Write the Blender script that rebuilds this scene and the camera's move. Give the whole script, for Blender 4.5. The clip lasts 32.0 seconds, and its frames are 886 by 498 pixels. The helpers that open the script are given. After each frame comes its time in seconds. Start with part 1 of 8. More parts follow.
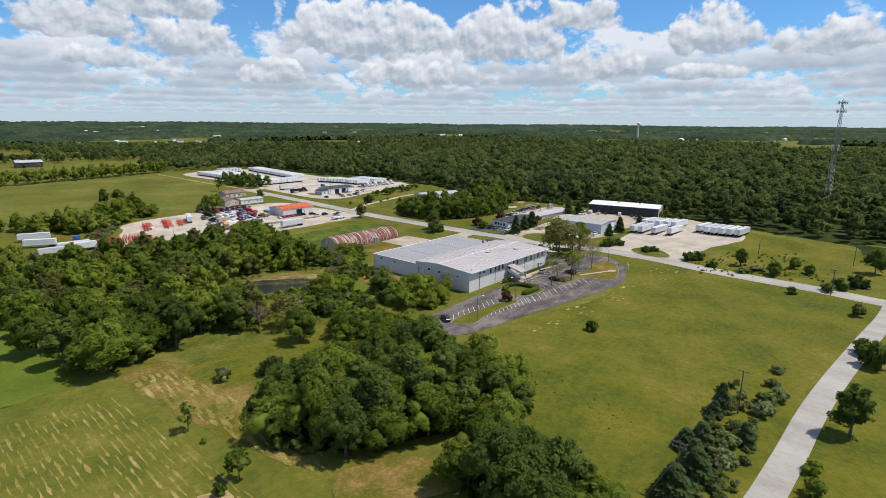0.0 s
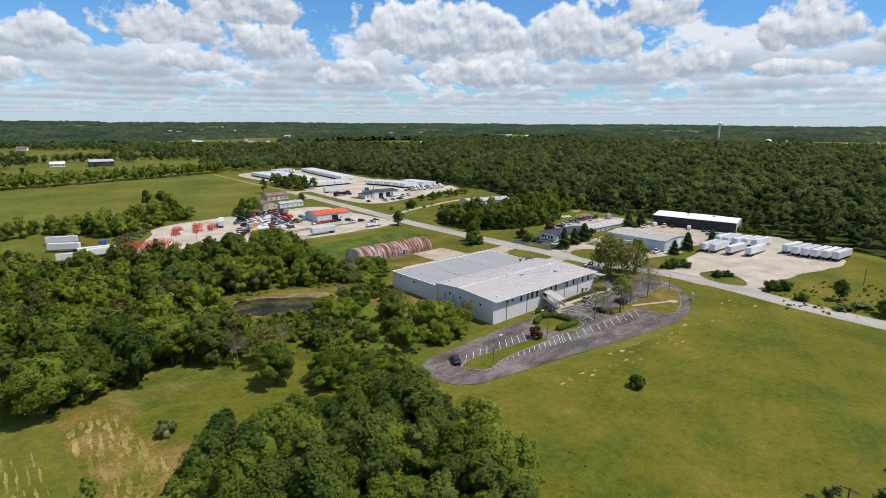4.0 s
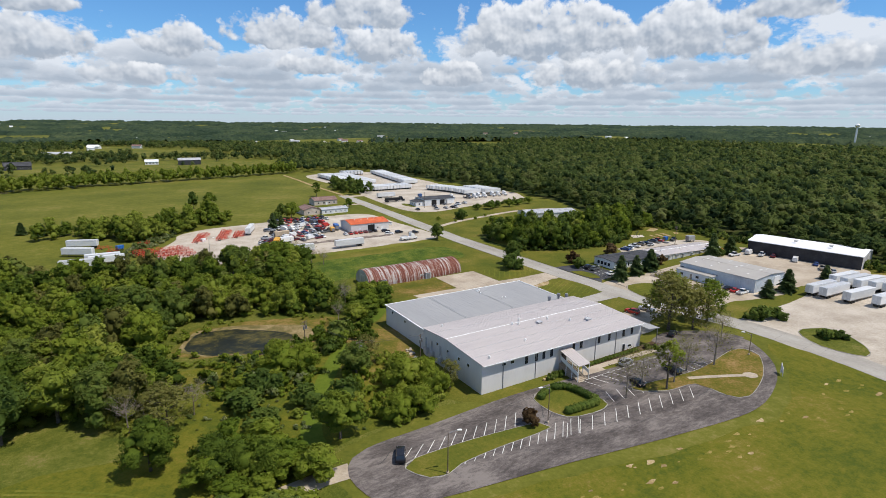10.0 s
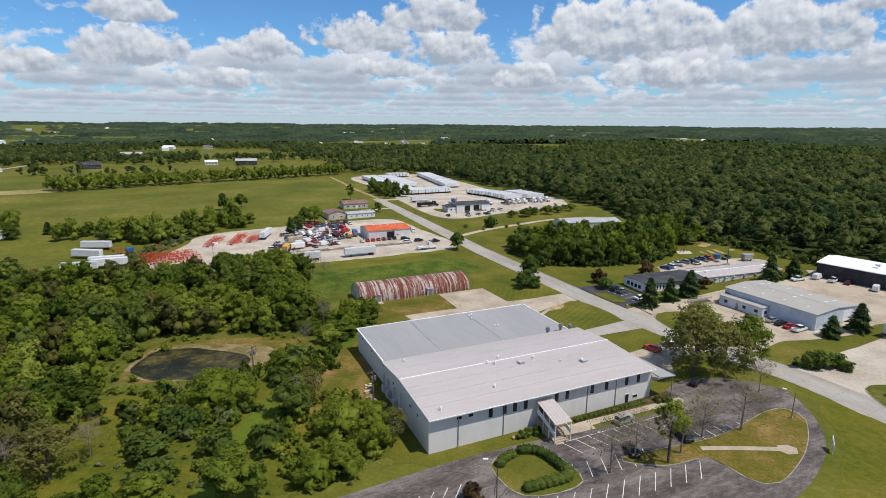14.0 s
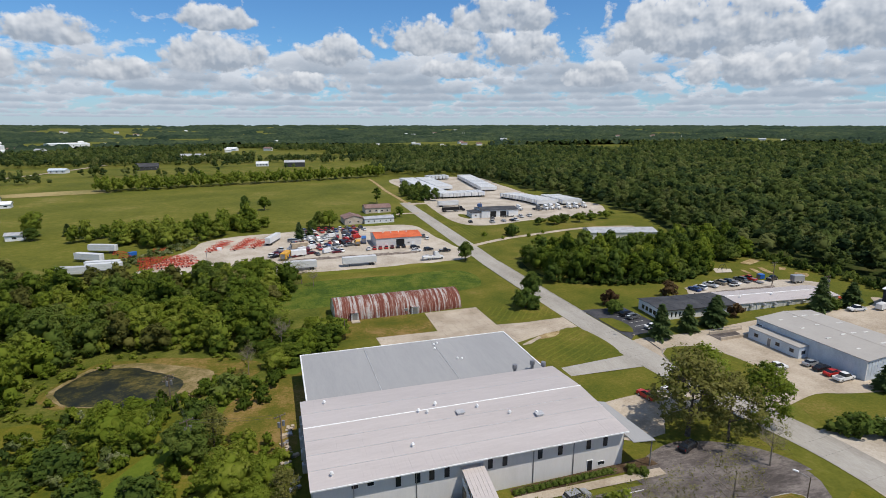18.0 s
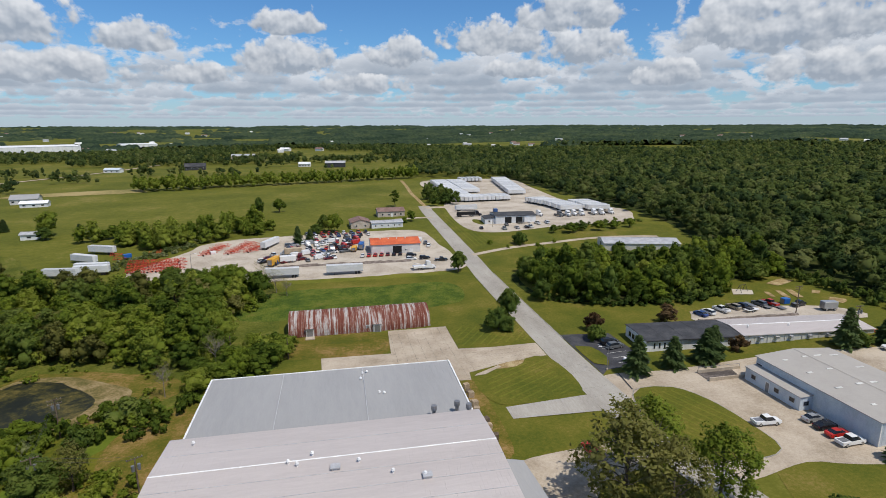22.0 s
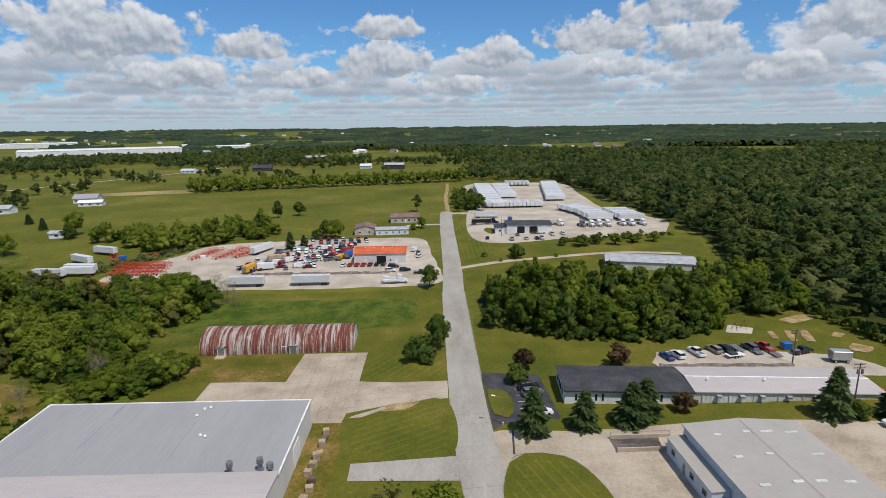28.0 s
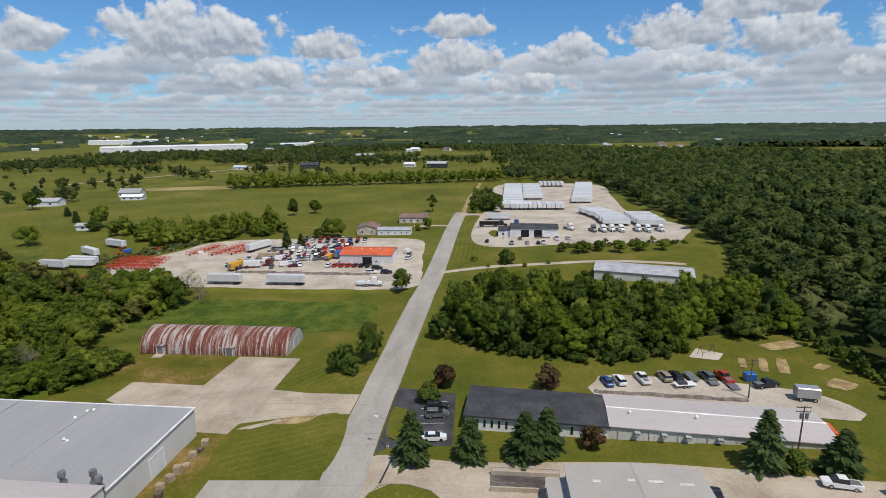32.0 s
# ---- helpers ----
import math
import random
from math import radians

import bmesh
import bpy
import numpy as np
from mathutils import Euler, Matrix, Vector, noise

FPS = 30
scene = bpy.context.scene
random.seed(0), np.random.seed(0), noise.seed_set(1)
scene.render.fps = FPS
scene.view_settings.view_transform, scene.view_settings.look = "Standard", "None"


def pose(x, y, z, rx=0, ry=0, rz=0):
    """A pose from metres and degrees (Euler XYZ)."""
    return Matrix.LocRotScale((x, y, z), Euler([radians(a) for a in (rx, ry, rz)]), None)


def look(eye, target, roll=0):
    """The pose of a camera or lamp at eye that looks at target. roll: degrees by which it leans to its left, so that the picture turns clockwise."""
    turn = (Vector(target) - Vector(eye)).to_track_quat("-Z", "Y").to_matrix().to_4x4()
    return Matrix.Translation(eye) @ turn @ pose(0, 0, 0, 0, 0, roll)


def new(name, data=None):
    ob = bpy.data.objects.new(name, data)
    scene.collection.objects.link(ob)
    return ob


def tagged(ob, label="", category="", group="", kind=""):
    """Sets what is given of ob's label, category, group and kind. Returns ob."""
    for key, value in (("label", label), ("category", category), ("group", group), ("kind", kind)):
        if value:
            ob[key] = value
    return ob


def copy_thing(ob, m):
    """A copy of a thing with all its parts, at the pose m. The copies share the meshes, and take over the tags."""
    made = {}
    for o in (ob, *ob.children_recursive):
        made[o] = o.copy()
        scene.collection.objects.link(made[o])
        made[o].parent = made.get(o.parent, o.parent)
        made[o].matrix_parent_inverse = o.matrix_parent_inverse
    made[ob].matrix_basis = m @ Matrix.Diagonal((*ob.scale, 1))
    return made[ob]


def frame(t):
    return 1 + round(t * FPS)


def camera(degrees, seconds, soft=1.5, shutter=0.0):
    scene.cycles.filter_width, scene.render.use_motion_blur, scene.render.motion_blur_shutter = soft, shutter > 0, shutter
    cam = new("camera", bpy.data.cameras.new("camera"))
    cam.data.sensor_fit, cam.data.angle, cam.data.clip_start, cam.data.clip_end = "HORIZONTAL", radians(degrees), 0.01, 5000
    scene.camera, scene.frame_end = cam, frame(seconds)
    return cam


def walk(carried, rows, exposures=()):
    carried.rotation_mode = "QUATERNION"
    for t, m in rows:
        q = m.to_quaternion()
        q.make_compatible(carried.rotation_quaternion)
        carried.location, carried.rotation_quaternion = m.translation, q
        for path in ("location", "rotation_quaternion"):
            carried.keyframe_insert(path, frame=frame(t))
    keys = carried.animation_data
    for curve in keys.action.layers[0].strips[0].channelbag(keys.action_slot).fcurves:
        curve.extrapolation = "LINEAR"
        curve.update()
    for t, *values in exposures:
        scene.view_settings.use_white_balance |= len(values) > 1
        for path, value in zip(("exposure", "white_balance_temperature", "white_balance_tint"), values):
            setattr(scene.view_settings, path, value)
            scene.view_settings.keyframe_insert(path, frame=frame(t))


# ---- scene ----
cam = camera(78.3, 32.0, soft=0.85)
PATH = [
    (0, (-226.841, -61.841, 58.788), (-225.349, -60.587, 58.337), 0.48),
    (6, (-178.366, -48.177, 59.320), (-177.132, -46.669, 58.867), 0.41),
    (9, (-153.742, -41.230, 59.529), (-152.647, -39.619, 59.076), 0.52),
    (13, (-121.420, -32.908, 59.007), (-120.538, -31.170, 58.557), 0.53),
    (17, (-89.383, -23.740, 58.783), (-88.718, -21.907, 58.337), 0.23),
    (19, (-73.156, -19.173, 58.742), (-72.603, -17.304, 58.295), -0.07),
    (23, (-41.090, -10.854, 59.064), (-40.742, -8.935, 58.619), -0.18),
    (28, (-0.158, 0.370, 59.275), (-0.089, 2.319, 58.834), -0.60),
    (30, (16.478, 4.966, 59.244), (16.427, 6.916, 58.802), -0.41),
    (32, (33.432, 9.896, 58.914), (33.263, 11.839, 58.470), -0.52),
]
walk(cam, [(t, look(eye, target, roll)) for t, eye, target, roll in PATH], [(0, -0.06), (7, -0.06), (13, -0.14), (19, -0.28), (25, -0.34), (32, -0.36)])

# ---- light: high sun from the south-east, fair-weather cumulus ----
SUN_EL = radians(62)
SUN_DIR = Vector((0.62 * math.cos(SUN_EL), -0.78 * math.cos(SUN_EL), math.sin(SUN_EL))).normalized()
sun = new("sun", bpy.data.lights.new("sun", "SUN"))
sun.data.energy, sun.data.angle, sun.data.color = 4.7, radians(0.5), (1.0, 0.935, 0.835)
sun.matrix_world = look(SUN_DIR * 100, (0, 0, 0))
scene.view_settings.exposure = 0.0

world = bpy.data.worlds.new("world")
scene.world = world
world.use_nodes = True
WN, WL = world.node_tree.nodes, world.node_tree.links
WN.clear()


def wmath(op, a, b=None, clamp=False):
    n = WN.new("ShaderNodeMath")
    n.operation, n.use_clamp = op, clamp
    for i, v in enumerate((a, b)):
        if v is None:
            continue
        if isinstance(v, (int, float)):
            n.inputs[i].default_value = v
        else:
            WL.new(v, n.inputs[i])
    return n.outputs[0]


def wmix(fac, a, b):
    n = WN.new("ShaderNodeMix")
    n.data_type = "RGBA"
    for sock, v in ((n.inputs[0], fac), (n.inputs[6], a), (n.inputs[7], b)):
        if isinstance(v, (int, float)):
            sock.default_value = v
        elif isinstance(v, tuple):
            sock.default_value = (*v, 1)
        else:
            WL.new(v, sock)
    return n.outputs[2]


def build_sky():
    tex = WN.new("ShaderNodeTexCoord")
    sep = WN.new("ShaderNodeSeparateXYZ")
    WL.new(tex.outputs["Generated"], sep.inputs[0])
    sky = WN.new("ShaderNodeTexSky")
    sky.sky_type, sky.sun_disc = "NISHITA", False
    sky.sun_elevation = SUN_EL
    sky.sun_rotation = math.atan2(SUN_DIR.x, SUN_DIR.y)
    sky.altitude, sky.air_density, sky.dust_density, sky.ozone_density = 200, 1.0, 0.15, 4.0
    deep = WN.new("ShaderNodeMix")
    deep.data_type, deep.blend_type = "RGBA", "MULTIPLY"
    deep.inputs[0].default_value = 1.0
    WL.new(sky.outputs[0], deep.inputs[6])
    deep.inputs[7].default_value = (0.67, 1.05, 1.38, 1)
    col = deep.outputs[2]
    az = wmath("ARCTAN2", sep.outputs[0], sep.outputs[1])
    flat = wmath("SQRT", wmath("SUBTRACT", 1.0, wmath("MULTIPLY", sep.outputs[2], sep.outputs[2])))
    tan = wmath("DIVIDE", sep.outputs[2], wmath("MAXIMUM", flat, 0.02))
    # rows of cumulus from far to near: flat grey bases, heaped white tops
    for k, d in enumerate((88.0, 60.0, 42.0, 30.0, 22.5, 17.5, 14.0, 11.3, 2.2, 1.2)):
        h = wmath("MULTIPLY", tan, d)
        comb = WN.new("ShaderNodeCombineXYZ")
        WL.new(wmath("MULTIPLY", az, d * (0.45 if d > 25 else 0.72)), comb.inputs[0])
        WL.new(wmath("MULTIPLY", h, 1.25), comb.inputs[1])
        comb.inputs[2].default_value = k * 3.1 + CLOUD_SEED
        big = WN.new("ShaderNodeTexNoise")
        big.inputs["Scale"].default_value, big.inputs["Detail"].default_value = 1.2, 9.0
        big.inputs["Roughness"].default_value = 0.58
        WL.new(comb.outputs[0], big.inputs["Vector"])
        rise = wmath("MAXIMUM", wmath("SUBTRACT", h, 1.02), 0.0)
        dens = wmath("SUBTRACT", wmath("SUBTRACT", big.outputs[0], CLOUD_LOW), wmath("MULTIPLY", rise, 0.24))
        body = wmath("DIVIDE", dens, 0.075, clamp=True)
        foot = wmath("DIVIDE", wmath("SUBTRACT", wmath("ADD", h, wmath("MULTIPLY", big.outputs[0], 0.35)), 1.06), 0.1, clamp=True)
        cover = wmath("MULTIPLY", body, foot)
        thick = wmath("MULTIPLY", dens, 2.2)
        lit = wmath("SUBTRACT", wmath("ADD", wmath("MULTIPLY", wmath("SUBTRACT", h, 0.9), 2.3), 0.2), thick, clamp=True)
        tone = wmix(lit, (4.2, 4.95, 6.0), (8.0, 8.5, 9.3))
        col = wmix(wmath("MULTIPLY", cover, 0.97), col, tone)
    # heaped clouds over the land in view, and chance ones behind it
    deg = WN.new("ShaderNodeCombineXYZ")
    WL.new(wmath("MULTIPLY", az, 57.2958), deg.inputs[0])
    WL.new(wmath("MULTIPLY", wmath("ARCTANGENT", tan), 57.2958), deg.inputs[1])
    place = deg.outputs[0]

    def vec(op, a, b):
        n = WN.new("ShaderNodeVectorMath")
        n.operation = op
        for i, v in enumerate((a, b)):
            if isinstance(v, tuple):
                n.inputs[i].default_value = v
            else:
                WL.new(v, n.inputs[i])
        return n.outputs[0]

    def billow(at, detail=7.0, fine=3.0):
        fb, vo = WN.new("ShaderNodeTexNoise"), WN.new("ShaderNodeTexVoronoi")
        fb.inputs["Scale"].default_value, fb.inputs["Detail"].default_value, fb.inputs["Roughness"].default_value = 0.42, detail, 0.56
        vo.inputs["Scale"].default_value, vo.inputs["Detail"].default_value, vo.inputs["Roughness"].default_value = 0.55, fine, 0.5
        vo.normalize = True
        WL.new(at, fb.inputs["Vector"])
        WL.new(at, vo.inputs["Vector"])
        return wmath("SUBTRACT", wmath("MULTIPLY", fb.outputs[0], 1.5), wmath("MULTIPLY", vo.outputs["Distance"], 0.62))

    lump = billow(place)
    relief = wmath("SUBTRACT", billow(place, 3.0, 1.5), billow(vec("ADD", place, (0.2, 0.5, 0.0)), 3.0, 1.5))
    chance = random.Random(12)
    heaps = [(41.7, 6.1, 11.2, 8.4), (25.5, 5.3, 9.0, 4.8), (55.2, 6.0, 11.1, 6.1), (63.3, 8.9, 11.4, 3.8), (75.1, 6.1, 10.0, 4.0),
             (83.4, 5.9, 8.6, 4.2), (64.6, 4.3, 7.1, 4.6), (33.5, 3.6, 5.8, 3.1), (74.2, 4.1, 5.6, 3.6), (7.3, 5.6, 8.5, 3.3),
             (16.4, 6.8, 10.0, 5.0), (24.2, 8.9, 12.2, 5.2), (-3.5, 4.8, 8.1, 4.8), (19.7, 4.5, 6.3, 3.6), (-11.3, 3.8, 5.8, 3.3),
             (-3.2, 8.4, 10.8, 3.4), (-16.2, 6.4, 9.0, 3.5), (-28.3, 6.0, 10.8, 7.6), (-42.0, 6.2, 9.0, 4.0), (47.0, 3.4, 6.2, 6.0), (-23.0, 3.6, 6.4, 5.5), (4.0, 3.2, 4.9, 4.5)]
    for k in range(9):
        low = chance.uniform(4.5, 8)
        heaps.append((110 + k * 21 - (360 if k > 3 else 0), low, low + chance.uniform(2, 5), chance.uniform(4, 8)))
    for a0, low, high, half in sorted(heaps, key=lambda c: c[1]):
        d = high - low
        q = WN.new("ShaderNodeSeparateXYZ")
        WL.new(vec("MULTIPLY", vec("SUBTRACT", place, (a0, low + 0.3 * d, 0.0)), (1 / half, 1 / (0.72 * d), 0.0)), q.inputs[0])
        v = q.outputs[1]
        tall = wmath("MAXIMUM", v, wmath("MULTIPLY", v, -2.3))
        body = wmath("SUBTRACT", 1.0, wmath("ADD", wmath("MULTIPLY", q.outputs[0], q.outputs[0]), wmath("MULTIPLY", tall, tall)))
        dens = wmath("ADD", body, wmath("MULTIPLY", wmath("SUBTRACT", lump, 0.5), 2.6))
        cover = wmath("DIVIDE", dens, 0.42, clamp=True)
        lit = wmath("ADD", wmath("ADD", wmath("MULTIPLY", v, 0.55), 0.36), wmath("MULTIPLY", relief, 1.7))
        lit = wmath("SUBTRACT", lit, wmath("MULTIPLY", dens, 0.12), clamp=True)
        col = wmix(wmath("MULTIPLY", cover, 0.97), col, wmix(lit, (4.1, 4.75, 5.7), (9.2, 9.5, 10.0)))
    haze = wmath("SUBTRACT", 1.0, wmath("DIVIDE", sep.outputs[2], 0.085), clamp=True)
    haze = wmath("MULTIPLY", wmath("POWER", haze, 1.6), 0.82)
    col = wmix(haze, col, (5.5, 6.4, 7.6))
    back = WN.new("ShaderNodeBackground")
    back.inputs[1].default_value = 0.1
    out = WN.new("ShaderNodeOutputWorld")
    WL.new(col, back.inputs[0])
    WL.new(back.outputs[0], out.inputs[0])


CLOUD_SEED, CLOUD_LOW = 3.7, 0.39
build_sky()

# ---- materials ----
MATS = {}


def mat(name, stops, scale=0.4, fine=6.0, rough=0.8, metal=0.0, bump=0.3, spec=0.3, obj=0.0, island=0.0, stretch=None, leaf=0.0, dist=0.05, gain=1.5, tint=0.0):
    """A procedural surface: colour stops over noise at two sizes, with grain, relief and optional variation by object or piece."""
    m = bpy.data.materials.new(name)
    m.use_nodes = True
    nt = m.node_tree
    n, l = nt.nodes, nt.links
    b = n["Principled BSDF"]
    geo = n.new("ShaderNodeNewGeometry")
    vec = geo.outputs["Position"]
    if stretch:
        mp = n.new("ShaderNodeMapping")
        mp.inputs["Scale"].default_value = stretch
        l.new(vec, mp.inputs[0])
        vec = mp.outputs[0]
    n1, n2 = n.new("ShaderNodeTexNoise"), n.new("ShaderNodeTexNoise")
    n1.inputs["Scale"].default_value, n1.inputs["Detail"].default_value = scale, 5
    n1.inputs["Roughness"].default_value = 0.6
    n2.inputs["Scale"].default_value, n2.inputs["Detail"].default_value = fine, 4
    n2.inputs["Roughness"].default_value = 0.7
    l.new(vec, n1.inputs["Vector"])
    l.new(vec, n2.inputs["Vector"])
    n3 = n.new("ShaderNodeTexNoise")
    n3.inputs["Scale"].default_value, n3.inputs["Detail"].default_value = fine * 4.5, 3
    n3.inputs["Roughness"].default_value = 0.75
    l.new(vec, n3.inputs["Vector"])

    def mth(op, a, c):
        q = n.new("ShaderNodeMath")
        q.operation = op
        for i, v in enumerate((a, c)):
            if isinstance(v, (int, float)):
                q.inputs[i].default_value = v
            else:
                l.new(v, q.inputs[i])
        return q.outputs[0]

    f = mth("ADD", mth("ADD", mth("MULTIPLY", n1.outputs[0], 0.48), mth("MULTIPLY", n2.outputs[0], 0.3)), mth("MULTIPLY", n3.outputs[0], 0.22))
    f = mth("ADD", mth("MULTIPLY", mth("SUBTRACT", f, 0.5), gain), 0.5)
    if obj:
        oi = n.new("ShaderNodeObjectInfo")
        f = mth("ADD", f, mth("MULTIPLY", mth("SUBTRACT", oi.outputs["Random"], 0.5), obj))
    if island:
        f = mth("ADD", f, mth("MULTIPLY", mth("SUBTRACT", geo.outputs["Random Per Island"], 0.5), island))
    if tint:
        own = n.new("ShaderNodeAttribute")
        own.attribute_name = "tint"
        f = mth("ADD", f, mth("MULTIPLY", own.outputs["Fac"], tint))
    ramp = n.new("ShaderNodeValToRGB")
    el = ramp.color_ramp.elements
    while len(el) < len(stops):
        el.new(0.5)
    for e, (p, c) in zip(el, stops):
        e.position, e.color = p, (*c, 1)
    l.new(f, ramp.inputs[0])
    l.new(ramp.outputs[0], b.inputs["Base Color"])
    b.inputs["Roughness"].default_value, b.inputs["Metallic"].default_value = rough, metal
    b.inputs["Specular IOR Level"].default_value = spec
    if bump:
        bp = n.new("ShaderNodeBump")
        bp.inputs["Strength"].default_value, bp.inputs["Distance"].default_value = bump, dist
        l.new(n2.outputs[0], bp.inputs["Height"])
        l.new(bp.outputs[0], b.inputs["Normal"])
    if leaf:
        tr, mx = n.new("ShaderNodeBsdfTranslucent"), n.new("ShaderNodeMixShader")
        l.new(ramp.outputs[0], tr.inputs[0])
        mx.inputs[0].default_value = leaf
        l.new(b.outputs[0], mx.inputs[1])
        l.new(tr.outputs[0], mx.inputs[2])
        l.new(mx.outputs[0], n["Material Output"].inputs[0])
    MATS[name] = m
    return m


def three(a, b, c, lo=0.38, hi=0.62):
    return ((lo, a), (0.5, b), (hi, c))


def shade(c, k):
    return tuple(v * k for v in c)


def plain(name, c, rough=0.5, metal=0.0, var=0.18, spec=0.4, obj=0.0, bump=0.0, scale=0.5):
    return mat(name, three(shade(c, 1 - var), c, shade(c, 1 + var)), scale=scale, fine=5, rough=rough, metal=metal, bump=bump, spec=spec, obj=obj)


G_MEADOW = mat("meadow_grass", ((0.2, (0.0405, 0.0655, 0.0085)), (0.38, (0.0765, 0.0910, 0.0104)), (0.52, (0.1152, 0.1165, 0.0123)), (0.64, (0.1485, 0.1292, 0.0190)), (0.8, (0.2250, 0.1683, 0.0570))), scale=0.045, fine=0.7, rough=0.95, bump=0.9, spec=0.1, dist=0.3, gain=2.0)
G_LAWN = mat("mown_lawn", ((0.28, (0.0552, 0.0747, 0.0104)), (0.44, (0.0902, 0.1008, 0.0133)), (0.56, (0.1288, 0.1215, 0.0181)), (0.72, (0.2116, 0.1575, 0.0475))), scale=0.06, fine=1.4, rough=0.95, bump=0.5, spec=0.1, dist=0.12)
G_FIELD = mat("pasture", ((0.28, (0.062, 0.08, 0.011)), (0.44, (0.098, 0.106, 0.015)), (0.56, (0.13, 0.13, 0.02)), (0.7, (0.2, 0.17, 0.05))), scale=0.018, fine=0.3, rough=0.95, bump=0.5, spec=0.1, dist=0.3)
G_BRIGHT = mat("bright_pasture", three((0.075, 0.11, 0.012), (0.1, 0.135, 0.014), (0.12, 0.15, 0.02)), scale=0.05, fine=1.0, rough=0.95, bump=0.3, spec=0.1, dist=0.1)
G_ROUGH = mat("rough_undergrowth", ((0.3, (0.05, 0.068, 0.01)), (0.45, (0.085, 0.1, 0.014)), (0.55, (0.125, 0.13, 0.022)), (0.7, (0.21, 0.17, 0.06))), scale=0.1, fine=1.2, rough=0.95, bump=0.9, spec=0.1, dist=0.4)
G_HAY = mat("mown_hay", ((0.34, (0.073, 0.092, 0.012)), (0.46, (0.103, 0.112, 0.015)), (0.56, (0.140, 0.134, 0.022)), (0.72, (0.224, 0.174, 0.056))), scale=0.09, fine=1.1, rough=0.95, bump=0.5, spec=0.1, dist=0.15)
G_STRAW = mat("straw_windrow", ((0.28, (0.115, 0.12, 0.016)), (0.43, (0.17, 0.15, 0.028)), (0.55, (0.26, 0.2, 0.06)), (0.7, (0.37, 0.28, 0.12))), scale=0.16, fine=2.2, rough=0.95, bump=0.5, spec=0.1, gain=2.0)
G_DRY = mat("dry_orange_grass", ((0.34, (0.072, 0.084, 0.011)), (0.46, (0.115, 0.105, 0.015)), (0.55, (0.175, 0.125, 0.032)), (0.68, (0.28, 0.18, 0.075))), scale=0.12, fine=1.4, rough=0.95, bump=0.6, spec=0.1, dist=0.2, gain=1.7)
G_LUSH = mat("lush_weeds", ((0.3, (0.035, 0.065, 0.01)), (0.45, (0.065, 0.1, 0.013)), (0.56, (0.1, 0.13, 0.017)), (0.72, (0.15, 0.14, 0.03))), scale=0.2, fine=1.6, rough=0.95, bump=1.0, spec=0.1, dist=0.4, gain=1.8)
G_TAN = mat("dry_tan_field", three((0.19, 0.17, 0.06), (0.3, 0.24, 0.1), (0.36, 0.28, 0.13)), scale=0.02, fine=0.4, rough=0.95, bump=0.2, spec=0.1)
# The dark below the crowns is put into this floor colour.
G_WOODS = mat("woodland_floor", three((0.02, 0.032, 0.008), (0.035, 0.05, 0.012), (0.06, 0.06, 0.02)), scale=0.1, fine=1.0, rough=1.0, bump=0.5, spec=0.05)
G_STRIPE = mat("mower_stripe", ((0.28, (0.075, 0.094, 0.013)), (0.44, (0.112, 0.122, 0.016)), (0.56, (0.152, 0.146, 0.021)), (0.72, (0.235, 0.185, 0.053))), scale=0.06, fine=1.4, rough=0.95, bump=0.4, spec=0.1, dist=0.1)
DIRT = mat("bare_dirt", three((0.2, 0.14, 0.065), (0.32, 0.23, 0.11), (0.45, 0.36, 0.2)), scale=0.3, fine=3, rough=0.95, bump=0.4, spec=0.1)
CONCRETE = mat("weathered_concrete", three((0.29, 0.235, 0.17), (0.41, 0.342, 0.262), (0.5, 0.428, 0.338), 0.3, 0.7), scale=0.12, fine=1.8, rough=0.9, bump=0.15, spec=0.2, gain=1.8)
ROADM = mat("pale_road_surface", three((0.27, 0.245, 0.21), (0.35, 0.325, 0.285), (0.42, 0.395, 0.35), 0.32, 0.68), scale=0.15, fine=2.5, rough=0.9, bump=0.15, spec=0.2, stretch=(1, 0.3, 1))
GRAVEL = mat("limestone_gravel", three((0.33, 0.28, 0.22), (0.44, 0.383, 0.312), (0.53, 0.472, 0.395), 0.32, 0.68), scale=0.09, fine=1.6, rough=0.95, bump=0.35, spec=0.15, gain=1.8)
ASPHALT = mat("worn_asphalt", three((0.066, 0.056, 0.051), (0.122, 0.104, 0.095), (0.205, 0.178, 0.16), 0.36, 0.64), scale=0.22, fine=2.0, rough=0.9, bump=0.2, spec=0.2, stretch=(0.4, 1, 1), gain=1.8)
ASPHALT_NEW = mat("fresh_asphalt", three((0.035, 0.036, 0.042), (0.05, 0.05, 0.056), (0.075, 0.075, 0.08)), scale=0.3, fine=4, rough=0.85, bump=0.15)
PAINT_LINE = mat("worn_white_line", three((0.4, 0.39, 0.36), (0.62, 0.61, 0.58), (0.75, 0.74, 0.7)), scale=0.8, fine=5, rough=0.7, bump=0)
CRACKS = mat("dark_crack_filler", three((0.03, 0.03, 0.03), (0.045, 0.043, 0.042), (0.07, 0.068, 0.065)), scale=1, fine=5, rough=0.7, bump=0)
KERB = mat("kerb_concrete", three((0.2, 0.185, 0.16), (0.29, 0.27, 0.235), (0.38, 0.355, 0.31)), scale=0.5, fine=4, rough=0.9, bump=0.2)
SCRAP = mat("scrap_and_earth", three((0.1, 0.08, 0.07), (0.17, 0.14, 0.12), (0.27, 0.23, 0.2)), scale=0.6, fine=3, rough=0.95, bump=0.6, spec=0.15)
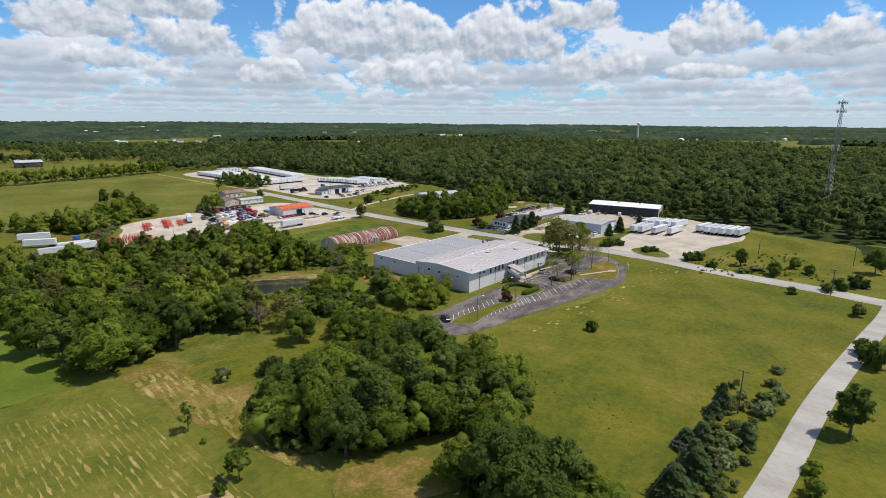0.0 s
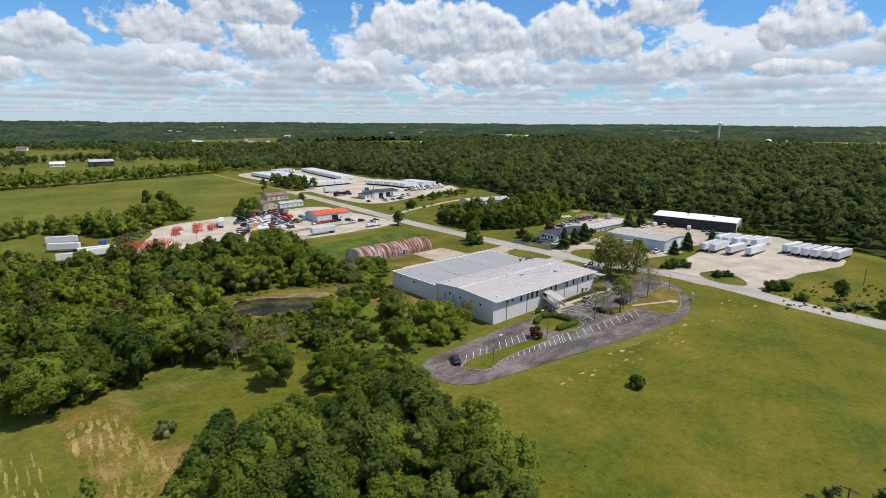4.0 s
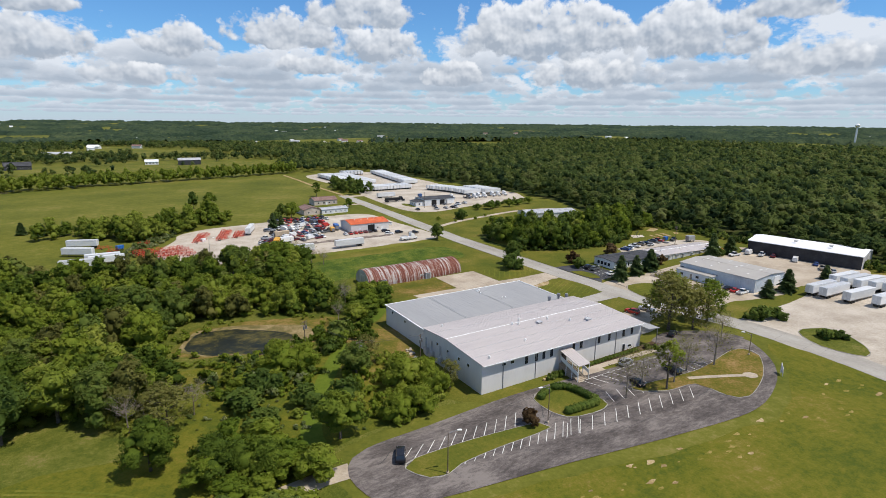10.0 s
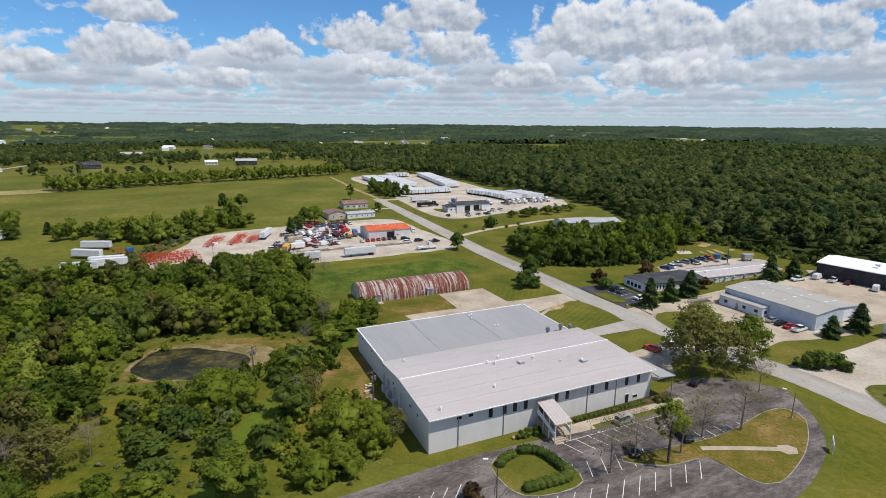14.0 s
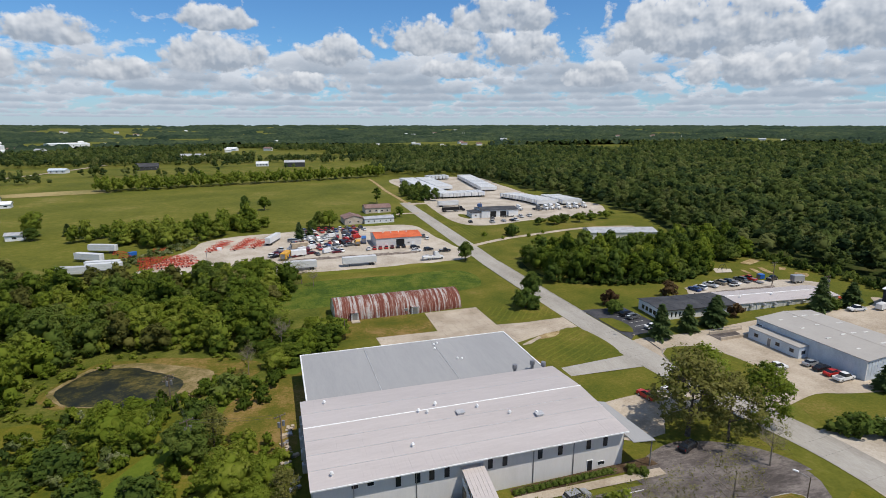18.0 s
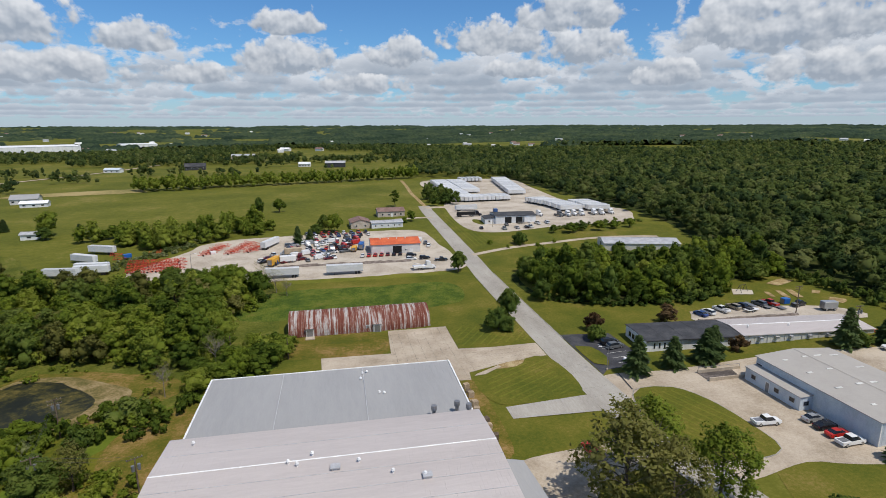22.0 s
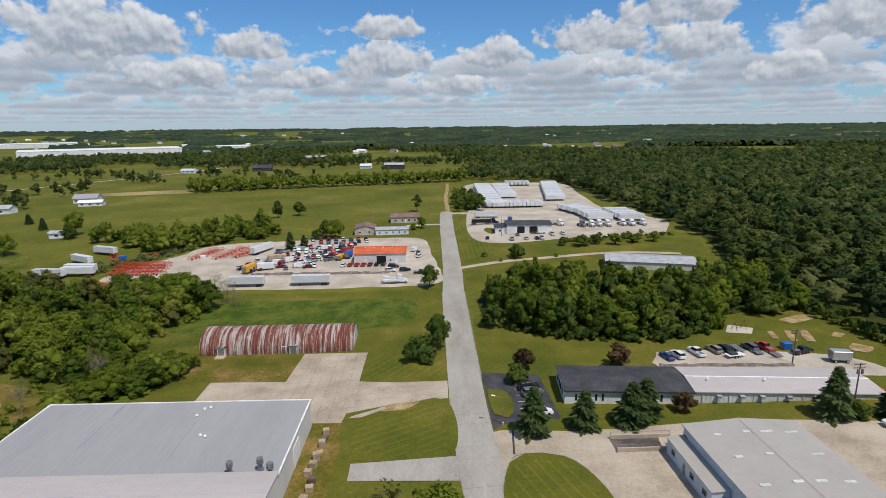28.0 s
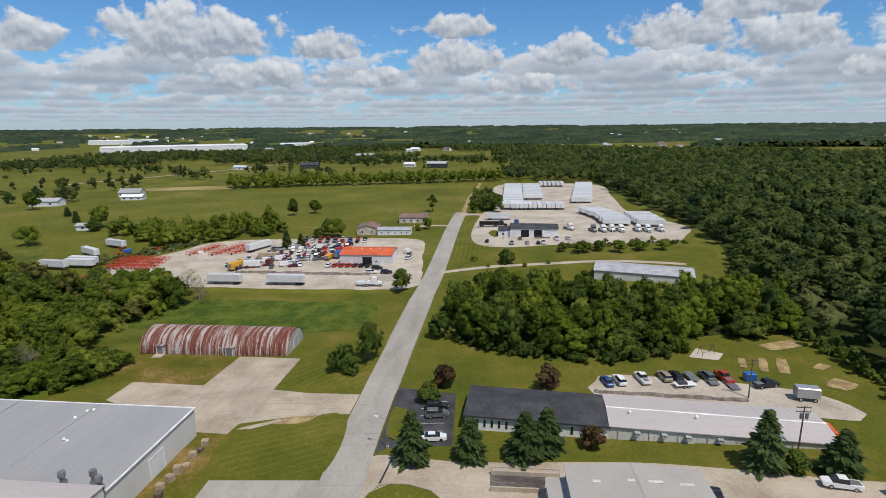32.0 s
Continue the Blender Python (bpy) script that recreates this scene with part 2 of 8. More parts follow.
MULCH = mat("brown_bark_mulch", three((0.045, 0.03, 0.018), (0.085, 0.055, 0.032), (0.14, 0.1, 0.06)), scale=0.5, fine=5, rough=0.95, bump=0.6, spec=0.1)
WATER = mat("dark_pond_water", ((0.3, (0.012, 0.015, 0.012)), (0.47, (0.02, 0.022, 0.014)), (0.54, (0.06, 0.055, 0.018)), (0.66, (0.15, 0.115, 0.035))), scale=0.13, fine=0.5, rough=0.45, bump=0.12, spec=0.1)
MUD = mat("muddy_bank", ((0.3, (0.075, 0.08, 0.02)), (0.45, (0.15, 0.12, 0.045)), (0.56, (0.24, 0.18, 0.085)), (0.72, (0.34, 0.27, 0.15))), scale=0.22, fine=1.6, rough=0.95, bump=0.5, spec=0.1, gain=1.7)
ROOF_METAL = mat("pale_ribbed_roof_steel", three((0.4085, 0.3680, 0.3503), (0.4892, 0.4416, 0.4204), (0.5557, 0.5060, 0.4823), 0.3, 0.7), scale=0.12, fine=1.6, rough=0.5, metal=0.05, bump=0.1, spec=0.5, stretch=(0.15, 1.0, 1), gain=1.1)
ROOF_FLAT = mat("grey_membrane_roof", three((0.268, 0.268, 0.27), (0.315, 0.314, 0.314), (0.36, 0.356, 0.352), 0.3, 0.7), scale=0.08, fine=1.0, rough=0.7, bump=0.05, spec=0.3, gain=1.0, stretch=(1.0, 0.15, 1))
ROOF_WHITE = mat("white_roof_steel", three((0.74, 0.74, 0.74), (0.82, 0.82, 0.82), (0.87, 0.87, 0.87)), scale=0.2, fine=2, rough=0.45, bump=0.05)
ROOF_BUFF = mat("buff_roof_steel", three((0.3168, 0.2924, 0.2635), (0.3784, 0.3526, 0.3187), (0.4224, 0.3956, 0.3570), 0.3, 0.7), scale=0.2, fine=1.5, rough=0.6, bump=0.0, gain=0.8)
ROOF_DARK = mat("charcoal_roof", three((0.035, 0.036, 0.04), (0.05, 0.051, 0.056), (0.075, 0.076, 0.08)), scale=0.2, fine=2, rough=0.8, bump=0.1)
ROOF_ORANGE = mat("orange_red_roof_steel", three((0.48, 0.095, 0.035), (0.58, 0.125, 0.045), (0.66, 0.165, 0.06)), scale=0.2, fine=2, rough=0.55, bump=0.05)
ROOF_BROWN = mat("brown_shingle_roof", three((0.16, 0.1, 0.085), (0.21, 0.135, 0.115), (0.26, 0.17, 0.15)), scale=0.4, fine=4, rough=0.9, bump=0.2)
RUST = mat("rusted_corrugated_steel", ((0.4, (0.13, 0.035, 0.022)), (0.48, (0.19, 0.065, 0.042)), (0.53, (0.25, 0.14, 0.11)), (0.58, (0.42, 0.39, 0.37))), scale=0.3, fine=1.6, rough=0.8, metal=0.1, bump=0.2, stretch=(4.2, 0.2, 0.3), gain=1.9)
GALV = mat("galvanised_steel", three((0.4, 0.4, 0.41), (0.5, 0.5, 0.51), (0.58, 0.58, 0.58)), scale=0.4, fine=3, rough=0.5, metal=0.3, bump=0.05)
WALL_STEEL = mat("pale_grey_wall_steel", three((0.56, 0.545, 0.525), (0.64, 0.62, 0.6), (0.69, 0.67, 0.65), 0.3, 0.7), scale=0.3, fine=3, rough=0.5, bump=0.05, stretch=(1, 1, 0.2), gain=1.0)
WALL_WHITE = mat("white_wall_steel", three((0.62, 0.63, 0.63), (0.7, 0.71, 0.71), (0.76, 0.77, 0.77)), scale=0.3, fine=3, rough=0.5, bump=0.05, stretch=(1, 1, 0.2))
WALL_BLUE = mat("bluish_white_wall_steel", three((0.46, 0.52, 0.58), (0.54, 0.6, 0.66), (0.6, 0.66, 0.71)), scale=0.3, fine=3, rough=0.5, bump=0.05)
WALL_BLACK = mat("black_wall_steel", three((0.02, 0.021, 0.026), (0.03, 0.031, 0.037), (0.045, 0.046, 0.052)), scale=0.3, fine=3, rough=0.5, bump=0.05)
WALL_TAN = mat("tan_wall_siding", three((0.4, 0.34, 0.28), (0.5, 0.43, 0.36), (0.56, 0.49, 0.42)), scale=0.4, fine=3, rough=0.8, bump=0.1)
WALL_BEIGE = mat("beige_wall_steel", three((0.5, 0.5, 0.46), (0.58, 0.57, 0.53), (0.64, 0.63, 0.58)), scale=0.3, fine=3, rough=0.6, bump=0.05)
TRIM = plain("white_trim", (0.76, 0.76, 0.75), 0.5)
GLASS = plain("dark_window_glass", (0.02, 0.024, 0.03), 0.08, spec=0.6)
# Shade of open doorways, painted on closed door leaves; also the tarpaulin colour.
DARK = plain("black_doorway_shade_and_tarp", (0.012, 0.012, 0.013), 0.9)
STEEL_DARK = plain("dark_steel", (0.06, 0.06, 0.065), 0.6, 0.3)
STEEL = plain("grey_steel", (0.28, 0.28, 0.29), 0.45, 0.6)
WOOD = mat("weathered_pole_wood", three((0.09, 0.065, 0.045), (0.14, 0.105, 0.075), (0.2, 0.155, 0.115)), scale=1, fine=8, rough=0.9, bump=0.3)
TIMBER = plain("bleached_timber", (0.42, 0.33, 0.23), 0.85)
RUBBER = plain("black_rubber", (0.018, 0.018, 0.018), 0.85)
TWIG = mat("pale_grey_twigs", three((0.16, 0.135, 0.105), (0.24, 0.2, 0.16), (0.33, 0.28, 0.23)), scale=1.5, fine=10, rough=0.95, bump=0.2)
BARK = mat("grey_brown_bark", three((0.06, 0.048, 0.036), (0.1, 0.082, 0.062), (0.16, 0.135, 0.11)), scale=1.5, fine=10, rough=0.95, bump=0.5)
LEAF = mat("broadleaf_foliage", ((0.2, (0.069, 0.108, 0.015)), (0.42, (0.125, 0.179, 0.022)), (0.6, (0.189, 0.241, 0.030)), (0.85, (0.265, 0.308, 0.050))), scale=0.07, fine=0.3, rough=0.75, bump=0, spec=0.1, obj=0.42, island=0.2, leaf=0.5, gain=1.6, tint=0.4)
LEAF_DARK = mat("dark_broadleaf_foliage", ((0.2, (0.052, 0.086, 0.02)), (0.42, (0.09, 0.14, 0.026)), (0.6, (0.135, 0.185, 0.034)), (0.85, (0.2, 0.24, 0.055))), scale=0.07, fine=0.3, rough=0.75, bump=0, spec=0.1, obj=0.36, island=0.2, leaf=0.5, gain=1.6, tint=0.4)
LEAF_BRIGHT = mat("bright_young_foliage", ((0.2, (0.095, 0.145, 0.015)), (0.45, (0.168, 0.225, 0.023)), (0.65, (0.230, 0.275, 0.034)), (0.85, (0.311, 0.341, 0.062))), scale=0.1, fine=0.5, rough=0.75, bump=0, spec=0.1, obj=0.3, island=0.25, leaf=0.5, gain=1.4, tint=0.4)
LEAF_PALE = mat("pale_flowering_foliage", ((0.2, (0.1, 0.14, 0.035)), (0.45, (0.17, 0.21, 0.065)), (0.65, (0.26, 0.29, 0.12)), (0.85, (0.4, 0.41, 0.24))), scale=0.3, fine=1, rough=0.8, bump=0, spec=0.1, obj=0.3, island=0.4, leaf=0.5, gain=1.3, tint=0.4)
LEAF_BARE = mat("sparse_budding_foliage", ((0.2, (0.106, 0.112, 0.027)), (0.5, (0.194, 0.194, 0.050)), (0.8, (0.288, 0.269, 0.094))), scale=0.3, fine=1, rough=0.8, bump=0, spec=0.1, obj=0.3, island=0.3, leaf=0.5, gain=1.2, tint=0.4)
NEEDLE = mat("dark_conifer_needles", ((0.2, (0.050, 0.083, 0.027)), (0.45, (0.083, 0.125, 0.040)), (0.7, (0.125, 0.175, 0.062))), scale=0.4, fine=2, rough=0.8, bump=0, spec=0.1, obj=0.3, island=0.3, leaf=0.5)
LEAF_RED = mat("purple_red_foliage", ((0.2, (0.06, 0.036, 0.018)), (0.5, (0.115, 0.072, 0.034)), (0.8, (0.18, 0.125, 0.06))), scale=0.4, fine=2, rough=0.8, bump=0, spec=0.1, obj=0.3, island=0.3, leaf=0.5)
LEAF_FAR = mat("distant_woods_foliage", ((0.14, (0.0409, 0.0700, 0.0312)), (0.4, (0.0772, 0.1140, 0.0336)), (0.6, (0.1228, 0.1600, 0.0420)), (0.86, (0.1841, 0.2070, 0.0720))), scale=0.035, fine=0.11, rough=0.85, bump=0, spec=0.04, island=0.08, leaf=0.5, gain=1.5, tint=0.6)
# Distance haze and patches of cloud shade are mixed into this canopy colour.
CANOPY = mat("far_foliage_with_haze_and_shade", ((0.24, (0.016, 0.029, 0.020)), (0.42, (0.027, 0.045, 0.026)), (0.56, (0.043, 0.063, 0.032)), (0.74, (0.072, 0.090, 0.042))), scale=0.006, fine=0.05, rough=0.95, bump=0.9, spec=0.03, dist=6.0, gain=2.3)


# ---- shared builders ----
from mathutils.geometry import delaunay_2d_cdt


def inside(poly, x, y):
    hit = False
    n = len(poly)
    for i in range(n):
        (x1, y1), (x2, y2) = poly[i], poly[(i + 1) % n]
        if (y1 > y) != (y2 > y) and x < (x2 - x1) * (y - y1) / (y2 - y1) + x1:
            hit = not hit
    return hit


def sm(a, b, v):
    u = min(1.0, max(0.0, (v - a) / (b - a)))
    return u * u * (3 - 2 * u)


def gz(x, y):
    """Height of the ground."""
    east = 1 - sm(250, 380, y)
    site = (4.0 * sm(180, 380, y) + 1.4 * sm(-5, 35, x) * east + 1.6 * sm(40, 100, x) * east
            - 1.5 * sm(92, 138, y) * (1 - sm(162, 208, y)) * (1 - sm(-30, 4, x)))
    r = math.hypot(x, y - 60)
    far = sm(620, 1400, r)
    roll = (3.0 * math.sin(x * 0.0031 + 1.0) * math.cos(y * 0.0027) + 2.5 * math.sin((x + y) * 0.0062)) * (0.5 + 0.5 * sm(-400, 200, x))
    tilt = 0.0073 * (0.92 * x - 0.39 * y) * (1 - sm(1400, 3600, r))
    return site + tilt + far * roll + 36.0 * sm(1800, 4900, r)


class Geo:
    """Collects the vertices and faces of one mesh."""

    def __init__(self):
        self.v, self.f = [], []

    def add(self, verts, faces):
        k = len(self.v)
        self.v += [tuple(p) for p in verts]
        self.f += [tuple(i + k for i in f) for f in faces]
        return self

    def box(self, cx, cy, cz, sx, sy, sz, rz=0.0, taper=1.0):
        """A box by its centre at the base and its sizes; taper narrows its top."""
        c, s = math.cos(rz), math.sin(rz)
        pts = []
        for k, (z, t) in enumerate(((cz, 1.0), (cz + sz, taper))):
            for dx, dy in ((-1, -1), (1, -1), (1, 1), (-1, 1)):
                a, b = dx * sx / 2 * t, dy * sy / 2 * t
                pts.append((cx + a * c - b * s, cy + a * s + b * c, z))
        return self.add(pts, ((3, 2, 1, 0), (4, 5, 6, 7), (0, 1, 5, 4), (1, 2, 6, 5), (2, 3, 7, 6), (3, 0, 4, 7)))

    def chamfer(self, cx, cy, cz, sx, sy, sz, e=0.05, rz=0.0):
        """A box with its upper edges and corners cut."""
        c, s = math.cos(rz), math.sin(rz)
        pts = []
        for z, k in ((cz, 0.0), (cz + sz - e, 0.0), (cz + sz, e)):
            hx, hy = sx / 2 - k, sy / 2 - k
            for a, b in ((-hx + e, -hy), (hx - e, -hy), (hx, -hy + e), (hx, hy - e), (hx - e, hy), (-hx + e, hy), (-hx, hy - e), (-hx, -hy + e)):
                pts.append((cx + a * c - b * s, cy + a * s + b * c, z))
        faces = [tuple(range(7, -1, -1)), tuple(range(16, 24))]
        for r in (0, 8):
            for i in range(8):
                j = (i + 1) % 8
                faces.append((r + i, r + j, r + 8 + j, r + 8 + i))
        return self.add(pts, faces)

    def tube(self, p0, p1, r0, r1=None, n=8, cap=True):
        r1 = r0 if r1 is None else r1
        a, b = Vector(p0), Vector(p1)
        d = (b - a).normalized()
        u = d.orthogonal().normalized()
        w = d.cross(u)
        pts = []
        for c, r in ((a, r0), (b, r1)):
            for i in range(n):
                t = 2 * math.pi * i / n
                pts.append(c + u * (r * math.cos(t)) + w * (r * math.sin(t)))
        faces = [(i, (i + 1) % n, n + (i + 1) % n, n + i) for i in range(n)]
        if cap:
            faces += [tuple(range(n - 1, -1, -1)), tuple(range(n, 2 * n))]
        return self.add(pts, faces)

    def rope(self, pts, r, n=4):
        """One unbroken round line through the points."""
        pts = [Vector(p) for p in pts]
        v = []
        for i, p in enumerate(pts):
            d = (pts[min(i + 1, len(pts) - 1)] - pts[max(i - 1, 0)]).normalized()
            u = d.cross(Vector((0, 0, 1))).normalized()
            w = d.cross(u)
            for k in range(n):
                a = 2 * math.pi * k / n
                v.append(p + u * (r * math.cos(a)) + w * (r * math.sin(a)))
        f = [(i * n + k, i * n + (k + 1) % n, (i + 1) * n + (k + 1) % n, (i + 1) * n + k) for i in range(len(pts) - 1) for k in range(n)]
        return self.add(v, f)

    def prism(self, profile, y0, y1, axis="y"):
        """A closed (x, z) outline swept along y (or a (y, z) outline along x)."""
        n = len(profile)
        pts = [((a, t, b) if axis == "y" else (t, a, b)) for t in (y0, y1) for a, b in profile]
        faces = [(i, (i + 1) % n, n + (i + 1) % n, n + i) for i in range(n)] + [tuple(range(n - 1, -1, -1)), tuple(range(n, 2 * n))]
        return self.add(pts, faces)

    def slab(self, corners, t=0.15):
        """A sheet of four corners with a thickness downwards."""
        n = len(corners)
        low = [(x, y, z - t) for x, y, z in corners]
        faces = [tuple(range(n)), tuple(range(2 * n - 1, n - 1, -1))] + [(i, n + i, n + (i + 1) % n, (i + 1) % n) for i in range(n)]
        return self.add(list(corners) + low, faces)

    def mesh(self, name, material, smooth=False):
        me = bpy.data.meshes.new(name)
        me.from_pydata(self.v, [], self.f)
        me.validate()
        bm = bmesh.new()
        bm.from_mesh(me)
        bmesh.ops.recalc_face_normals(bm, faces=bm.faces)
        bm.to_mesh(me)
        bm.free()
        me.materials.append(material)
        if smooth:
            me.shade_smooth()
        return me


def part(name, geo, material, parent, label="", smooth=False, at=None):
    me = geo if isinstance(geo, bpy.types.Mesh) else geo.mesh(name, material, smooth)
    ob = new(name, me)
    ob.parent = parent
    if at is not None:
        ob.matrix_basis = at
    if label:
        tagged(ob, label)
    return ob


def thing(name, label, category, x=0.0, y=0.0, rz=0.0, group="", kind="", z=None):
    ob = new(name)
    ob.matrix_basis = pose(x, y, gz(x, y) if z is None else z, 0, 0, rz)
    ob.empty_display_size = 0.5
    return tagged(ob, label, category, group, kind)


def structure(name, geo, material, label, category, smooth=False):
    me = geo if isinstance(geo, bpy.types.Mesh) else geo.mesh(name, material, smooth)
    return tagged(new(name, me), label, category, kind="structure")


def curve_points(pts, step=4.0, closed=False):
    """A smooth line through the points."""
    pts = [Vector((*p[:2], 0)) for p in pts]
    n = len(pts)
    out = []
    for i in range(n if closed else n - 1):
        p1, p2 = pts[i], pts[(i + 1) % n]
        p0 = pts[i - 1] if (closed or i) else p1 * 2 - p2
        p3 = pts[(i + 2) % n] if (closed or i + 2 < n) else p2 * 2 - p1
        k = max(1, round((p2 - p1).length / step))
        for j in range(k):
            t = j / k
            out.append(0.5 * ((2 * p1) + (p2 - p0) * t + (2 * p0 - 5 * p1 + 4 * p2 - p3) * t * t + (3 * p1 - p0 - 3 * p2 + p3) * t ** 3))
    if not closed:
        out.append(pts[-1])
    return [(p.x, p.y) for p in out]


def drape(name, poly, material, label, category, off=0.05, step=8.0, smooth_edge=True, wobble=0.0, seed=0):
    """A patch of ground cover that follows the ground."""
    pts = curve_points(poly, 3.0, True) if smooth_edge else list(poly)
    if wobble:
        pts = [(x + wobble * noise.noise((x * 0.11, y * 0.11, seed)), y + wobble * noise.noise((x * 0.11, y * 0.11, seed + 9.0))) for x, y in pts]
    xs, ys = [p[0] for p in pts], [p[1] for p in pts]
    st = 6.0 * max(1, round(max(max(xs) - min(xs), max(ys) - min(ys)) / 420))
    verts = [Vector(p) for p in pts]
    n = len(verts)
    for i in range(math.ceil(min(xs) / st), math.floor(max(xs) / st) + 1):
        for j in range(math.ceil(min(ys) / st), math.floor(max(ys) / st) + 1):
            if inside(pts, i * st, j * st):
                verts.append(Vector((i * st, j * st)))
    co, _, faces, *_ = delaunay_2d_cdt(verts, [], [list(range(n))], 1, 1e-4)
    faces = [f if (co[f[1]] - co[f[0]]).cross(co[f[2]] - co[f[0]]) > 0 else f[::-1] for f in faces]
    me = bpy.data.meshes.new(name)
    me.from_pydata([(c.x, c.y, gz(c.x, c.y) + off) for c in co], [], faces)
    me.materials.append(material)
    return tagged(new(name, me), label, category, kind="structure")


def strip_geo(pts, width, off, geo=None, widths=None):
    """A band along a line, on the ground."""
    g = geo or Geo()
    v = []
    for i, (x, y) in enumerate(pts):
        a, b = pts[max(0, i - 1)], pts[min(len(pts) - 1, i + 1)]
        dx, dy = b[0] - a[0], b[1] - a[1]
        q = math.hypot(dx, dy) or 1
        w = (widths[i] if widths else width) / 2
        for s in (-1, 0, 1):
            px, py = x - dy / q * w * s, y + dx / q * w * s
            v.append((px, py, gz(px, py) + off))
    f = []
    for i in range(len(pts) - 1):
        for k in (0, 1):
            a = i * 3 + k
            f.append((a, a + 1, a + 4, a + 3))
    return g.add(v, f)


def kerb_line(name, pts, label, w=0.28, h=0.16, closed=True, material=None):
    pts = curve_points(pts, 2.0, closed)
    g = Geo()
    n = len(pts)
    v = []
    for i, (x, y) in enumerate(pts):
        a = pts[i - 1] if (closed or i) else pts[i]
        b = pts[(i + 1) % n] if (closed or i + 1 < n) else pts[i]
        dx, dy = b[0] - a[0], b[1] - a[1]
        q = math.hypot(dx, dy) or 1
        for s, z in ((-1, 0.0), (-1, h), (1, h), (1, 0.0)):
            px, py = x - dy / q * w / 2 * s, y + dx / q * w / 2 * s
            v.append((px, py, gz(px, py) + 0.03 + z))
    f = []
    for i in range(n if closed else n - 1):
        j = (i + 1) % n
        for k in range(3):
            f.append((i * 4 + k, i * 4 + k + 1, j * 4 + k + 1, j * 4 + k))
    g.add(v, f)
    return structure(name, g, material or KERB, label, "kerb")


# ---- ground ----
def ground_lines(lo, hi, step, far):
    out = list(np.arange(lo, hi + 0.1, step))
    s, a, b = step, lo, hi
    left, right = [], []
    while a > -far or b < far:
        s *= 1.16
        a, b = max(-far, a - s), min(far, b + s)
        left.append(a)
        right.append(b)
    return sorted(set(round(v, 3) for v in left + out + right))


def build_ground():
    xs, ys = ground_lines(-330, 330, 6.0, 4950), ground_lines(-150, 600, 6.0, 4950)
    v = [(x, y, gz(x, y)) for y in ys for x in xs]
    n = len(xs)
    f = [(j * n + i, j * n + i + 1, (j + 1) * n + i + 1, (j + 1) * n + i) for j in range(len(ys) - 1) for i in range(n - 1)]
    me = bpy.data.meshes.new("ground")
    me.from_pydata(v, [], f)
    me.materials.append(G_FIELD)
    me.shade_smooth()
    return tagged(new("ground", me), "rolling green pasture and open land to the horizon", "ground", kind="structure")


build_ground()
drape("ground_meadow", [(-116, 27), (-108, 24), (-80, 19), (-50, 13), (-28, 11), (-8, 19), (8, 32), (11, 18), (7, -8), (4.5, -26), (3.5, -44), (1, -60), (-14, -62), (-38, -58.8), (-66, -55.4), (-95, -52), (-130, -50), (-150, -48.5), (-160, -20), (-135, 5), (-122, 20)], G_MEADOW, "olive green and ochre rough meadow with dry patches", "meadow", 0.05, wobble=1.5)
drape("ground_meadow_south", [(0, -68), (-36, -64), (-64, -60.4), (-100, -57), (-150, -54), (-250, -47), (-250, -130), (60, -130), (30, -60), (13, -20), (16, 0), (40, 0), (60, 20), (95, 0), (80, -42), (90, -80), (20, -80)], G_MEADOW, "olive green rough grass beyond the country road", "meadow", 0.04, wobble=1.5)
drape("ground_lawn", [(-72, 46), (-80, 49), (-86, 60), (-82, 110), (-66, 130), (-70, 190), (-70, 204), (6, 204), (8, 140), (6, 40), (-5, 43), (-30, 46)], G_LAWN, "mown lawn round the factory and the arched shed", "lawn", 0.05)
drape("ground_lawn_east", [(12, 96), (14, 130), (16, 165), (30, 148), (60, 138), (90, 150), (118, 152), (120, 120), (118, 60), (110, 30), (60, 40), (22, 42), (24, 60), (14, 62), (14, 90)], G_LAWN, "mown grass round the low workshop buildings", "lawn", 0.045)
drape("ground_verge", [(16, 210), (17, 300), (26, 350), (26, 268), (120, 262), (128, 240), (100, 232), (80, 206), (40, 196), (20, 190)], G_LAWN, "mown grass verge below the truck yard", "lawn", 0.06)
drape("ground_undergrowth", [(-76, 52), (-112, 48), (-118, 32), (-128, 30), (-136, 58), (-170, 66), (-186, 84), (-200, 150), (-205, 270), (-160, 225), (-110, 200), (-70, 200), (-62, 150), (-66, 125), (-80, 108), (-84, 70)], G_ROUGH, "rough green undergrowth below the trees", "undergrowth", 0.04, wobble=3)
drape("ground_brush", [(-84, 56), (-112, 50), (-126, 50), (-146, 66), (-140, 98), (-124, 100), (-112, 96), (-94, 92), (-90, 80)], G_MEADOW, "rough yellow-green grass on the slope", "undergrowth", 0.06, wobble=2.5)
drape("ground_bright_pasture", [(-186, 86), (-190, 120), (-198, 150), (-260, 190), (-300, 150), (-290, 90), (-240, 80), (-205, 78)], G_BRIGHT, "smooth bright green mown pasture", "pasture", 0.05)
drape("ground_hayfield", [(-230, 88), (-207, 79), (-188, 72), (-187, 40), (-190, 20), (-212, -10), (-260, -20), (-290, 40)], G_HAY, "freshly mown hay field with straw-coloured rows", "hay field", 0.05)
drape("ground_hay_strip", [(-184.5, 75), (-173, 75), (-166, 52), (-168, 30), (-172, 12), (-178, 14), (-182, 36)], G_DRY, "straw-coloured mown strip beside the copse", "hay field", 0.055, wobble=1)
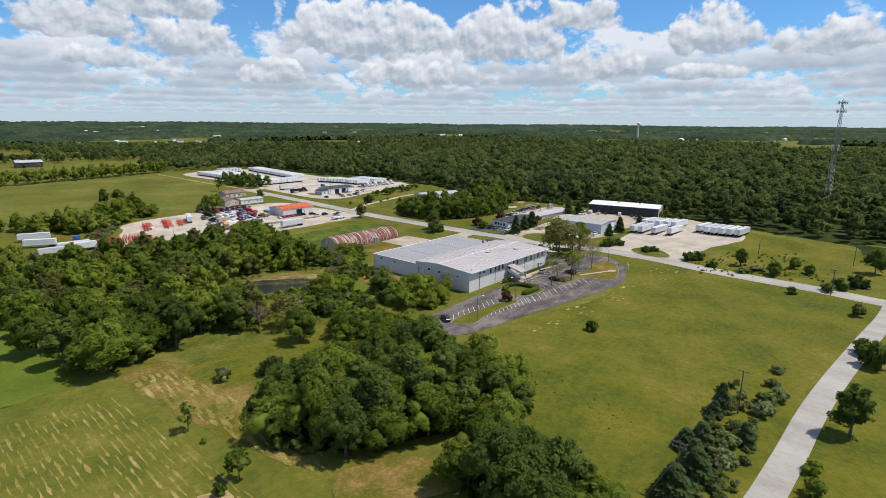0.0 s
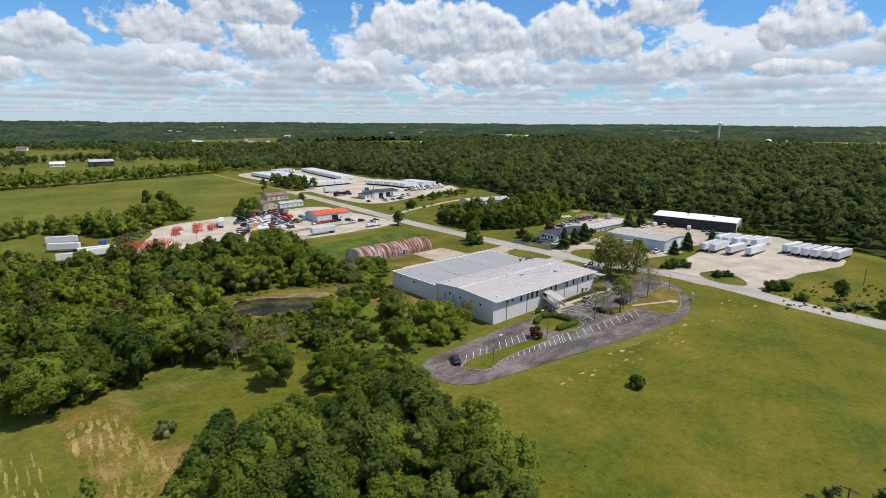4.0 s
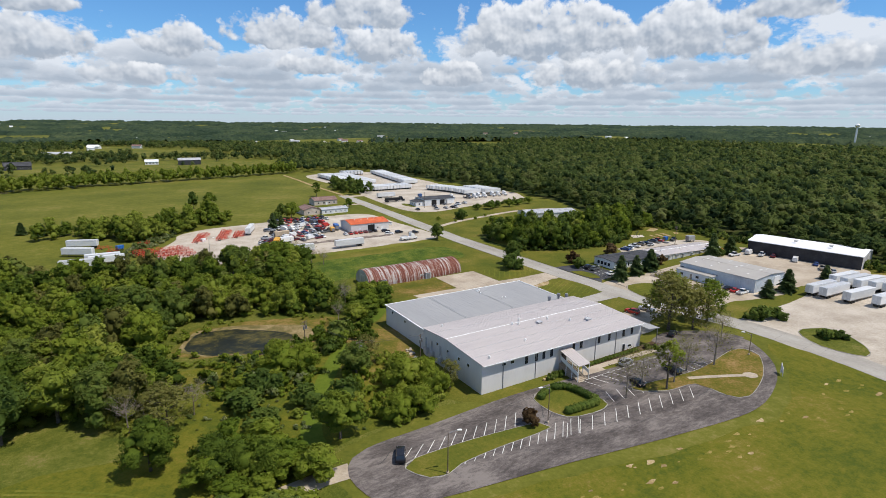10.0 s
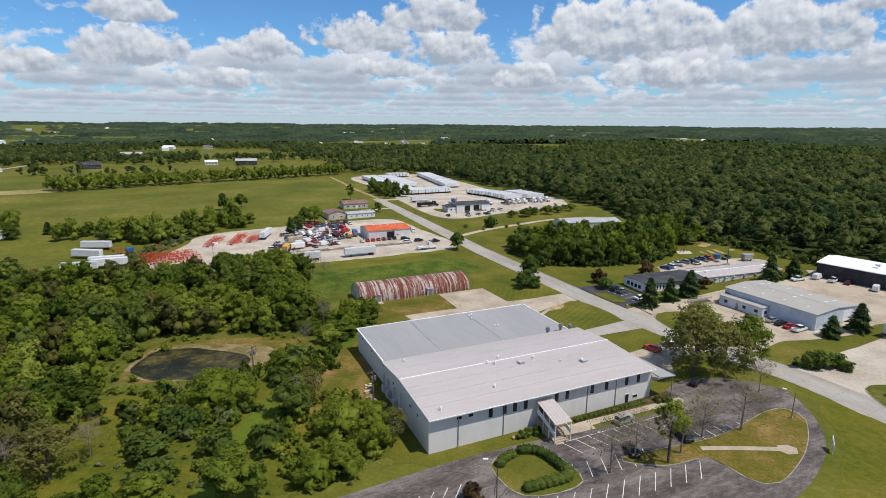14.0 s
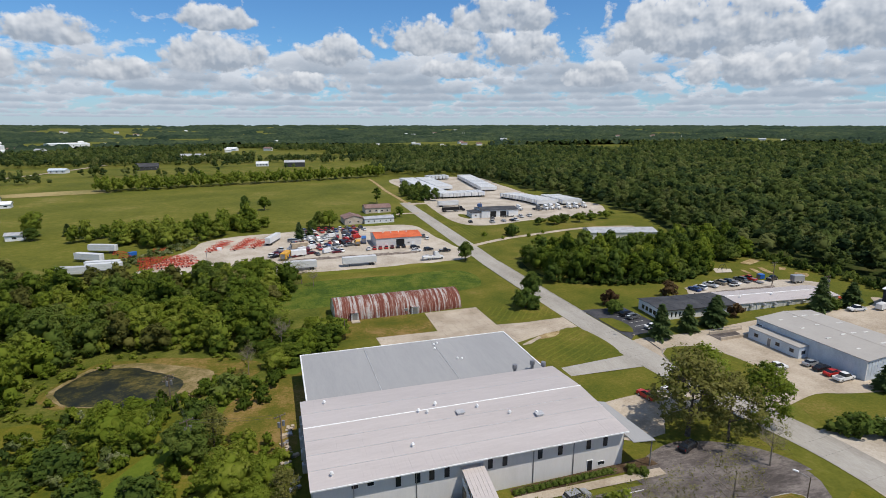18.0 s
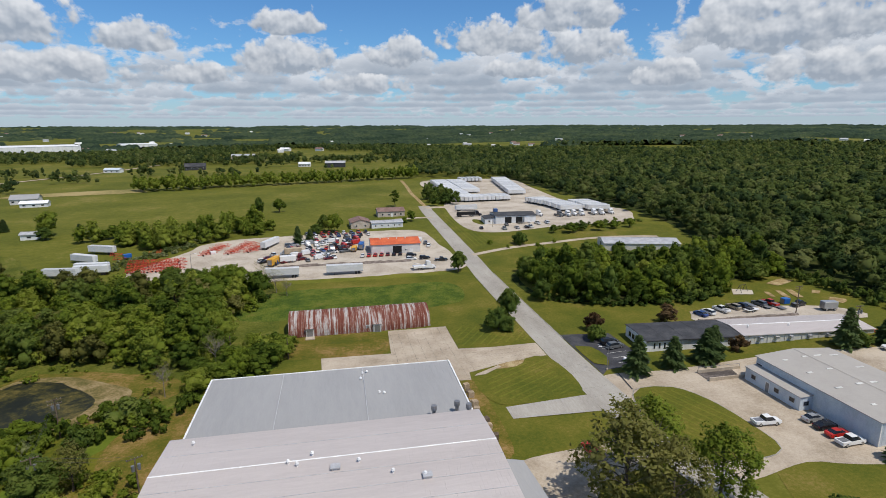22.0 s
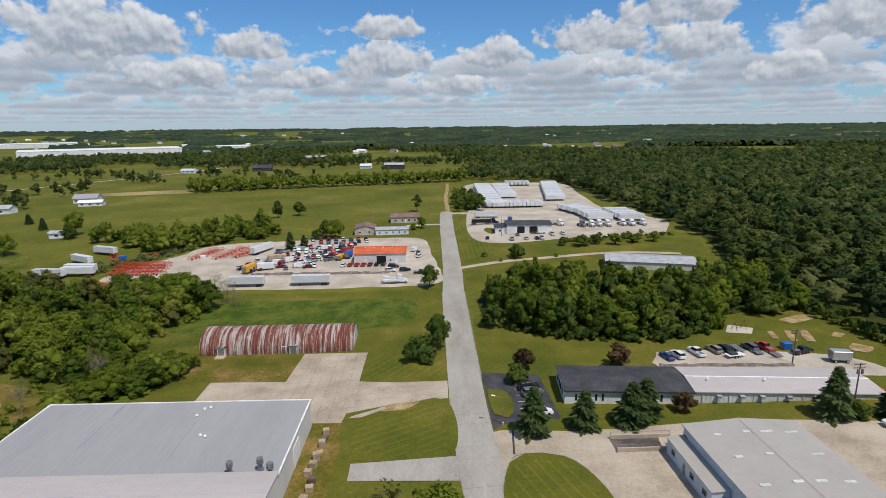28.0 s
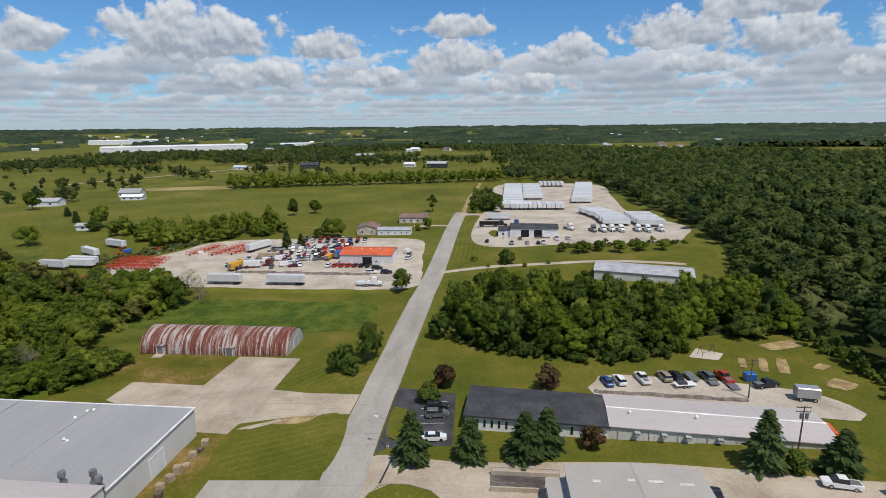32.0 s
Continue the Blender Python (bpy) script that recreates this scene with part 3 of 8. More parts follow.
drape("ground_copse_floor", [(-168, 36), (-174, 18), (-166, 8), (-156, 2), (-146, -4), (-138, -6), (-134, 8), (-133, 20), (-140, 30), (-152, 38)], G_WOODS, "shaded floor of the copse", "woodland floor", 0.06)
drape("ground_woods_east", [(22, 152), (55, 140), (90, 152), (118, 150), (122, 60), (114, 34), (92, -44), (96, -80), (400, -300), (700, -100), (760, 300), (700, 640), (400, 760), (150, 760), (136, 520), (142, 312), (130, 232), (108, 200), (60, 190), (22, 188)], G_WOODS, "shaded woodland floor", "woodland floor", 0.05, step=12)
drape("ground_tan_field_near", [(-310, 496), (-214, 508), (-214, 522), (-228, 540), (-300, 520)], G_TAN, "dry tan field strip", "field", 0.2)
drape("ground_tan_field_far", [(-260, 690), (-200, 720), (40, 800), (150, 730), (110, 690), (-100, 668)], G_HAY, "dry straw-coloured field by the barn", "field", 0.25, step=30)
drape("ground_tan_field_east", [(420, 240), (470, 205), (560, 140), (600, 60), (580, 50), (500, 150), (400, 225)], G_TAN, "dry tan clearing in the woods", "field", 0.3, step=30)

# ---- roads and lots ----
ROAD = [(14, -130), (5, -84), (4.4, -62.6), (7.4, -44.5), (8.2, -26), (10, -5), (13.6, 17), (14.5, 40), (11.5, 60), (9.4, 80), (8.8, 100), (8.9, 120), (9.4, 150), (10.2, 190), (11.6, 223), (12.9, 300), (14.2, 345), (15.5, 362)]
road_line = curve_points(ROAD, 4)
structure("road", strip_geo(road_line, 7.9, 0.1), ROADM, "pale concrete industrial park road", "road")
lane_line = curve_points([(5, -66), (-14, -64.4), (-37.3, -61.3), (-64.4, -57.9), (-85.4, -55.6), (-101.9, -54.3), (-115, -53.7), (-132.9, -52.5), (-150, -51), (-200, -47), (-260, -40)], 5)
structure("road_country", strip_geo(lane_line, 5.2, 0.1), ROADM, "narrow pale country lane with worn patches", "road")
structure("road_long_drive", strip_geo(curve_points([(14, 222), (30, 227), (45, 231), (77, 234), (100, 231), (112, 228)], 4), 3.6, 0.11), CONCRETE, "narrow pale drive to the long shed", "drive")
structure("road_farm_track", strip_geo(curve_points([(16, 360), (17, 400), (18, 440), (22, 500), (24, 548)], 6), 3.0, 0.12), DIRT, "dirt farm track at the field edge", "track")
structure("road_house_drive", strip_geo(curve_points([(13, 316), (2, 318), (-10, 316)], 3), 4.0, 0.12), CONCRETE, "short concrete drive to the tan buildings", "drive")
structure("road_yard_fork", strip_geo(curve_points([(15, 352), (22, 354), (32, 352)], 3), 7.0, 0.11), CONCRETE, "drive into the truck yard", "drive")
structure("road_far_lane", strip_geo(curve_points([(-420, 560), (-380, 640), (-330, 760), (-300, 900)], 20), 7.0, 0.5), CONCRETE, "distant pale farm lane", "road")
PARK = [(-113.6, 42.5), (-114.4, 36.8), (-112.6, 30.8), (-109.1, 28.1), (-100.7, 26.0), (-80.8, 22.6), (-52.6, 17.2), (-31.5, 14.6), (-15.4, 18.4), (-4.5, 24.4), (2.5, 32.0), (5, 38), (0, 41), (-8.6, 43.6), (-21, 44.2), (-39.4, 44.8), (-52.1, 46.2), (-72.8, 47.4), (-94.1, 46.6), (-108.3, 46.0)]
drape("pavement_car_park", PARK, ASPHALT, "cracked weathered grey asphalt car park loop", "car park", 0.1)
drape("pavement_apron", [(-53.4, 126), (-53.1, 116), (-44, 112), (-40, 104), (-18, 103), (-17.5, 107), (-8, 110), (4.6, 111.5), (4.8, 120), (-8, 121), (-16.5, 123), (-16.2, 141), (-33.8, 142.6), (-34.8, 125)], CONCRETE, "stained concrete loading apron", "apron", 0.1, smooth_edge=False)
drape("pavement_tree_lot", [(-24, 44), (-22, 49), (-10, 53), (2, 47), (6, 38), (0, 40.5), (-8.6, 43)], ASPHALT, "asphalt corner below the big trees", "car park", 0.095)
drape("pavement_stub", [(-14.2, 88.5), (-14.2, 83.6), (5.2, 82.2), (5.2, 89.4)], ROADM, "short grey stub drive", "drive", 0.1, smooth_edge=False)
drape("pavement_side_yard", [(-23.5, 72), (-23.5, 102), (-18, 103), (-17, 88), (-18, 72)], G_DRY, "bare dirt strip beside the factory wall", "yard", 0.09)
drape("pavement_front_spur", [(-20, 57), (-20, 67.5), (-12, 70.5), (6, 70.5), (6.5, 64), (-6, 61), (-10, 56)], CONCRETE, "concrete parking spur at the factory end", "drive", 0.09)
drape("pavement_warehouse_lot", [(12, 96), (30, 94.5), (60, 95.5), (96, 91), (108, 96), (112, 60), (104, 44), (66, 52), (58, 50), (38, 54), (30, 56.5), (16, 55), (10, 62), (11, 80)], CONCRETE, "worn concrete lot round the white warehouse", "lot", 0.08)
drape("pavement_gravel_lot", [(14, 44), (34, 45), (58, 46), (80, 51), (104, 44), (112, 30), (92, 6), (78, -6), (58, 0), (38, 6), (20, 6), (10, 14)], GRAVEL, "pale limestone gravel trailer lot", "lot", 0.085, wobble=2)
drape("pavement_fresh_lot", [(13.2, 123), (26.5, 119.5), (27, 99.5), (15, 99), (13, 97)], ASPHALT_NEW, "fresh dark asphalt forecourt", "car park", 0.085, smooth_edge=False)
drape("pavement_back_lot", [(56.5, 119.5), (58, 126.5), (64, 129.5), (96, 123), (106, 116), (104, 110), (80, 113)], GRAVEL, "pale gravel lot behind the workshop", "lot", 0.09, wobble=0.6)
drape("pavement_yard", [(-134, 224), (-118, 256), (-106, 278), (-66, 284), (-28, 286), (-1, 281), (3, 250), (5, 228), (5.5, 204), (-22, 201), (-70, 201.5), (-114, 206), (-126, 214)], GRAVEL, "pale gravel salvage yard", "yard", 0.09, wobble=1.2)
drape("pavement_truck_yard", [(27.5, 346), (27.5, 269), (70, 265.5), (116, 267), (130, 282), (139, 310), (122, 360), (128, 440), (130, 530), (44, 532), (38, 400)], GRAVEL, "pale gravel truck yard", "yard", 0.1, step=12)
drape("ground_yard_island", [(36, 284), (33, 293), (35, 301), (39, 298), (39, 286)], G_LAWN, "small lawn by the dark-roofed office", "lawn", 0.16)

# green islands with kerbs
ISLANDS = (
    ("island_oval", [(14.4, 86.1), (17.5, 88.4), (24.4, 86.6), (28.2, 79.8), (29.6, 70), (28.9, 60.8), (20.5, 59.6), (14.0, 62.7), (11.9, 75.7)], G_LAWN, "mown oval lawn island with a pale kerb"),
    ("island_gravel", [(21.5, 31), (27, 30), (31, 25.5), (25, 15.8), (18.5, 13.2), (16.4, 22.9)], G_ROUGH, "weedy island in the gravel lot"),
    ("island_west", [(-105, 36.6), (-102.6, 32.1), (-99.4, 31.2), (-95.7, 32.5), (-87, 32.9), (-77.8, 32.6), (-73.7, 32.8), (-74.7, 35.4), (-87.4, 37.4), (-94, 38.0), (-102.2, 38.2)], G_LAWN, "narrow grass island with a kerb in the car park"),
    ("island_hedge", [(-68.8, 43.4), (-62.8, 45.4), (-57.4, 43.8), (-56.8, 33.0), (-67.9, 34.0)], G_LAWN, "square hedged lawn island in the car park"),
    ("island_east", [(-40.5, 30.2), (-31.5, 28.6), (-30.5, 21.6), (-26.6, 18.6), (-13.2, 22.6), (-2.4, 29.4), (-1.6, 33.6), (-6.5, 35.0), (-24.5, 32.8), (-46, 35.2)], G_DRY, "large grass island in the car park"),
    ("island_fresh", [(13.8, 114.5), (17.5, 112.5), (18.5, 106), (16.5, 101), (13.8, 103)], G_LAWN, "half-round lawn beside the forecourt"),
)
for nm, pts, m, lab in ISLANDS:
    drape("ground_" + nm, pts, m, lab, "island", 0.2)
    if nm != "island_fresh":
        kerb_line("kerb_" + nm, pts, "pale concrete kerb round the island")
drape("ground_wedge_lawn", [(-17, 104), (-6, 109.5), (4.2, 110.5), (4.4, 90.2), (-11.5, 89.2), (-16.5, 92)], G_LAWN, "mown wedge of lawn with mower stripes", "lawn", 0.14)
for side in (-1, 1):
    kerb_line("kerb_road", [(x + side * 4.05, y) for x, y in ROAD if 118 < y < 215 or (y < 12 and y > -60 and side < 0)][0:40] if side > 0 else [(x - 4.05, y) for x, y in ROAD if 121 < y < 200], "pale kerb along the road", closed=False)

drape("ground_slope", [(-93, 92), (-86, 101), (-76, 108), (-72.5, 106), (-72.5, 78), (-80, 79), (-88, 84)], G_DRY, "dry worn grass on the slope beside the factory", "slope", 0.08, wobble=1.2)
structure("path_grass_track", strip_geo(curve_points([(-116, 52), (-115, 58), (-108, 72), (-101, 83), (-94.5, 92), (-86, 102), (-75, 112), (-66, 124)], 3), 4.2, 0.1), G_BRIGHT, "fresh green grass track through the scrub", "track")

# pond with a bare bank
drape("ground_pond_bank", [(-134, 117), (-130, 127.5), (-125.5, 133), (-115, 132), (-99, 127), (-88.5, 121.5), (-84, 113.5), (-91, 106.5), (-98, 101), (-110, 99.2), (-121, 103), (-131, 109)], G_DRY, "bare earth and dry grass bank round the pond", "bank", 0.07, wobble=2.5)
drape("ground_pond_shore", [(-132.5, 117), (-128.8, 125.5), (-125, 130.8), (-115, 129), (-101, 121), (-96, 113.5), (-98, 105.5), (-106, 99.8), (-112, 100), (-122, 104), (-130, 111)], MUD, "pale bare shore of the pond", "bank", 0.085, wobble=1.5)
drape("water_pond", [(-131, 116.5), (-127.8, 123.8), (-124.5, 128.4), (-115, 125.1), (-105, 116), (-102.4, 110), (-104, 104.5), (-107, 101.5), (-112, 100.6), (-122, 104.5), (-129, 111)], WATER, "dark still pond with brown algae", "pond", 0.1, wobble=1.8)


def rows_of_hay():
    """Ragged rows of cut hay, each a broken strip with uneven edges."""
    g = Geo()
    rng = random.Random(5)

    def row(x, top, low, fill, wide, slant):
        y = top
        while y > low:
            ln = rng.uniform(3, 9)
            if rng.random() < fill:
                n = max(3, int(ln / 1.1))
                xs = [x + (top - y - ln * i / n) * slant + rng.gauss(0, 0.05) for i in range(n + 1)]
                pts = [(xs[i], y - ln * i / n) for i in range(n + 1)]
                w = [0.03] + [max(0.04, rng.gauss(wide, wide * 0.45)) for _ in range(n - 1)] + [0.03]
                strip_geo(pts, 1, 0.1, g, w)
            y -= ln + rng.expovariate(4.0)

    for k in range(46):
        top = 66 + k * 0.3
        row(-189.6 - k * 1.5, top, 4, 0.97, 0.44 if k % 2 else 0.28, 0.045)
    for k in range(7):
        row(-183.6 + k * 1.45, 72.5 - k * 0.4, 15 if k < 5 else 40, 0.99, 0.8, 0.12)
    ob = structure("hay_rows", g, G_STRAW, "straw-coloured windrows of cut hay", "hay")
    ob["kind"] = "stuff"


rows_of_hay()


# bay lines of the car park
def bay_line(p, q, w=0.14):
    return strip_geo([p, q], w, 0.135)


def bay_lines():
    own = tagged(new("pavement_markings"), "worn white parking bay lines", "markings", kind="structure")

    def put(p, q):
        part("line", bay_line(p, q), PAINT_LINE, own)

    n = 15
    for i in range(n):
        t = i / (n - 1)
        x, y = -97.2 + 27.0 * t, 32.4 - 4.0 * t
        put((x, y), (x + 4.6, y + 4.2) if i < 0 else (x + 4.3, y + 3.6 + t * 0.8))
    for i in range(12):
        t = i / 11
        x, y = -69.5 + 35.6 * t, 28.6 - 3.6 * t
        put((x, y + 3.6), (x - 4.0, y - 0.2))
    for i in range(11):
        t = i / 10
        x, y = -76 - 25 * t, 41 + 0.5 * t
        put((x, y), (x - 3.7, y - 4.2 + 1.2 * t))
    for i in range(9):
        x = -29.6 + i * 2.7
        put((x, 36.6 - i * 0.35), (x, 31.9 - i * 0.12))
    for i in range(8):
        x = -53.0 + i * 3.0
        put((x, 44.0), (x + 1.5, 39.5))
    for i in range(6):
        x = -55.5 + i * 3.0
        put((x, 37.5 - i * 0.3), (x - 2.0, 33.4 - i * 0.3))
    put((-52, 43.8), (-25, 43.2))
    for i in range(6):
        put((19.5 + i * 0.02, 101.5 + i * 2.9), (24.8, 101.5 + i * 2.9))


bay_lines()


def crack_lines():
    g = Geo()
    rng = random.Random(11)
    for _ in range(90):
        x, y = rng.uniform(-112, 0), rng.uniform(18, 46)
        a = rng.choice((0.0, 0.0, 1.57)) + rng.uniform(-0.35, 0.35) - 0.1
        pts = [(x, y)]
        for _ in range(rng.randint(4, 12)):
            a += rng.uniform(-0.4, 0.4)
            x, y = x + math.cos(a) * 1.4, y + math.sin(a) * 1.4
            pts.append((x, y))
        inside = all(20 + 0.02 * 0 + 2 < q < 46 and -111 < p < -2 and q > 30.5 - (p + 112) * 0.17 + 0.5 for p, q in pts)
        if inside:
            strip_geo(pts, rng.uniform(0.06, 0.16), 0.12, g)
    y = 20
    while y < 350:
        xr = min(road_line, key=lambda p: abs(p[1] - y))
        strip_geo([(xr[0] - 3.9, xr[1]), (xr[0] + 3.9, xr[1])], 0.03, 0.112, g)
        y += 6.1
    for k in range(8):
        strip_geo([(-34 + k * 2.6, 103.5), (-33.4 + k * 2.4, 141)], 0.03, 0.112, g)
        strip_geo([(-52 + k * 0.02, 106 + k * 4.4), (-17.2, 106 + k * 4.4)] if k > 3 else [(-38, 106 + k * 4.4), (4, 112 + k * 2)], 0.03, 0.112, g)
    ob = structure("pavement_cracks", g, CRACKS, "dark sealed cracks and joints in the paving", "cracks")
    ob["kind"] = "stuff"


crack_lines()


drape("ground_meadow_west", [(-172, 66), (-150, 67), (-130, 58), (-122, 48), (-126, 40), (-140, 41), (-152, 44), (-162, 48), (-170, 54)], G_MEADOW, "olive rough grass with faint wheel tracks", "meadow", 0.07, wobble=1.5)
for dx in (0.0, 1.8):
    structure("ground_wheel_track", strip_geo(curve_points([(-165 + dx, 66), (-156 + dx, 60), (-147 + dx, 52), (-144 + dx, 44)], 2), 0.5, 0.1), G_STRIPE, "faint wheel track in rough grass", "track")


def mower_stripes(name, poly, ang, gap, width, off):
    """Paler bands of freshly cut grass inside a lawn."""
    g = Geo()
    c, sn = math.cos(ang), math.sin(ang)
    cx, cy = sum(p[0] for p in poly) / len(poly), sum(p[1] for p in poly) / len(poly)
    k = -30
    while k < 30:
        run = []
        for i in range(-60, 61):
            u, v = i * 1.2, k * gap
            x, y = cx + u * c - v * sn, cy + u * sn + v * c
            if inside(poly, x, y):
                run.append((x, y))
            elif len(run) > 2:
                strip_geo(run, width, off, g)
                run = []
            else:
                run = []
        if len(run) > 2:
            strip_geo(run, width, off, g)
        k += 1
    ob = structure(name, g, G_STRIPE, "pale mower stripes in the lawn", "mower stripes")
    ob["kind"] = "stuff"


mower_stripes("mower_stripes", [(15, 85), (18, 87), (24, 85.5), (27, 79), (28.4, 70), (27.5, 62), (20.5, 61), (15, 63.5), (13, 75.5)], 1.9, 1.9, 0.5, 0.215)
mower_stripes("mower_stripes", [(-15, 103.5), (-6, 108.5), (3.4, 109.5), (3.6, 91), (-11, 90), (-15.4, 93)], 0.5, 2.0, 0.5, 0.155)
mower_stripes("mower_stripes", [(17, 236), (17.6, 300), (26, 340), (26, 272), (32, 264), (30, 238)], 1.57, 2.2, 0.6, 0.085)
mower_stripes("mower_stripes", [(-15, 124), (-14, 140), (-4, 136), (5, 138), (5, 123), (-6, 122.4)], 0.9, 2.1, 0.5, 0.075)
drape("ground_dry_lawn", [(-62, 127), (-36, 126), (-35.5, 142), (-62, 142)], G_DRY, "dry brownish lawn before the arched shed", "lawn", 0.07, wobble=2)
drape("ground_dry_strip", [(-68, 197), (-2, 196), (-2, 201), (-68, 201.5)], G_STRIPE, "pale cut verge below the salvage yard", "verge", 0.07, wobble=0.6)
drape("ground_green_field", [(-79, 181), (-64.9, 189), (-35, 188), (-6.2, 185.6), (-5.4, 162.8), (-30, 160), (-70, 160), (-82, 166)], G_LUSH, "uncut bright green grass behind the arched shed", "grass", 0.075, wobble=0.8)
spot_rng = random.Random(14)
for k in range(46):
    x = spot_rng.uniform(-95, 2)
    y = 20 - (x + 100) * 0.09 - spot_rng.uniform(1, 9) if x < -20 else spot_rng.uniform(2, 14)
    w = spot_rng.uniform(0.25, 0.8)
    ring = [(x + w * (1.9 if spot_rng.random() < 0.5 else 1.2) * spot_rng.uniform(0.5, 1.2) * math.cos(i * 0.698), y + w * spot_rng.uniform(0.35, 1.0) * math.sin(i * 0.698)) for i in range(9)]
    drape("ground_bare_spot", ring, G_STRAW if k % 3 else DIRT, "small bare dry spot in the meadow", "dirt", 0.09, smooth_edge=False)


# ---- buildings ----
def wall_panel(own, p, q, h0, h1, z0=-0.4, t=0.25, material=None, name="wall", ribs=0.0, top_mid=None):
    """One wall from p to q (local), as high as h0 at p and h1 at q; top_mid adds a gable peak (place along it, height)."""
    d = Vector((q[0] - p[0], q[1] - p[1], 0))
    L = d.length
    ang = math.atan2(d.y, d.x)
    prof = [(0, z0), (L, z0), (L, h1)] + ([(top_mid[0] * L, top_mid[1])] if top_mid else []) + [(0, h0)]
    g = Geo().prism(prof, 0, t)
    ob = part(name, g, material, own, at=pose(p[0], p[1], 0, 0, 0, math.degrees(ang)))
    if ribs:
        r = Geo()
        k = int(L / ribs)
        for i in range(1, k):
            u = i / k
            hh = h0 + (h1 - h0) * u
            if top_mid:
                hh = h0 + (top_mid[1] - h0) * u / top_mid[0] if u < top_mid[0] else top_mid[1] + (h1 - top_mid[1]) * (u - top_mid[0]) / (1 - top_mid[0])
            r.box(u * L, -0.012, z0, ribs * 0.32, 0.05, hh - z0 - 0.03)
        part("ribs", r, material, ob)
    return ob


def roof_plane(own, corners, material, t=0.14, ribs=0.0, name="roof_slope", rib_h=0.05, rib_w=0.09):
    """corners: eave start, eave end, ridge end, ridge start."""
    ob = part(name, Geo().slab(corners, t), material, own)
    if ribs:
        a, b, c, d = (Vector(v) for v in corners)
        k = max(2, int((b - a).length / ribs))
        r = Geo()
        along = (b - a).normalized() * rib_w / 2
        up = Vector((0, 0, rib_h))
        for i in range(1, k):
            u = i / k
            p, q = a.lerp(b, u), d.lerp(c, u)
            pts = [p - along, p + along, q + along, q - along]
            r.add(pts + [v + up for v in pts], ((4, 5, 6, 7), (0, 1, 5, 4), (1, 2, 6, 5), (2, 3, 7, 6), (3, 0, 4, 7)))
        part("ribs", r, material, ob)
    return ob


def window(own, x, y, z, w, h, ang=0.0, frame_mat=None, label=""):
    """A framed pane on a wall; ang turns it (0: faces -y)."""
    m = pose(x, y, z, 0, 0, ang)
    fr = Geo()
    e = 0.07
    fr.box(0, -0.03, 0, w + 2 * e, 0.1, e).box(0, -0.03, h - e, w + 2 * e, 0.1, e)
    fr.box(-w / 2, -0.03, 0, e, 0.1, h).box(w / 2, -0.03, 0, e, 0.1, h)
    f = part("window", fr, frame_mat or TRIM, own, label, at=m)
    part("pane", Geo().box(0, -0.015, e, w - e, 0.03, h - 2 * e), GLASS, f)
    return f


def door(own, x, y, z, w, h, ang=0.0, material=None, label="", slats=0):
    m = pose(x, y, z, 0, 0, ang)
    fr = Geo()
    e = 0.1
    fr.box(0, -0.03, h, w + 2 * e, 0.12, e).box(-w / 2 - e / 2, -0.03, 0, e, 0.12, h).box(w / 2 + e / 2, -0.03, 0, e, 0.12, h)
    f = part("door", fr, TRIM, own, label, at=m)
    g = Geo()
    if slats:
        for i in range(slats):
            g.box(0, -0.02, i * h / slats + 0.01, w, 0.05, h / slats - 0.02)
    else:
        g.chamfer(0, -0.02, 0, w, 0.06, h, 0.02)
    part("leaf", g, material or WALL_WHITE, f)
    return f


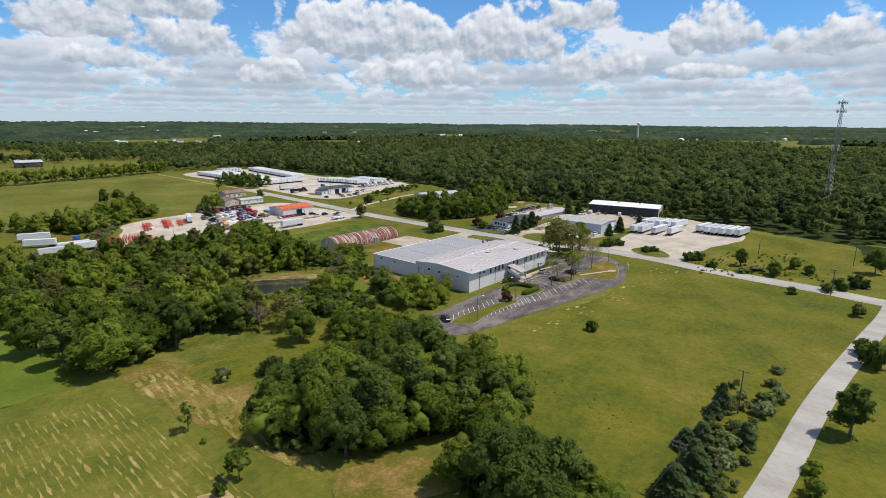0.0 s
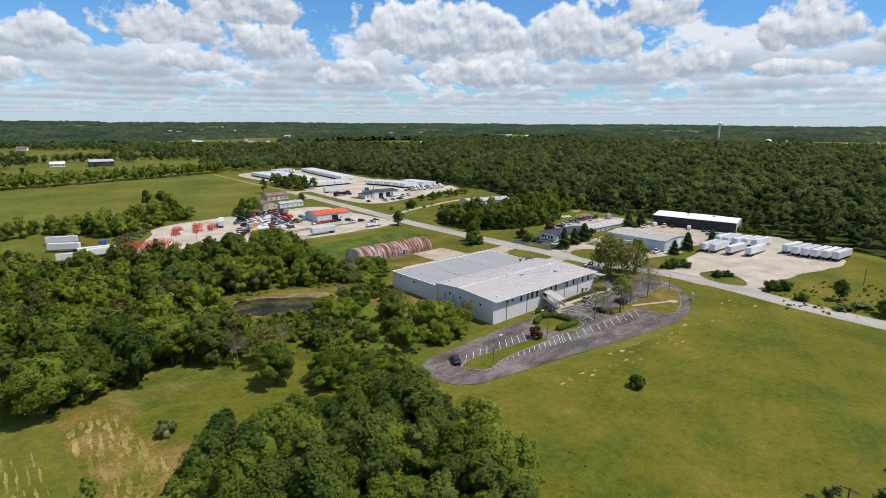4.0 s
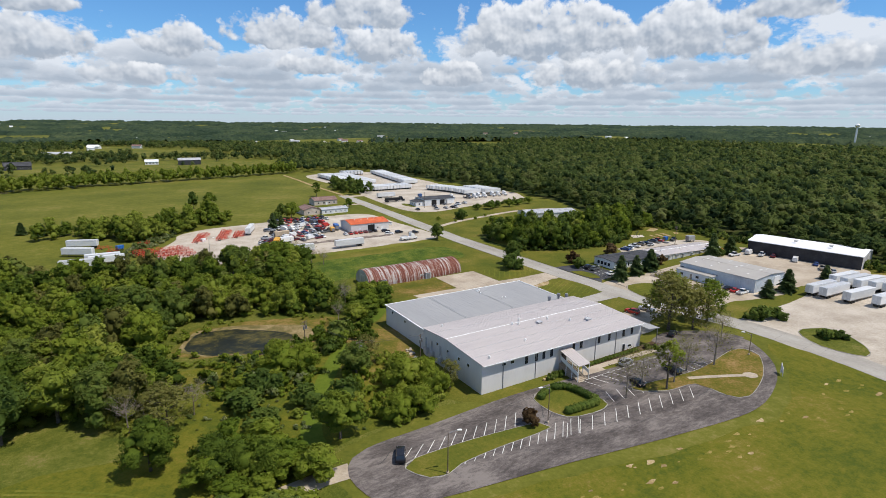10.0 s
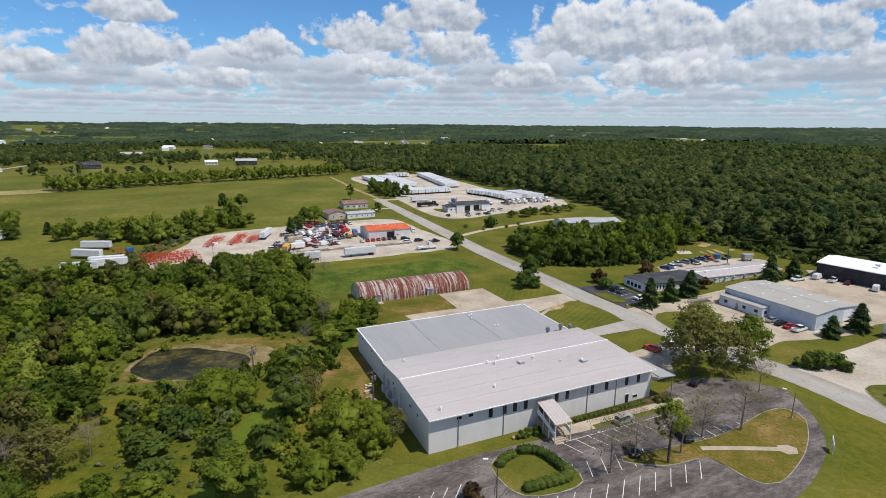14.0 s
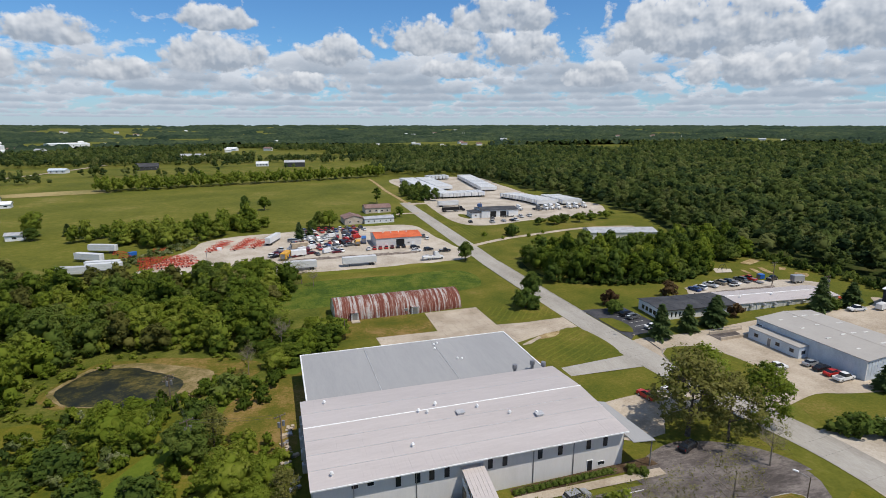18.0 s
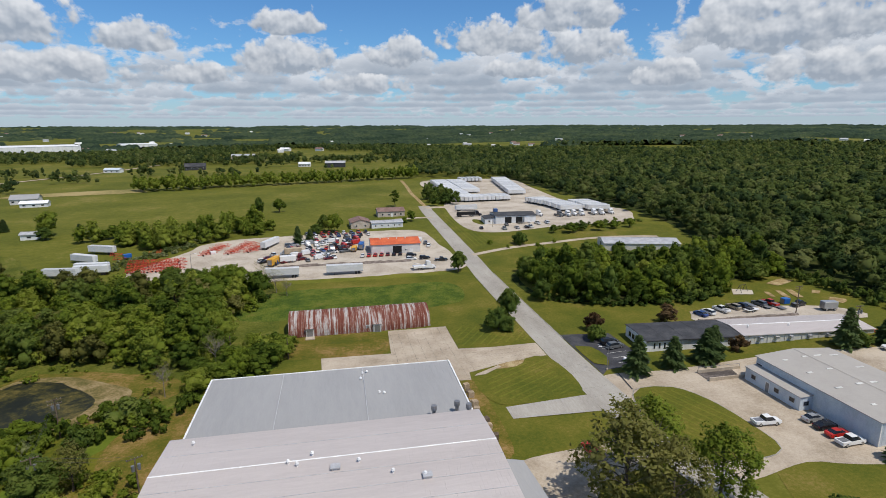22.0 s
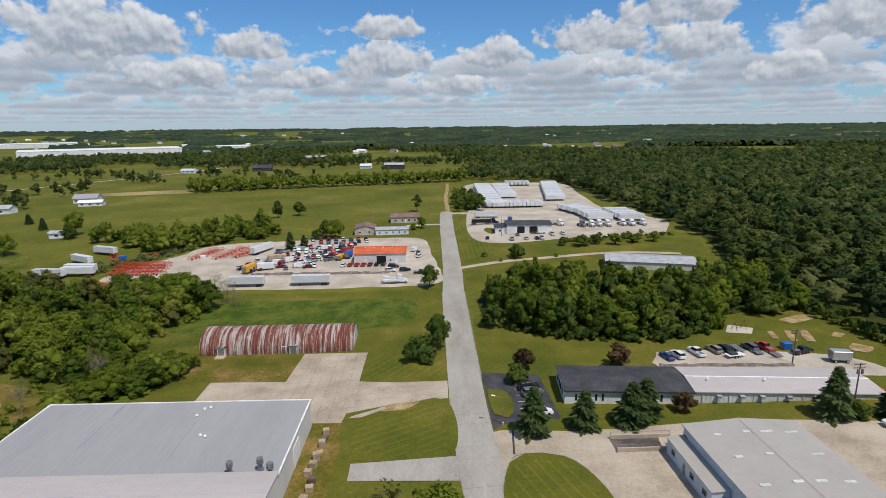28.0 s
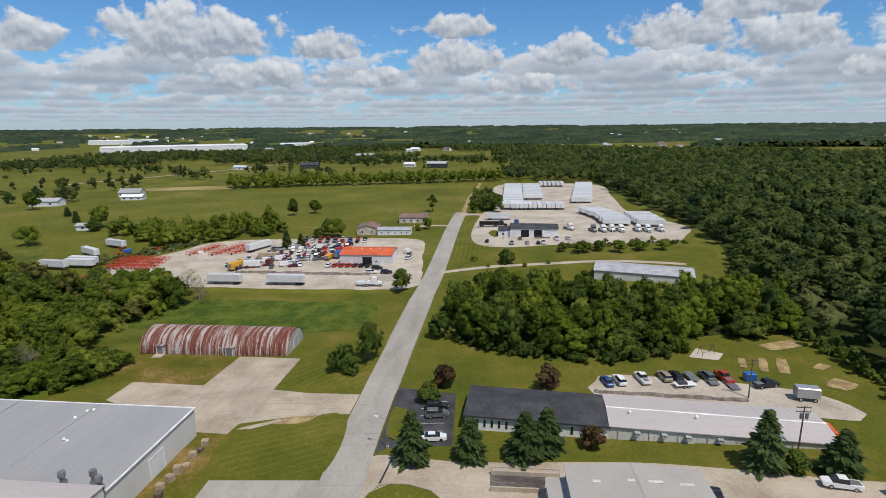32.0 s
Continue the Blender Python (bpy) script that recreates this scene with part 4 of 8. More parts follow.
def gable(name, label, category, x, y, rz, w, d, eave, rise, wallm, roofm, axis="x", ribs=0.0, wribs=0.0, over=0.35, ridge_mat=None):
    """A shed with a ridge along x or y; its origin is its front left corner on the ground."""
    own = thing(name, label, category, x, y, rz)
    pk = eave + rise
    if axis == "x":
        wall_panel(own, (0, 0), (w, 0), eave, eave, material=wallm, ribs=wribs)
        wall_panel(own, (w, d), (0, d), eave, eave, material=wallm, ribs=wribs)
        wall_panel(own, (0, d - 0.25), (0, 0.25), eave, eave, material=wallm, top_mid=(0.5, pk), ribs=wribs)
        wall_panel(own, (w, 0.25), (w, d - 0.25), eave, eave, material=wallm, top_mid=(0.5, pk), ribs=wribs)
        k = rise / (d / 2) * over
        roof_plane(own, [(-over, -over, eave - k + 0.16), (w + over, -over, eave - k + 0.16), (w + over, d / 2, pk + 0.16), (-over, d / 2, pk + 0.16)], roofm, ribs=ribs)
        roof_plane(own, [(w + over, d + over, eave - k + 0.16), (-over, d + over, eave - k + 0.16), (-over, d / 2, pk + 0.16), (w + over, d / 2, pk + 0.16)], roofm, ribs=ribs)
        part("ridge_cap", Geo().prism([(d / 2 - 0.3, pk + 0.17), (d / 2, pk + 0.25), (d / 2 + 0.3, pk + 0.17)], -over, w + over, "x"), ridge_mat or roofm, own)
    else:
        wall_panel(own, (0, 0), (w, 0), eave, eave, material=wallm, top_mid=(0.5, pk), ribs=wribs)
        wall_panel(own, (w, d), (0, d), eave, eave, material=wallm, top_mid=(0.5, pk), ribs=wribs)
        wall_panel(own, (0, d - 0.25), (0, 0.25), eave, eave, material=wallm, ribs=wribs)
        wall_panel(own, (w, 0.25), (w, d - 0.25), eave, eave, material=wallm, ribs=wribs)
        k = rise / (w / 2) * over
        roof_plane(own, [(-over, d + over, eave - k + 0.16), (-over, -over, eave - k + 0.16), (w / 2, -over, pk + 0.16), (w / 2, d + over, pk + 0.16)], roofm, ribs=ribs)
        roof_plane(own, [(w + over, -over, eave - k + 0.16), (w + over, d + over, eave - k + 0.16), (w / 2, d + over, pk + 0.16), (w / 2, -over, pk + 0.16)], roofm, ribs=ribs)
        part("ridge_cap", Geo().prism([(w / 2 - 0.3, pk + 0.17), (w / 2, pk + 0.25), (w / 2 + 0.3, pk + 0.17)], -over, d + over), ridge_mat or roofm, own)
    return own


def roof_vent(own, x, y, z, kind=0):
    g = Geo()
    if kind == 0:
        g.tube((x, y, z - 0.1), (x, y, z + 0.45), 0.16).tube((x, y, z + 0.45), (x, y, z + 0.75), 0.32, 0.2)
        part("vent", g, TRIM, own)
    elif kind == 1:
        g.box(x, y, z - 0.1, 1.1, 1.0, 0.5).box(x, y, z + 0.4, 1.5, 1.3, 0.14)
        part("vent", g, GALV, own)
    else:
        g.box(x, y, z - 0.1, 0.9, 0.9, 0.5).tube((x, y, z + 0.4), (x, y, z + 1.4), 0.36, n=10).tube((x, y, z + 1.4), (x, y, z + 2.3), 0.58, 0.52, n=10)
        part("exhaust_stack", g, STEEL, own, "grey steel roof exhaust stack")


def factory():
    own = thing("factory", "large pale grey steel-clad factory with a ribbed metal roof", "factory", -77.6, 50.6, -0.8, z=gz(-51, 72))
    W, D1, D2, E, R, B = 53.5, 26.8, 52.4, 7.3, 8.1, 6.6
    FL = 5.7
    wall_panel(own, (0, 0.6), (W, 0.6), E, E, material=WALL_STEEL, ribs=0.0)
    wall_panel(own, (W, 0.85), (W, D1), E, B + 0.6, material=WALL_STEEL, top_mid=(0.58, R), ribs=0.0)
    wall_panel(own, (0, D1), (0, 0.85), B + 0.6, E, material=WALL_STEEL, top_mid=(0.42, R), ribs=0.0)
    wall_panel(own, (W - 0.5, D1), (W - 0.5, D2), FL, FL, material=WALL_STEEL, ribs=0.0)
    wall_panel(own, (W - 0.5, D2), (1.2, D2), FL, FL, material=WALL_STEEL, ribs=0.0)
    wall_panel(own, (1.2, D2), (1.2, D1), FL, FL, material=WALL_STEEL, ribs=0.0)
    ry = D1 * 0.58
    s1 = roof_plane(own, [(-0.4, -0.5, E + 0.12), (W + 0.2, -0.5, E + 0.12), (W + 0.2, ry, R + 0.16), (-0.4, ry, R + 0.16)], ROOF_METAL, ribs=0.62, rib_h=0.025, rib_w=0.07)
    s2 = roof_plane(own, [(W + 0.2, D1 + 0.2, B + 0.75), (-0.4, D1 + 0.2, B + 0.75), (-0.4, ry, R + 0.16), (W + 0.2, ry, R + 0.16)], ROOF_METAL, ribs=0.62, rib_h=0.025, rib_w=0.07)
    roof_plane(own, [(0.9, D1 + 0.2, FL + 0.12), (W - 0.3, D1 + 0.2, FL + 0.12), (W - 0.3, D2 + 0.3, FL + 0.05), (0.9, D2 + 0.3, FL + 0.05)], ROOF_FLAT, name="roof_deck", ribs=1.2, rib_w=0.06, rib_h=0.015)
    part("ridge_cap", Geo().prism([(ry - 0.16, R + 0.17), (ry, R + 0.24), (ry + 0.16, R + 0.17)], -0.4, W + 0.2, "x"), TRIM, own)
    for xx in (W * 0.3, W * 0.62):
        part("seam_strip", Geo().box(xx, (D1 + D2) / 2 + 0.2, FL + 0.14, 0.14, D2 - D1, 0.05), GALV, own)
    for yy in (ry * 0.25, ry * 0.5, ry * 0.75, ry + (D1 - ry) * 0.5):
        zz = E + (R - E) * yy / ry + 0.15 if yy < ry else R + 0.16 - (R - B - 0.6) * (yy - ry) / (D1 - ry)
        part("seam_strip", Geo().box(W / 2, yy, zz, W + 0.5, 0.08, 0.05), GALV, own)
    part("gutter", Geo().box(W / 2 - 0.1, -0.56, E - 0.1, W + 0.6, 0.16, 0.2), TRIM, own, "white eaves gutter")
    for xx in (1.0, W - 0.4):
        part("parapet_trim", Geo().box(xx, (D1 + D2) / 2 + 0.2, FL + 0.02, 0.3, D2 - D1 + 0.2, 0.22), TRIM, own)
    part("parapet_trim", Geo().box(W / 2 + 0.3, D2 + 0.3, FL - 0.02, W - 1.2, 0.25, 0.2), TRIM, own)
    part("fascia", Geo().box(W / 2, D1 + 0.24, FL + 0.2, W, 0.1, B + 0.5 - FL), STEEL, own)
    for x in (6.2, 8.6):
        window(own, x, 0.6, 5.6, 1.1, 0.8)
    for x in (12.9, 16.0, 18.3, 20.8, 28.2, 30.8, 37.2, 41.0, 46.5, 49.8):
        part("window_slot", Geo().box(x, 0.58, 4.6, 0.85, 0.1, 2.2), GLASS, own, "tall narrow dark window")
    door(own, 46.9, 0.6, 0.2, 1.0, 2.1, material=DARK)
    window(own, 49.2, 0.6, 1.0, 1.4, 0.8)
    for x in (6.0, 15.8, 36.0, 43.6):
        part("downpipe", Geo().box(x, 0.52, 0, 0.12, 0.12, E - 0.1), STEEL, own)
    # covered entrance stair
    cx = 25.0
    roof_plane(own, [(cx - 1.9, -6.4, 4.25), (cx + 1.9, -6.4, 4.25), (cx + 1.9, 0.55, 6.0), (cx - 1.9, 0.55, 6.0)], ROOF_METAL, ribs=0.6, name="entrance_canopy")
    for sx in (-1.8, 1.8):
        part("side_screen", Geo().add([(cx + sx - 0.05, -6.2, 1.5), (cx + sx + 0.05, -6.2, 1.5), (cx + sx + 0.05, -0.1, 3.6), (cx + sx - 0.05, -0.1, 3.6), (cx + sx - 0.05, -6.2, 2.4), (cx + sx + 0.05, -6.2, 2.4), (cx + sx + 0.05, -0.1, 4.7), (cx + sx - 0.05, -0.1, 4.7)], ((0, 1, 5, 4), (1, 2, 6, 5), (2, 3, 7, 6), (3, 0, 4, 7), (4, 5, 6, 7), (0, 3, 2, 1))), WALL_WHITE, own, "white boarded side of the entrance stair")
        for yy in (-6.2, -4.2, -2.2):
            part("post", Geo().box(cx + sx, yy, 0, 0.14, 0.14, 4.25 + (yy + 6.4) * 0.25 - 0.15), TRIM, own)
    for i in range(14):
        part("step", Geo().box(cx, -6.4 + i * 0.5, 0, 3.3, 0.5, 0.17 * (i + 1)), CONCRETE, own)
    door(own, cx, 0.6, 2.5, 2.0, 2.2, material=GLASS)
    # side canopy at the east end
    roof_plane(own, [(W + 0.3, -1.8, 6.0), (W + 4.8, -1.8, 5.6), (W + 4.0, 12.5, 5.6), (W + 0.3, 12.5, 6.4)], ROOF_FLAT, name="side_canopy")
    for x, y in ((W + 4.4, -1.4), (W + 3.8, 5.5), (W + 3.7, 12.2)):
        part("post", Geo().box(x, y, 0, 0.16, 0.16, 5.5), STEEL, own)
    for x, y in ((4.0, 24.4), (20.0, 15.0), (23.6, 16.6), (21.4, 14.2), (30.8, 13.5), (40.5, 8.5), (16.5, 5.5), (35.8, 10.0), (3.0, 2.0)):
        z = E + (R - E) * y / ry if y < ry else R - (R - B - 0.6) * (y - ry) / (D1 - ry)
        roof_vent(own, x, y, z + 0.16, 0)
    roof_vent(own, 27.2, 12.6, R - 0.05, 1)
    roof_vent(own, 40.8, 8.2, 7.85, 1)
    for x, y in ((45.4, 28.6), (50.0, 29.4), (52.0, 28.0)):
        roof_vent(own, x, y, FL + 0.1, 2)
    for x, y in ((13, D1 + 0.6), (33, D1 + 0.6), (33.0, 49.5), (34.0, 50.0), (32.5, 47.0), (36, 40), (37, 39.6)):
        roof_vent(own, x, y, FL - 0.2, 0)
    # yard side: windows, ducts, pallets stand apart
    for yy, zz in ((48, 4.6), (40, 4.4), (20, 5.2), (15, 5.0), (10, 5.0), (6, 5.0)):
        window(own, 1.2 if yy > D1 else 0.0, yy, zz - 0.4, 1.0, 0.9, -90)
    for yy in (14, 18, 22, 25):
        g = Geo().box(-0.5, yy, 1.0, 0.9, 1.2, 1.6).tube((-0.5, yy, 2.6), (-0.5, yy, 5.4), 0.22)
        part("duct", g, GALV, own, "galvanised steel wall duct")
    door(own, W - 0.5, 40, 0, 4.0, 4.0, 90, slats=8)
    return own


factory()


def quonset():
    own = thing("arched_shed", "long rust-streaked corrugated steel arched shed", "shed", -62.9, 143.3, 0.0, z=gz(-42, 146) + 0.05)
    L, Wd, Ht, n = 42.4, 12.6, 5.7, 22
    prof = []
    for i in range(n + 1):
        a = math.pi * i / n
        prof.append((Wd / 2 - Wd / 2 * math.cos(a), Ht * math.sin(a) ** 0.92))
    # corrugated shell in twelve courses
    bays = 12
    for b in range(bays):
        g = Geo()
        m = 14
        v, f = [], []
        for j in range(m + 1):
            x = L * (b + j / m) / bays
            up = 0.07 if j % 2 else 0.0
            for y, z in prof:
                dy, dz = (y - Wd / 2) / (Wd / 2), z / Ht
                v.append((x, y + dy * up, z + dz * up))
        k = n + 1
        for j in range(m):
            for i in range(n):
                f.append((j * k + i, j * k + i + 1, (j + 1) * k + i + 1, (j + 1) * k + i))
        g.add(v, f)
        part("shell_bay", g, RUST, own)
    for x in (0.15, L - 0.15):
        g = Geo().prism([(y * 0.985 + 0.1, z * 0.985) for y, z in prof], x - 0.06, x + 0.06, "x")
        end = part("end_wall", g, GALV, own, "grey corrugated end wall")
        door(own, x + (0.07 if x > 1 else -0.07), Wd / 2, 0, 3.6, 3.6, 90 if x > 1 else -90, material=GALV, slats=0)
    for x in (6.2, 26.0):
        g = Geo().box(x, 0.35, 0, 2.4, 1.6, 2.5)
        d = part("dormer", g, GALV, own, "boxy steel side entrance")
        part("dormer_roof", Geo().box(x, 0.4, 2.5, 2.8, 2.2, 0.12), RUST, own)
        door(own, x, -0.46, 0, 1.7, 2.2, material=STEEL)
    door(own, 23.2, 0.15, 0, 1.0, 2.1, material=STEEL)
    part("step_slab", Geo().box(6.2, -1.6, -0.1, 2.6, 2.2, 0.25), CONCRETE, own)


quonset()


SKYLIGHT = plain("milky_skylight", (0.58, 0.57, 0.53), 0.4)


def white_warehouse():
    own = gable("warehouse", "white steel warehouse with a buff shallow gable roof and skylights", "warehouse", 46.0, 57.3, 0.5, 20.0, 29.4, 5.0, 0.75, WALL_BLUE, ROOF_BUFF, axis="y", wribs=0.9)
    for x in (4.0, 9.0, 12.0, 16.5):
        for y in (5, 12, 19, 25.5):
            if (x, y) in ((9.0, 5), (12.0, 19)):
                continue
            z = 5.0 + 0.75 * (1 - abs(x - 10) / 10)
            part("skylight", Geo().box(x + (y % 3) * 0.3, y, z + 0.12, 2.2, 0.6, 0.08), SKYLIGHT, own, "milky skylight sheet")
    # low office lean-to
    an = Geo().box(-1.5, 21.5, -0.4, 3.0, 15.0, 3.4)
    body = part("office", an, WALL_BLUE, own, "low bluish white office lean-to")
    part("office_roof", Geo().slab([(-3.2, 13.8, 3.05), (0.0, 13.8, 3.3), (0.0, 29.2, 3.3), (-3.2, 29.2, 3.05)], 0.14), ROOF_BUFF, own)
    for y in (16.0, 20.0, 26.5):
        window(own, -3.0, y, 1.0, 1.2, 1.0, -90, STEEL)
    door(own, -3.0, 22.5, 0.0, 1.0, 2.1, -90, STEEL)
    window(own, -1.5, 14.0, 1.0, 1.2, 1.0, 0, STEEL)
    door(own, -0.0, 28.3, 0.2, 1.6, 3.4, -90, DARK)
    door(own, 15, 0, 0, 4.0, 4.2, 0, slats=8)
    for x in (0.1, 19.9):
        part("corner_trim", Geo().box(x, -0.04, 0, 0.25, 0.06, 5.0), TRIM, own)


white_warehouse()


def black_warehouse():
    own = thing("warehouse_black", "black steel warehouse with a bright white roof", "warehouse", 107.6, 48.6, 100.5)
    # local x runs along the long front
    L, D, E1, E2 = 42.0, 19.0, 5.5, 6.7
    own.matrix_basis = pose(107.6, 48.6, gz(107, 60), 0, 0, 100.5)
    wall_panel(own, (L, 0), (0, 0), E1, E1, material=WALL_BLACK, t=-0.25, ribs=0.9)
    wall_panel(own, (0, 0.0), (0, -D), E1, E1, material=WALL_STEEL, top_mid=(0.5, E2), ribs=0.9)
    wall_panel(own, (L, -D), (L, 0), E1, E1, material=WALL_BLACK, top_mid=(0.5, E2))
    wall_panel(own, (0, -D), (L, -D), E1, E1, material=WALL_STEEL)
    roof_plane(own, [(L + 0.4, 0.4, E1 + 0.12), (-0.4, 0.4, E1 + 0.12), (-0.4, -D / 2, E2 + 0.16), (L + 0.4, -D / 2, E2 + 0.16)], ROOF_WHITE, ribs=1.5)
    roof_plane(own, [(-0.4, -D - 0.4, E1 + 0.12), (L + 0.4, -D - 0.4, E1 + 0.12), (L + 0.4, -D / 2, E2 + 0.16), (-0.4, -D / 2, E2 + 0.16)], ROOF_WHITE, ribs=1.5)
    for x in (6, 10, 22, 32, 38):
        door(own, x, 0.05, 0, 3.0, 3.4, 180, slats=7)
    for x in (2, 14, 27):
        window(own, x, 0.05, 2.6, 1.4, 1.0, 180)
    part("gutter", Geo().box(L / 2, 0.5, E1 - 0.12, L + 0.8, 0.2, 0.22), TRIM, own)
    for x in (12, 25):
        roof_vent(own, x, -5, 7.0, 1)


black_warehouse()


def low_workshop():
    own = thing("workshop", "long low white workshop with a half dark half grey roof", "workshop", 29.1, 105.2, -5.0)
    L, D, H, M = 65.4, 11.6, 3.3, 26.8
    wall_panel(own, (0, 0), (M, 0), H, H, material=WALL_WHITE)
    wall_panel(own, (M, -0.02), (L, -0.02), H, H, material=WALL_BEIGE, ribs=0.9)
    wall_panel(own, (L, 0.25), (L, D - 0.25), H, H, material=WALL_BEIGE, top_mid=(0.5, H + 0.5))
    wall_panel(own, (L, D), (0, D), H, H, material=WALL_BEIGE)
    wall_panel(own, (0, D - 0.25), (0, 0.25), H, H, material=WALL_WHITE, top_mid=(0.5, H + 0.35))
    roof_plane(own, [(-0.3, -0.5, H + 0.05), (M, -0.5, H + 0.05), (M, D / 2, H + 0.45), (-0.3, D / 2, H + 0.45)], ROOF_DARK, ribs=5.4, rib_w=0.2, rib_h=0.03)
    roof_plane(own, [(M, D + 0.4, H + 0.05), (-0.3, D + 0.4, H + 0.05), (-0.3, D / 2, H + 0.45), (M, D / 2, H + 0.45)], ROOF_DARK, ribs=5.4, rib_w=0.2, rib_h=0.03)
    roof_plane(own, [(M + 0.03, -0.4, H + 0.12), (L + 0.3, -0.4, H + 0.12), (L + 0.3, D / 2, H + 0.72), (M + 0.03, D / 2, H + 0.72)], ROOF_METAL, ribs=0.9, rib_h=0.02, rib_w=0.06)
    roof_plane(own, [(L + 0.3, D + 0.3, H + 0.12), (M + 0.03, D + 0.3, H + 0.12), (M + 0.03, D / 2, H + 0.72), (L + 0.3, D / 2, H + 0.72)], ROOF_METAL, ribs=0.9, rib_h=0.02, rib_w=0.06)
    part("ridge_cap", Geo().prism([(D / 2 - 0.25, H + 0.73), (D / 2, H + 0.82), (D / 2 + 0.25, H + 0.73)], M + 0.03, L + 0.3, "x"), TRIM, own)
    part("fascia", Geo().box(M / 2, -0.52, H - 0.25, M + 0.5, 0.06, 0.3), STEEL_DARK, own)
    for x in (2.4, 3.8, 5.2, 6.6, 8.0, 20.2, 23.8):
        part("window_slot", Geo().box(x, -0.03, 0.9, 0.42, 0.08, 1.5), GLASS, own, "narrow dark window slot")
    for y in (3, 5, 7, 9):
        window(own, 0.0, y, 0.9, 1.2, 1.3, -90, STEEL_DARK)
    for x in (18.0, 25.4):
        door(own, x, 0, 0.0, 1.2, 2.1, material=WALL_WHITE)
    for x in (31.8, 36.5, 40.6, 46.0, 51.5):
        g = Geo().box(x, -0.5, 2.1, 0.8, 0.8, 0.6).box(x, -0.5, 2.7, 1.0, 1.0, 0.08)
        part("air_unit", g, GALV, own, "boxy wall-hung air unit")
    for x in (28.5, 34, 39, 44, 49, 54, 58, 62):
        part("downpipe", Geo().box(x, -0.1, 0, 0.12, 0.12, H), GALV, own)
    part("pipe_run", Geo().tube((40, -0.25, 1.2), (60, -0.25, 1.1), 0.06), GALV, own)
    for x in (31.0, 43.0):
        roof_vent(own, x, 4.0, H + 0.5, 0)
    # orange lean-to at the far end
    roof_plane(own, [(L + 0.5, -1.5, 2.4), (L + 4.2, -1.2, 2.1), (L + 3.2, 9.5, 2.1), (L + 0.5, 9.5, 2.6)], ROOF_ORANGE, name="lean_to_roof", ribs=0.8)
    for x, y in ((L + 3.8, -0.9), (L + 3.4, 4.5), (L + 3.0, 9.2)):
        part("post", Geo().box(x, y, -0.3, 0.14, 0.14, 2.4), TIMBER, own)


low_workshop()


def orange_garage():
    own = gable("garage", "grey steel garage with a bright orange-red roof", "garage", -31.2, 235.2, -0.5, 22.8, 15.5, 4.6, 1.5, WALL_STEEL, ROOF_ORANGE, axis="x", ribs=0.9, wribs=0.9)
    door(own, 12.0, 0, 0, 4.2, 3.8, material=DARK, label="garage door leaf painted black as an unlit doorway")
    door(own, 5.0, 0, 0, 1.0, 2.1)
    door(own, 18.6, 0, 0, 1.1, 2.2)
    window(own, 16.2, 0, 1.3, 1.2, 0.9)
    for y in (5, 10):
        door(own, 22.8, y, 0, 3.4, 3.6, 90, slats=7)
    for x in (4.5, 8.5, 12.5, 16.5):
        roof_vent(own, x, 6.0, 5.7, 0)


orange_garage()


def truck_office():
    own = gable("truck_office", "white truck garage with a charcoal roof", "garage", 44.0, 284.0, -3.0, 24.0, 15.0, 4.6, 1.0, WALL_WHITE, ROOF_DARK, axis="x")
    for x in (7.5, 14.0):
        door(own, x, 0, 0, 4.0, 4.0, material=DARK, label="garage door leaf painted black as an unlit doorway")
    door(own, 19.6, 0, 0, 3.6, 3.6, slats=7)
    an = Geo().box(-3.0, 6.0, -0.4, 6.0, 10.0, 3.6)
    part("office", an, WALL_WHITE, own)
    roof_plane(own, [(-6.4, 0.6, 3.25), (-0.1, 0.6, 4.1), (-0.1, 11.3, 4.1), (-6.4, 11.3, 3.25)], ROOF_DARK, name="office_roof")
    for y in (3, 6, 9):
        window(own, -6.0, y, 1.0, 1.2, 1.2, -90)
    window(own, -3.5, 1.0, 1.0, 1.2, 1.2)
    part("hvac_unit", Geo().box(3.0, 13.0, 5.2, 2.4, 2.4, 1.6).box(3.0, 13.0, 6.8, 2.0, 2.0, 0.3), plain("blue_paint", (0.06, 0.13, 0.3), 0.5), own, "blue rooftop unit")


truck_office()


def long_shed():
    own = gable("long_shed", "long low pale shed with a light grey metal roof", "shed", 72.4, 209.0, -15.0, 34.0, 14.0, 3.6, 1.3, WALL_BEIGE, GALV, axis="x", ribs=1.0, wribs=1.0)
    for x in (8, 20):
        door(own, x, 0, 0, 1.0, 2.0)
    door(own, 0, 7, 0, 3.4, 3.0, -90, material=STEEL_DARK)


long_shed()


def tan_buildings():
    own = gable("tan_house", "tan sided house with a brown shingle roof", "house", -20.0, 326.0, 2.0, 17.0, 10.0, 3.4, 1.8, WALL_TAN, ROOF_BROWN, axis="x")
    for x in (3, 7, 11, 14.5):
        window(own, x, 0, 1.0, 1.2, 1.2)
    door(own, 9.0, 0, 0, 1.0, 2.1)
    b = gable("white_workshop", "low white workshop with a grey roof", "workshop", -26.5, 293.0, 3.0, 18.0, 8.0, 3.0, 0.8, WALL_WHITE, GALV, axis="x", wribs=0.9)
    for x in (2.5, 6, 9.5, 13, 16):
        window(b, x, 0, 1.0, 1.1, 1.0)
    c = gable("tan_barn", "tan building with a brown roof", "house", -38.0, 294.0, 3.0, 11.0, 13.0, 3.6, 1.6, WALL_TAN, ROOF_BROWN, axis="y")
    for x in (3, 8):
        window(c, x, 0, 1.1, 1.1, 1.1)


tan_buildings()


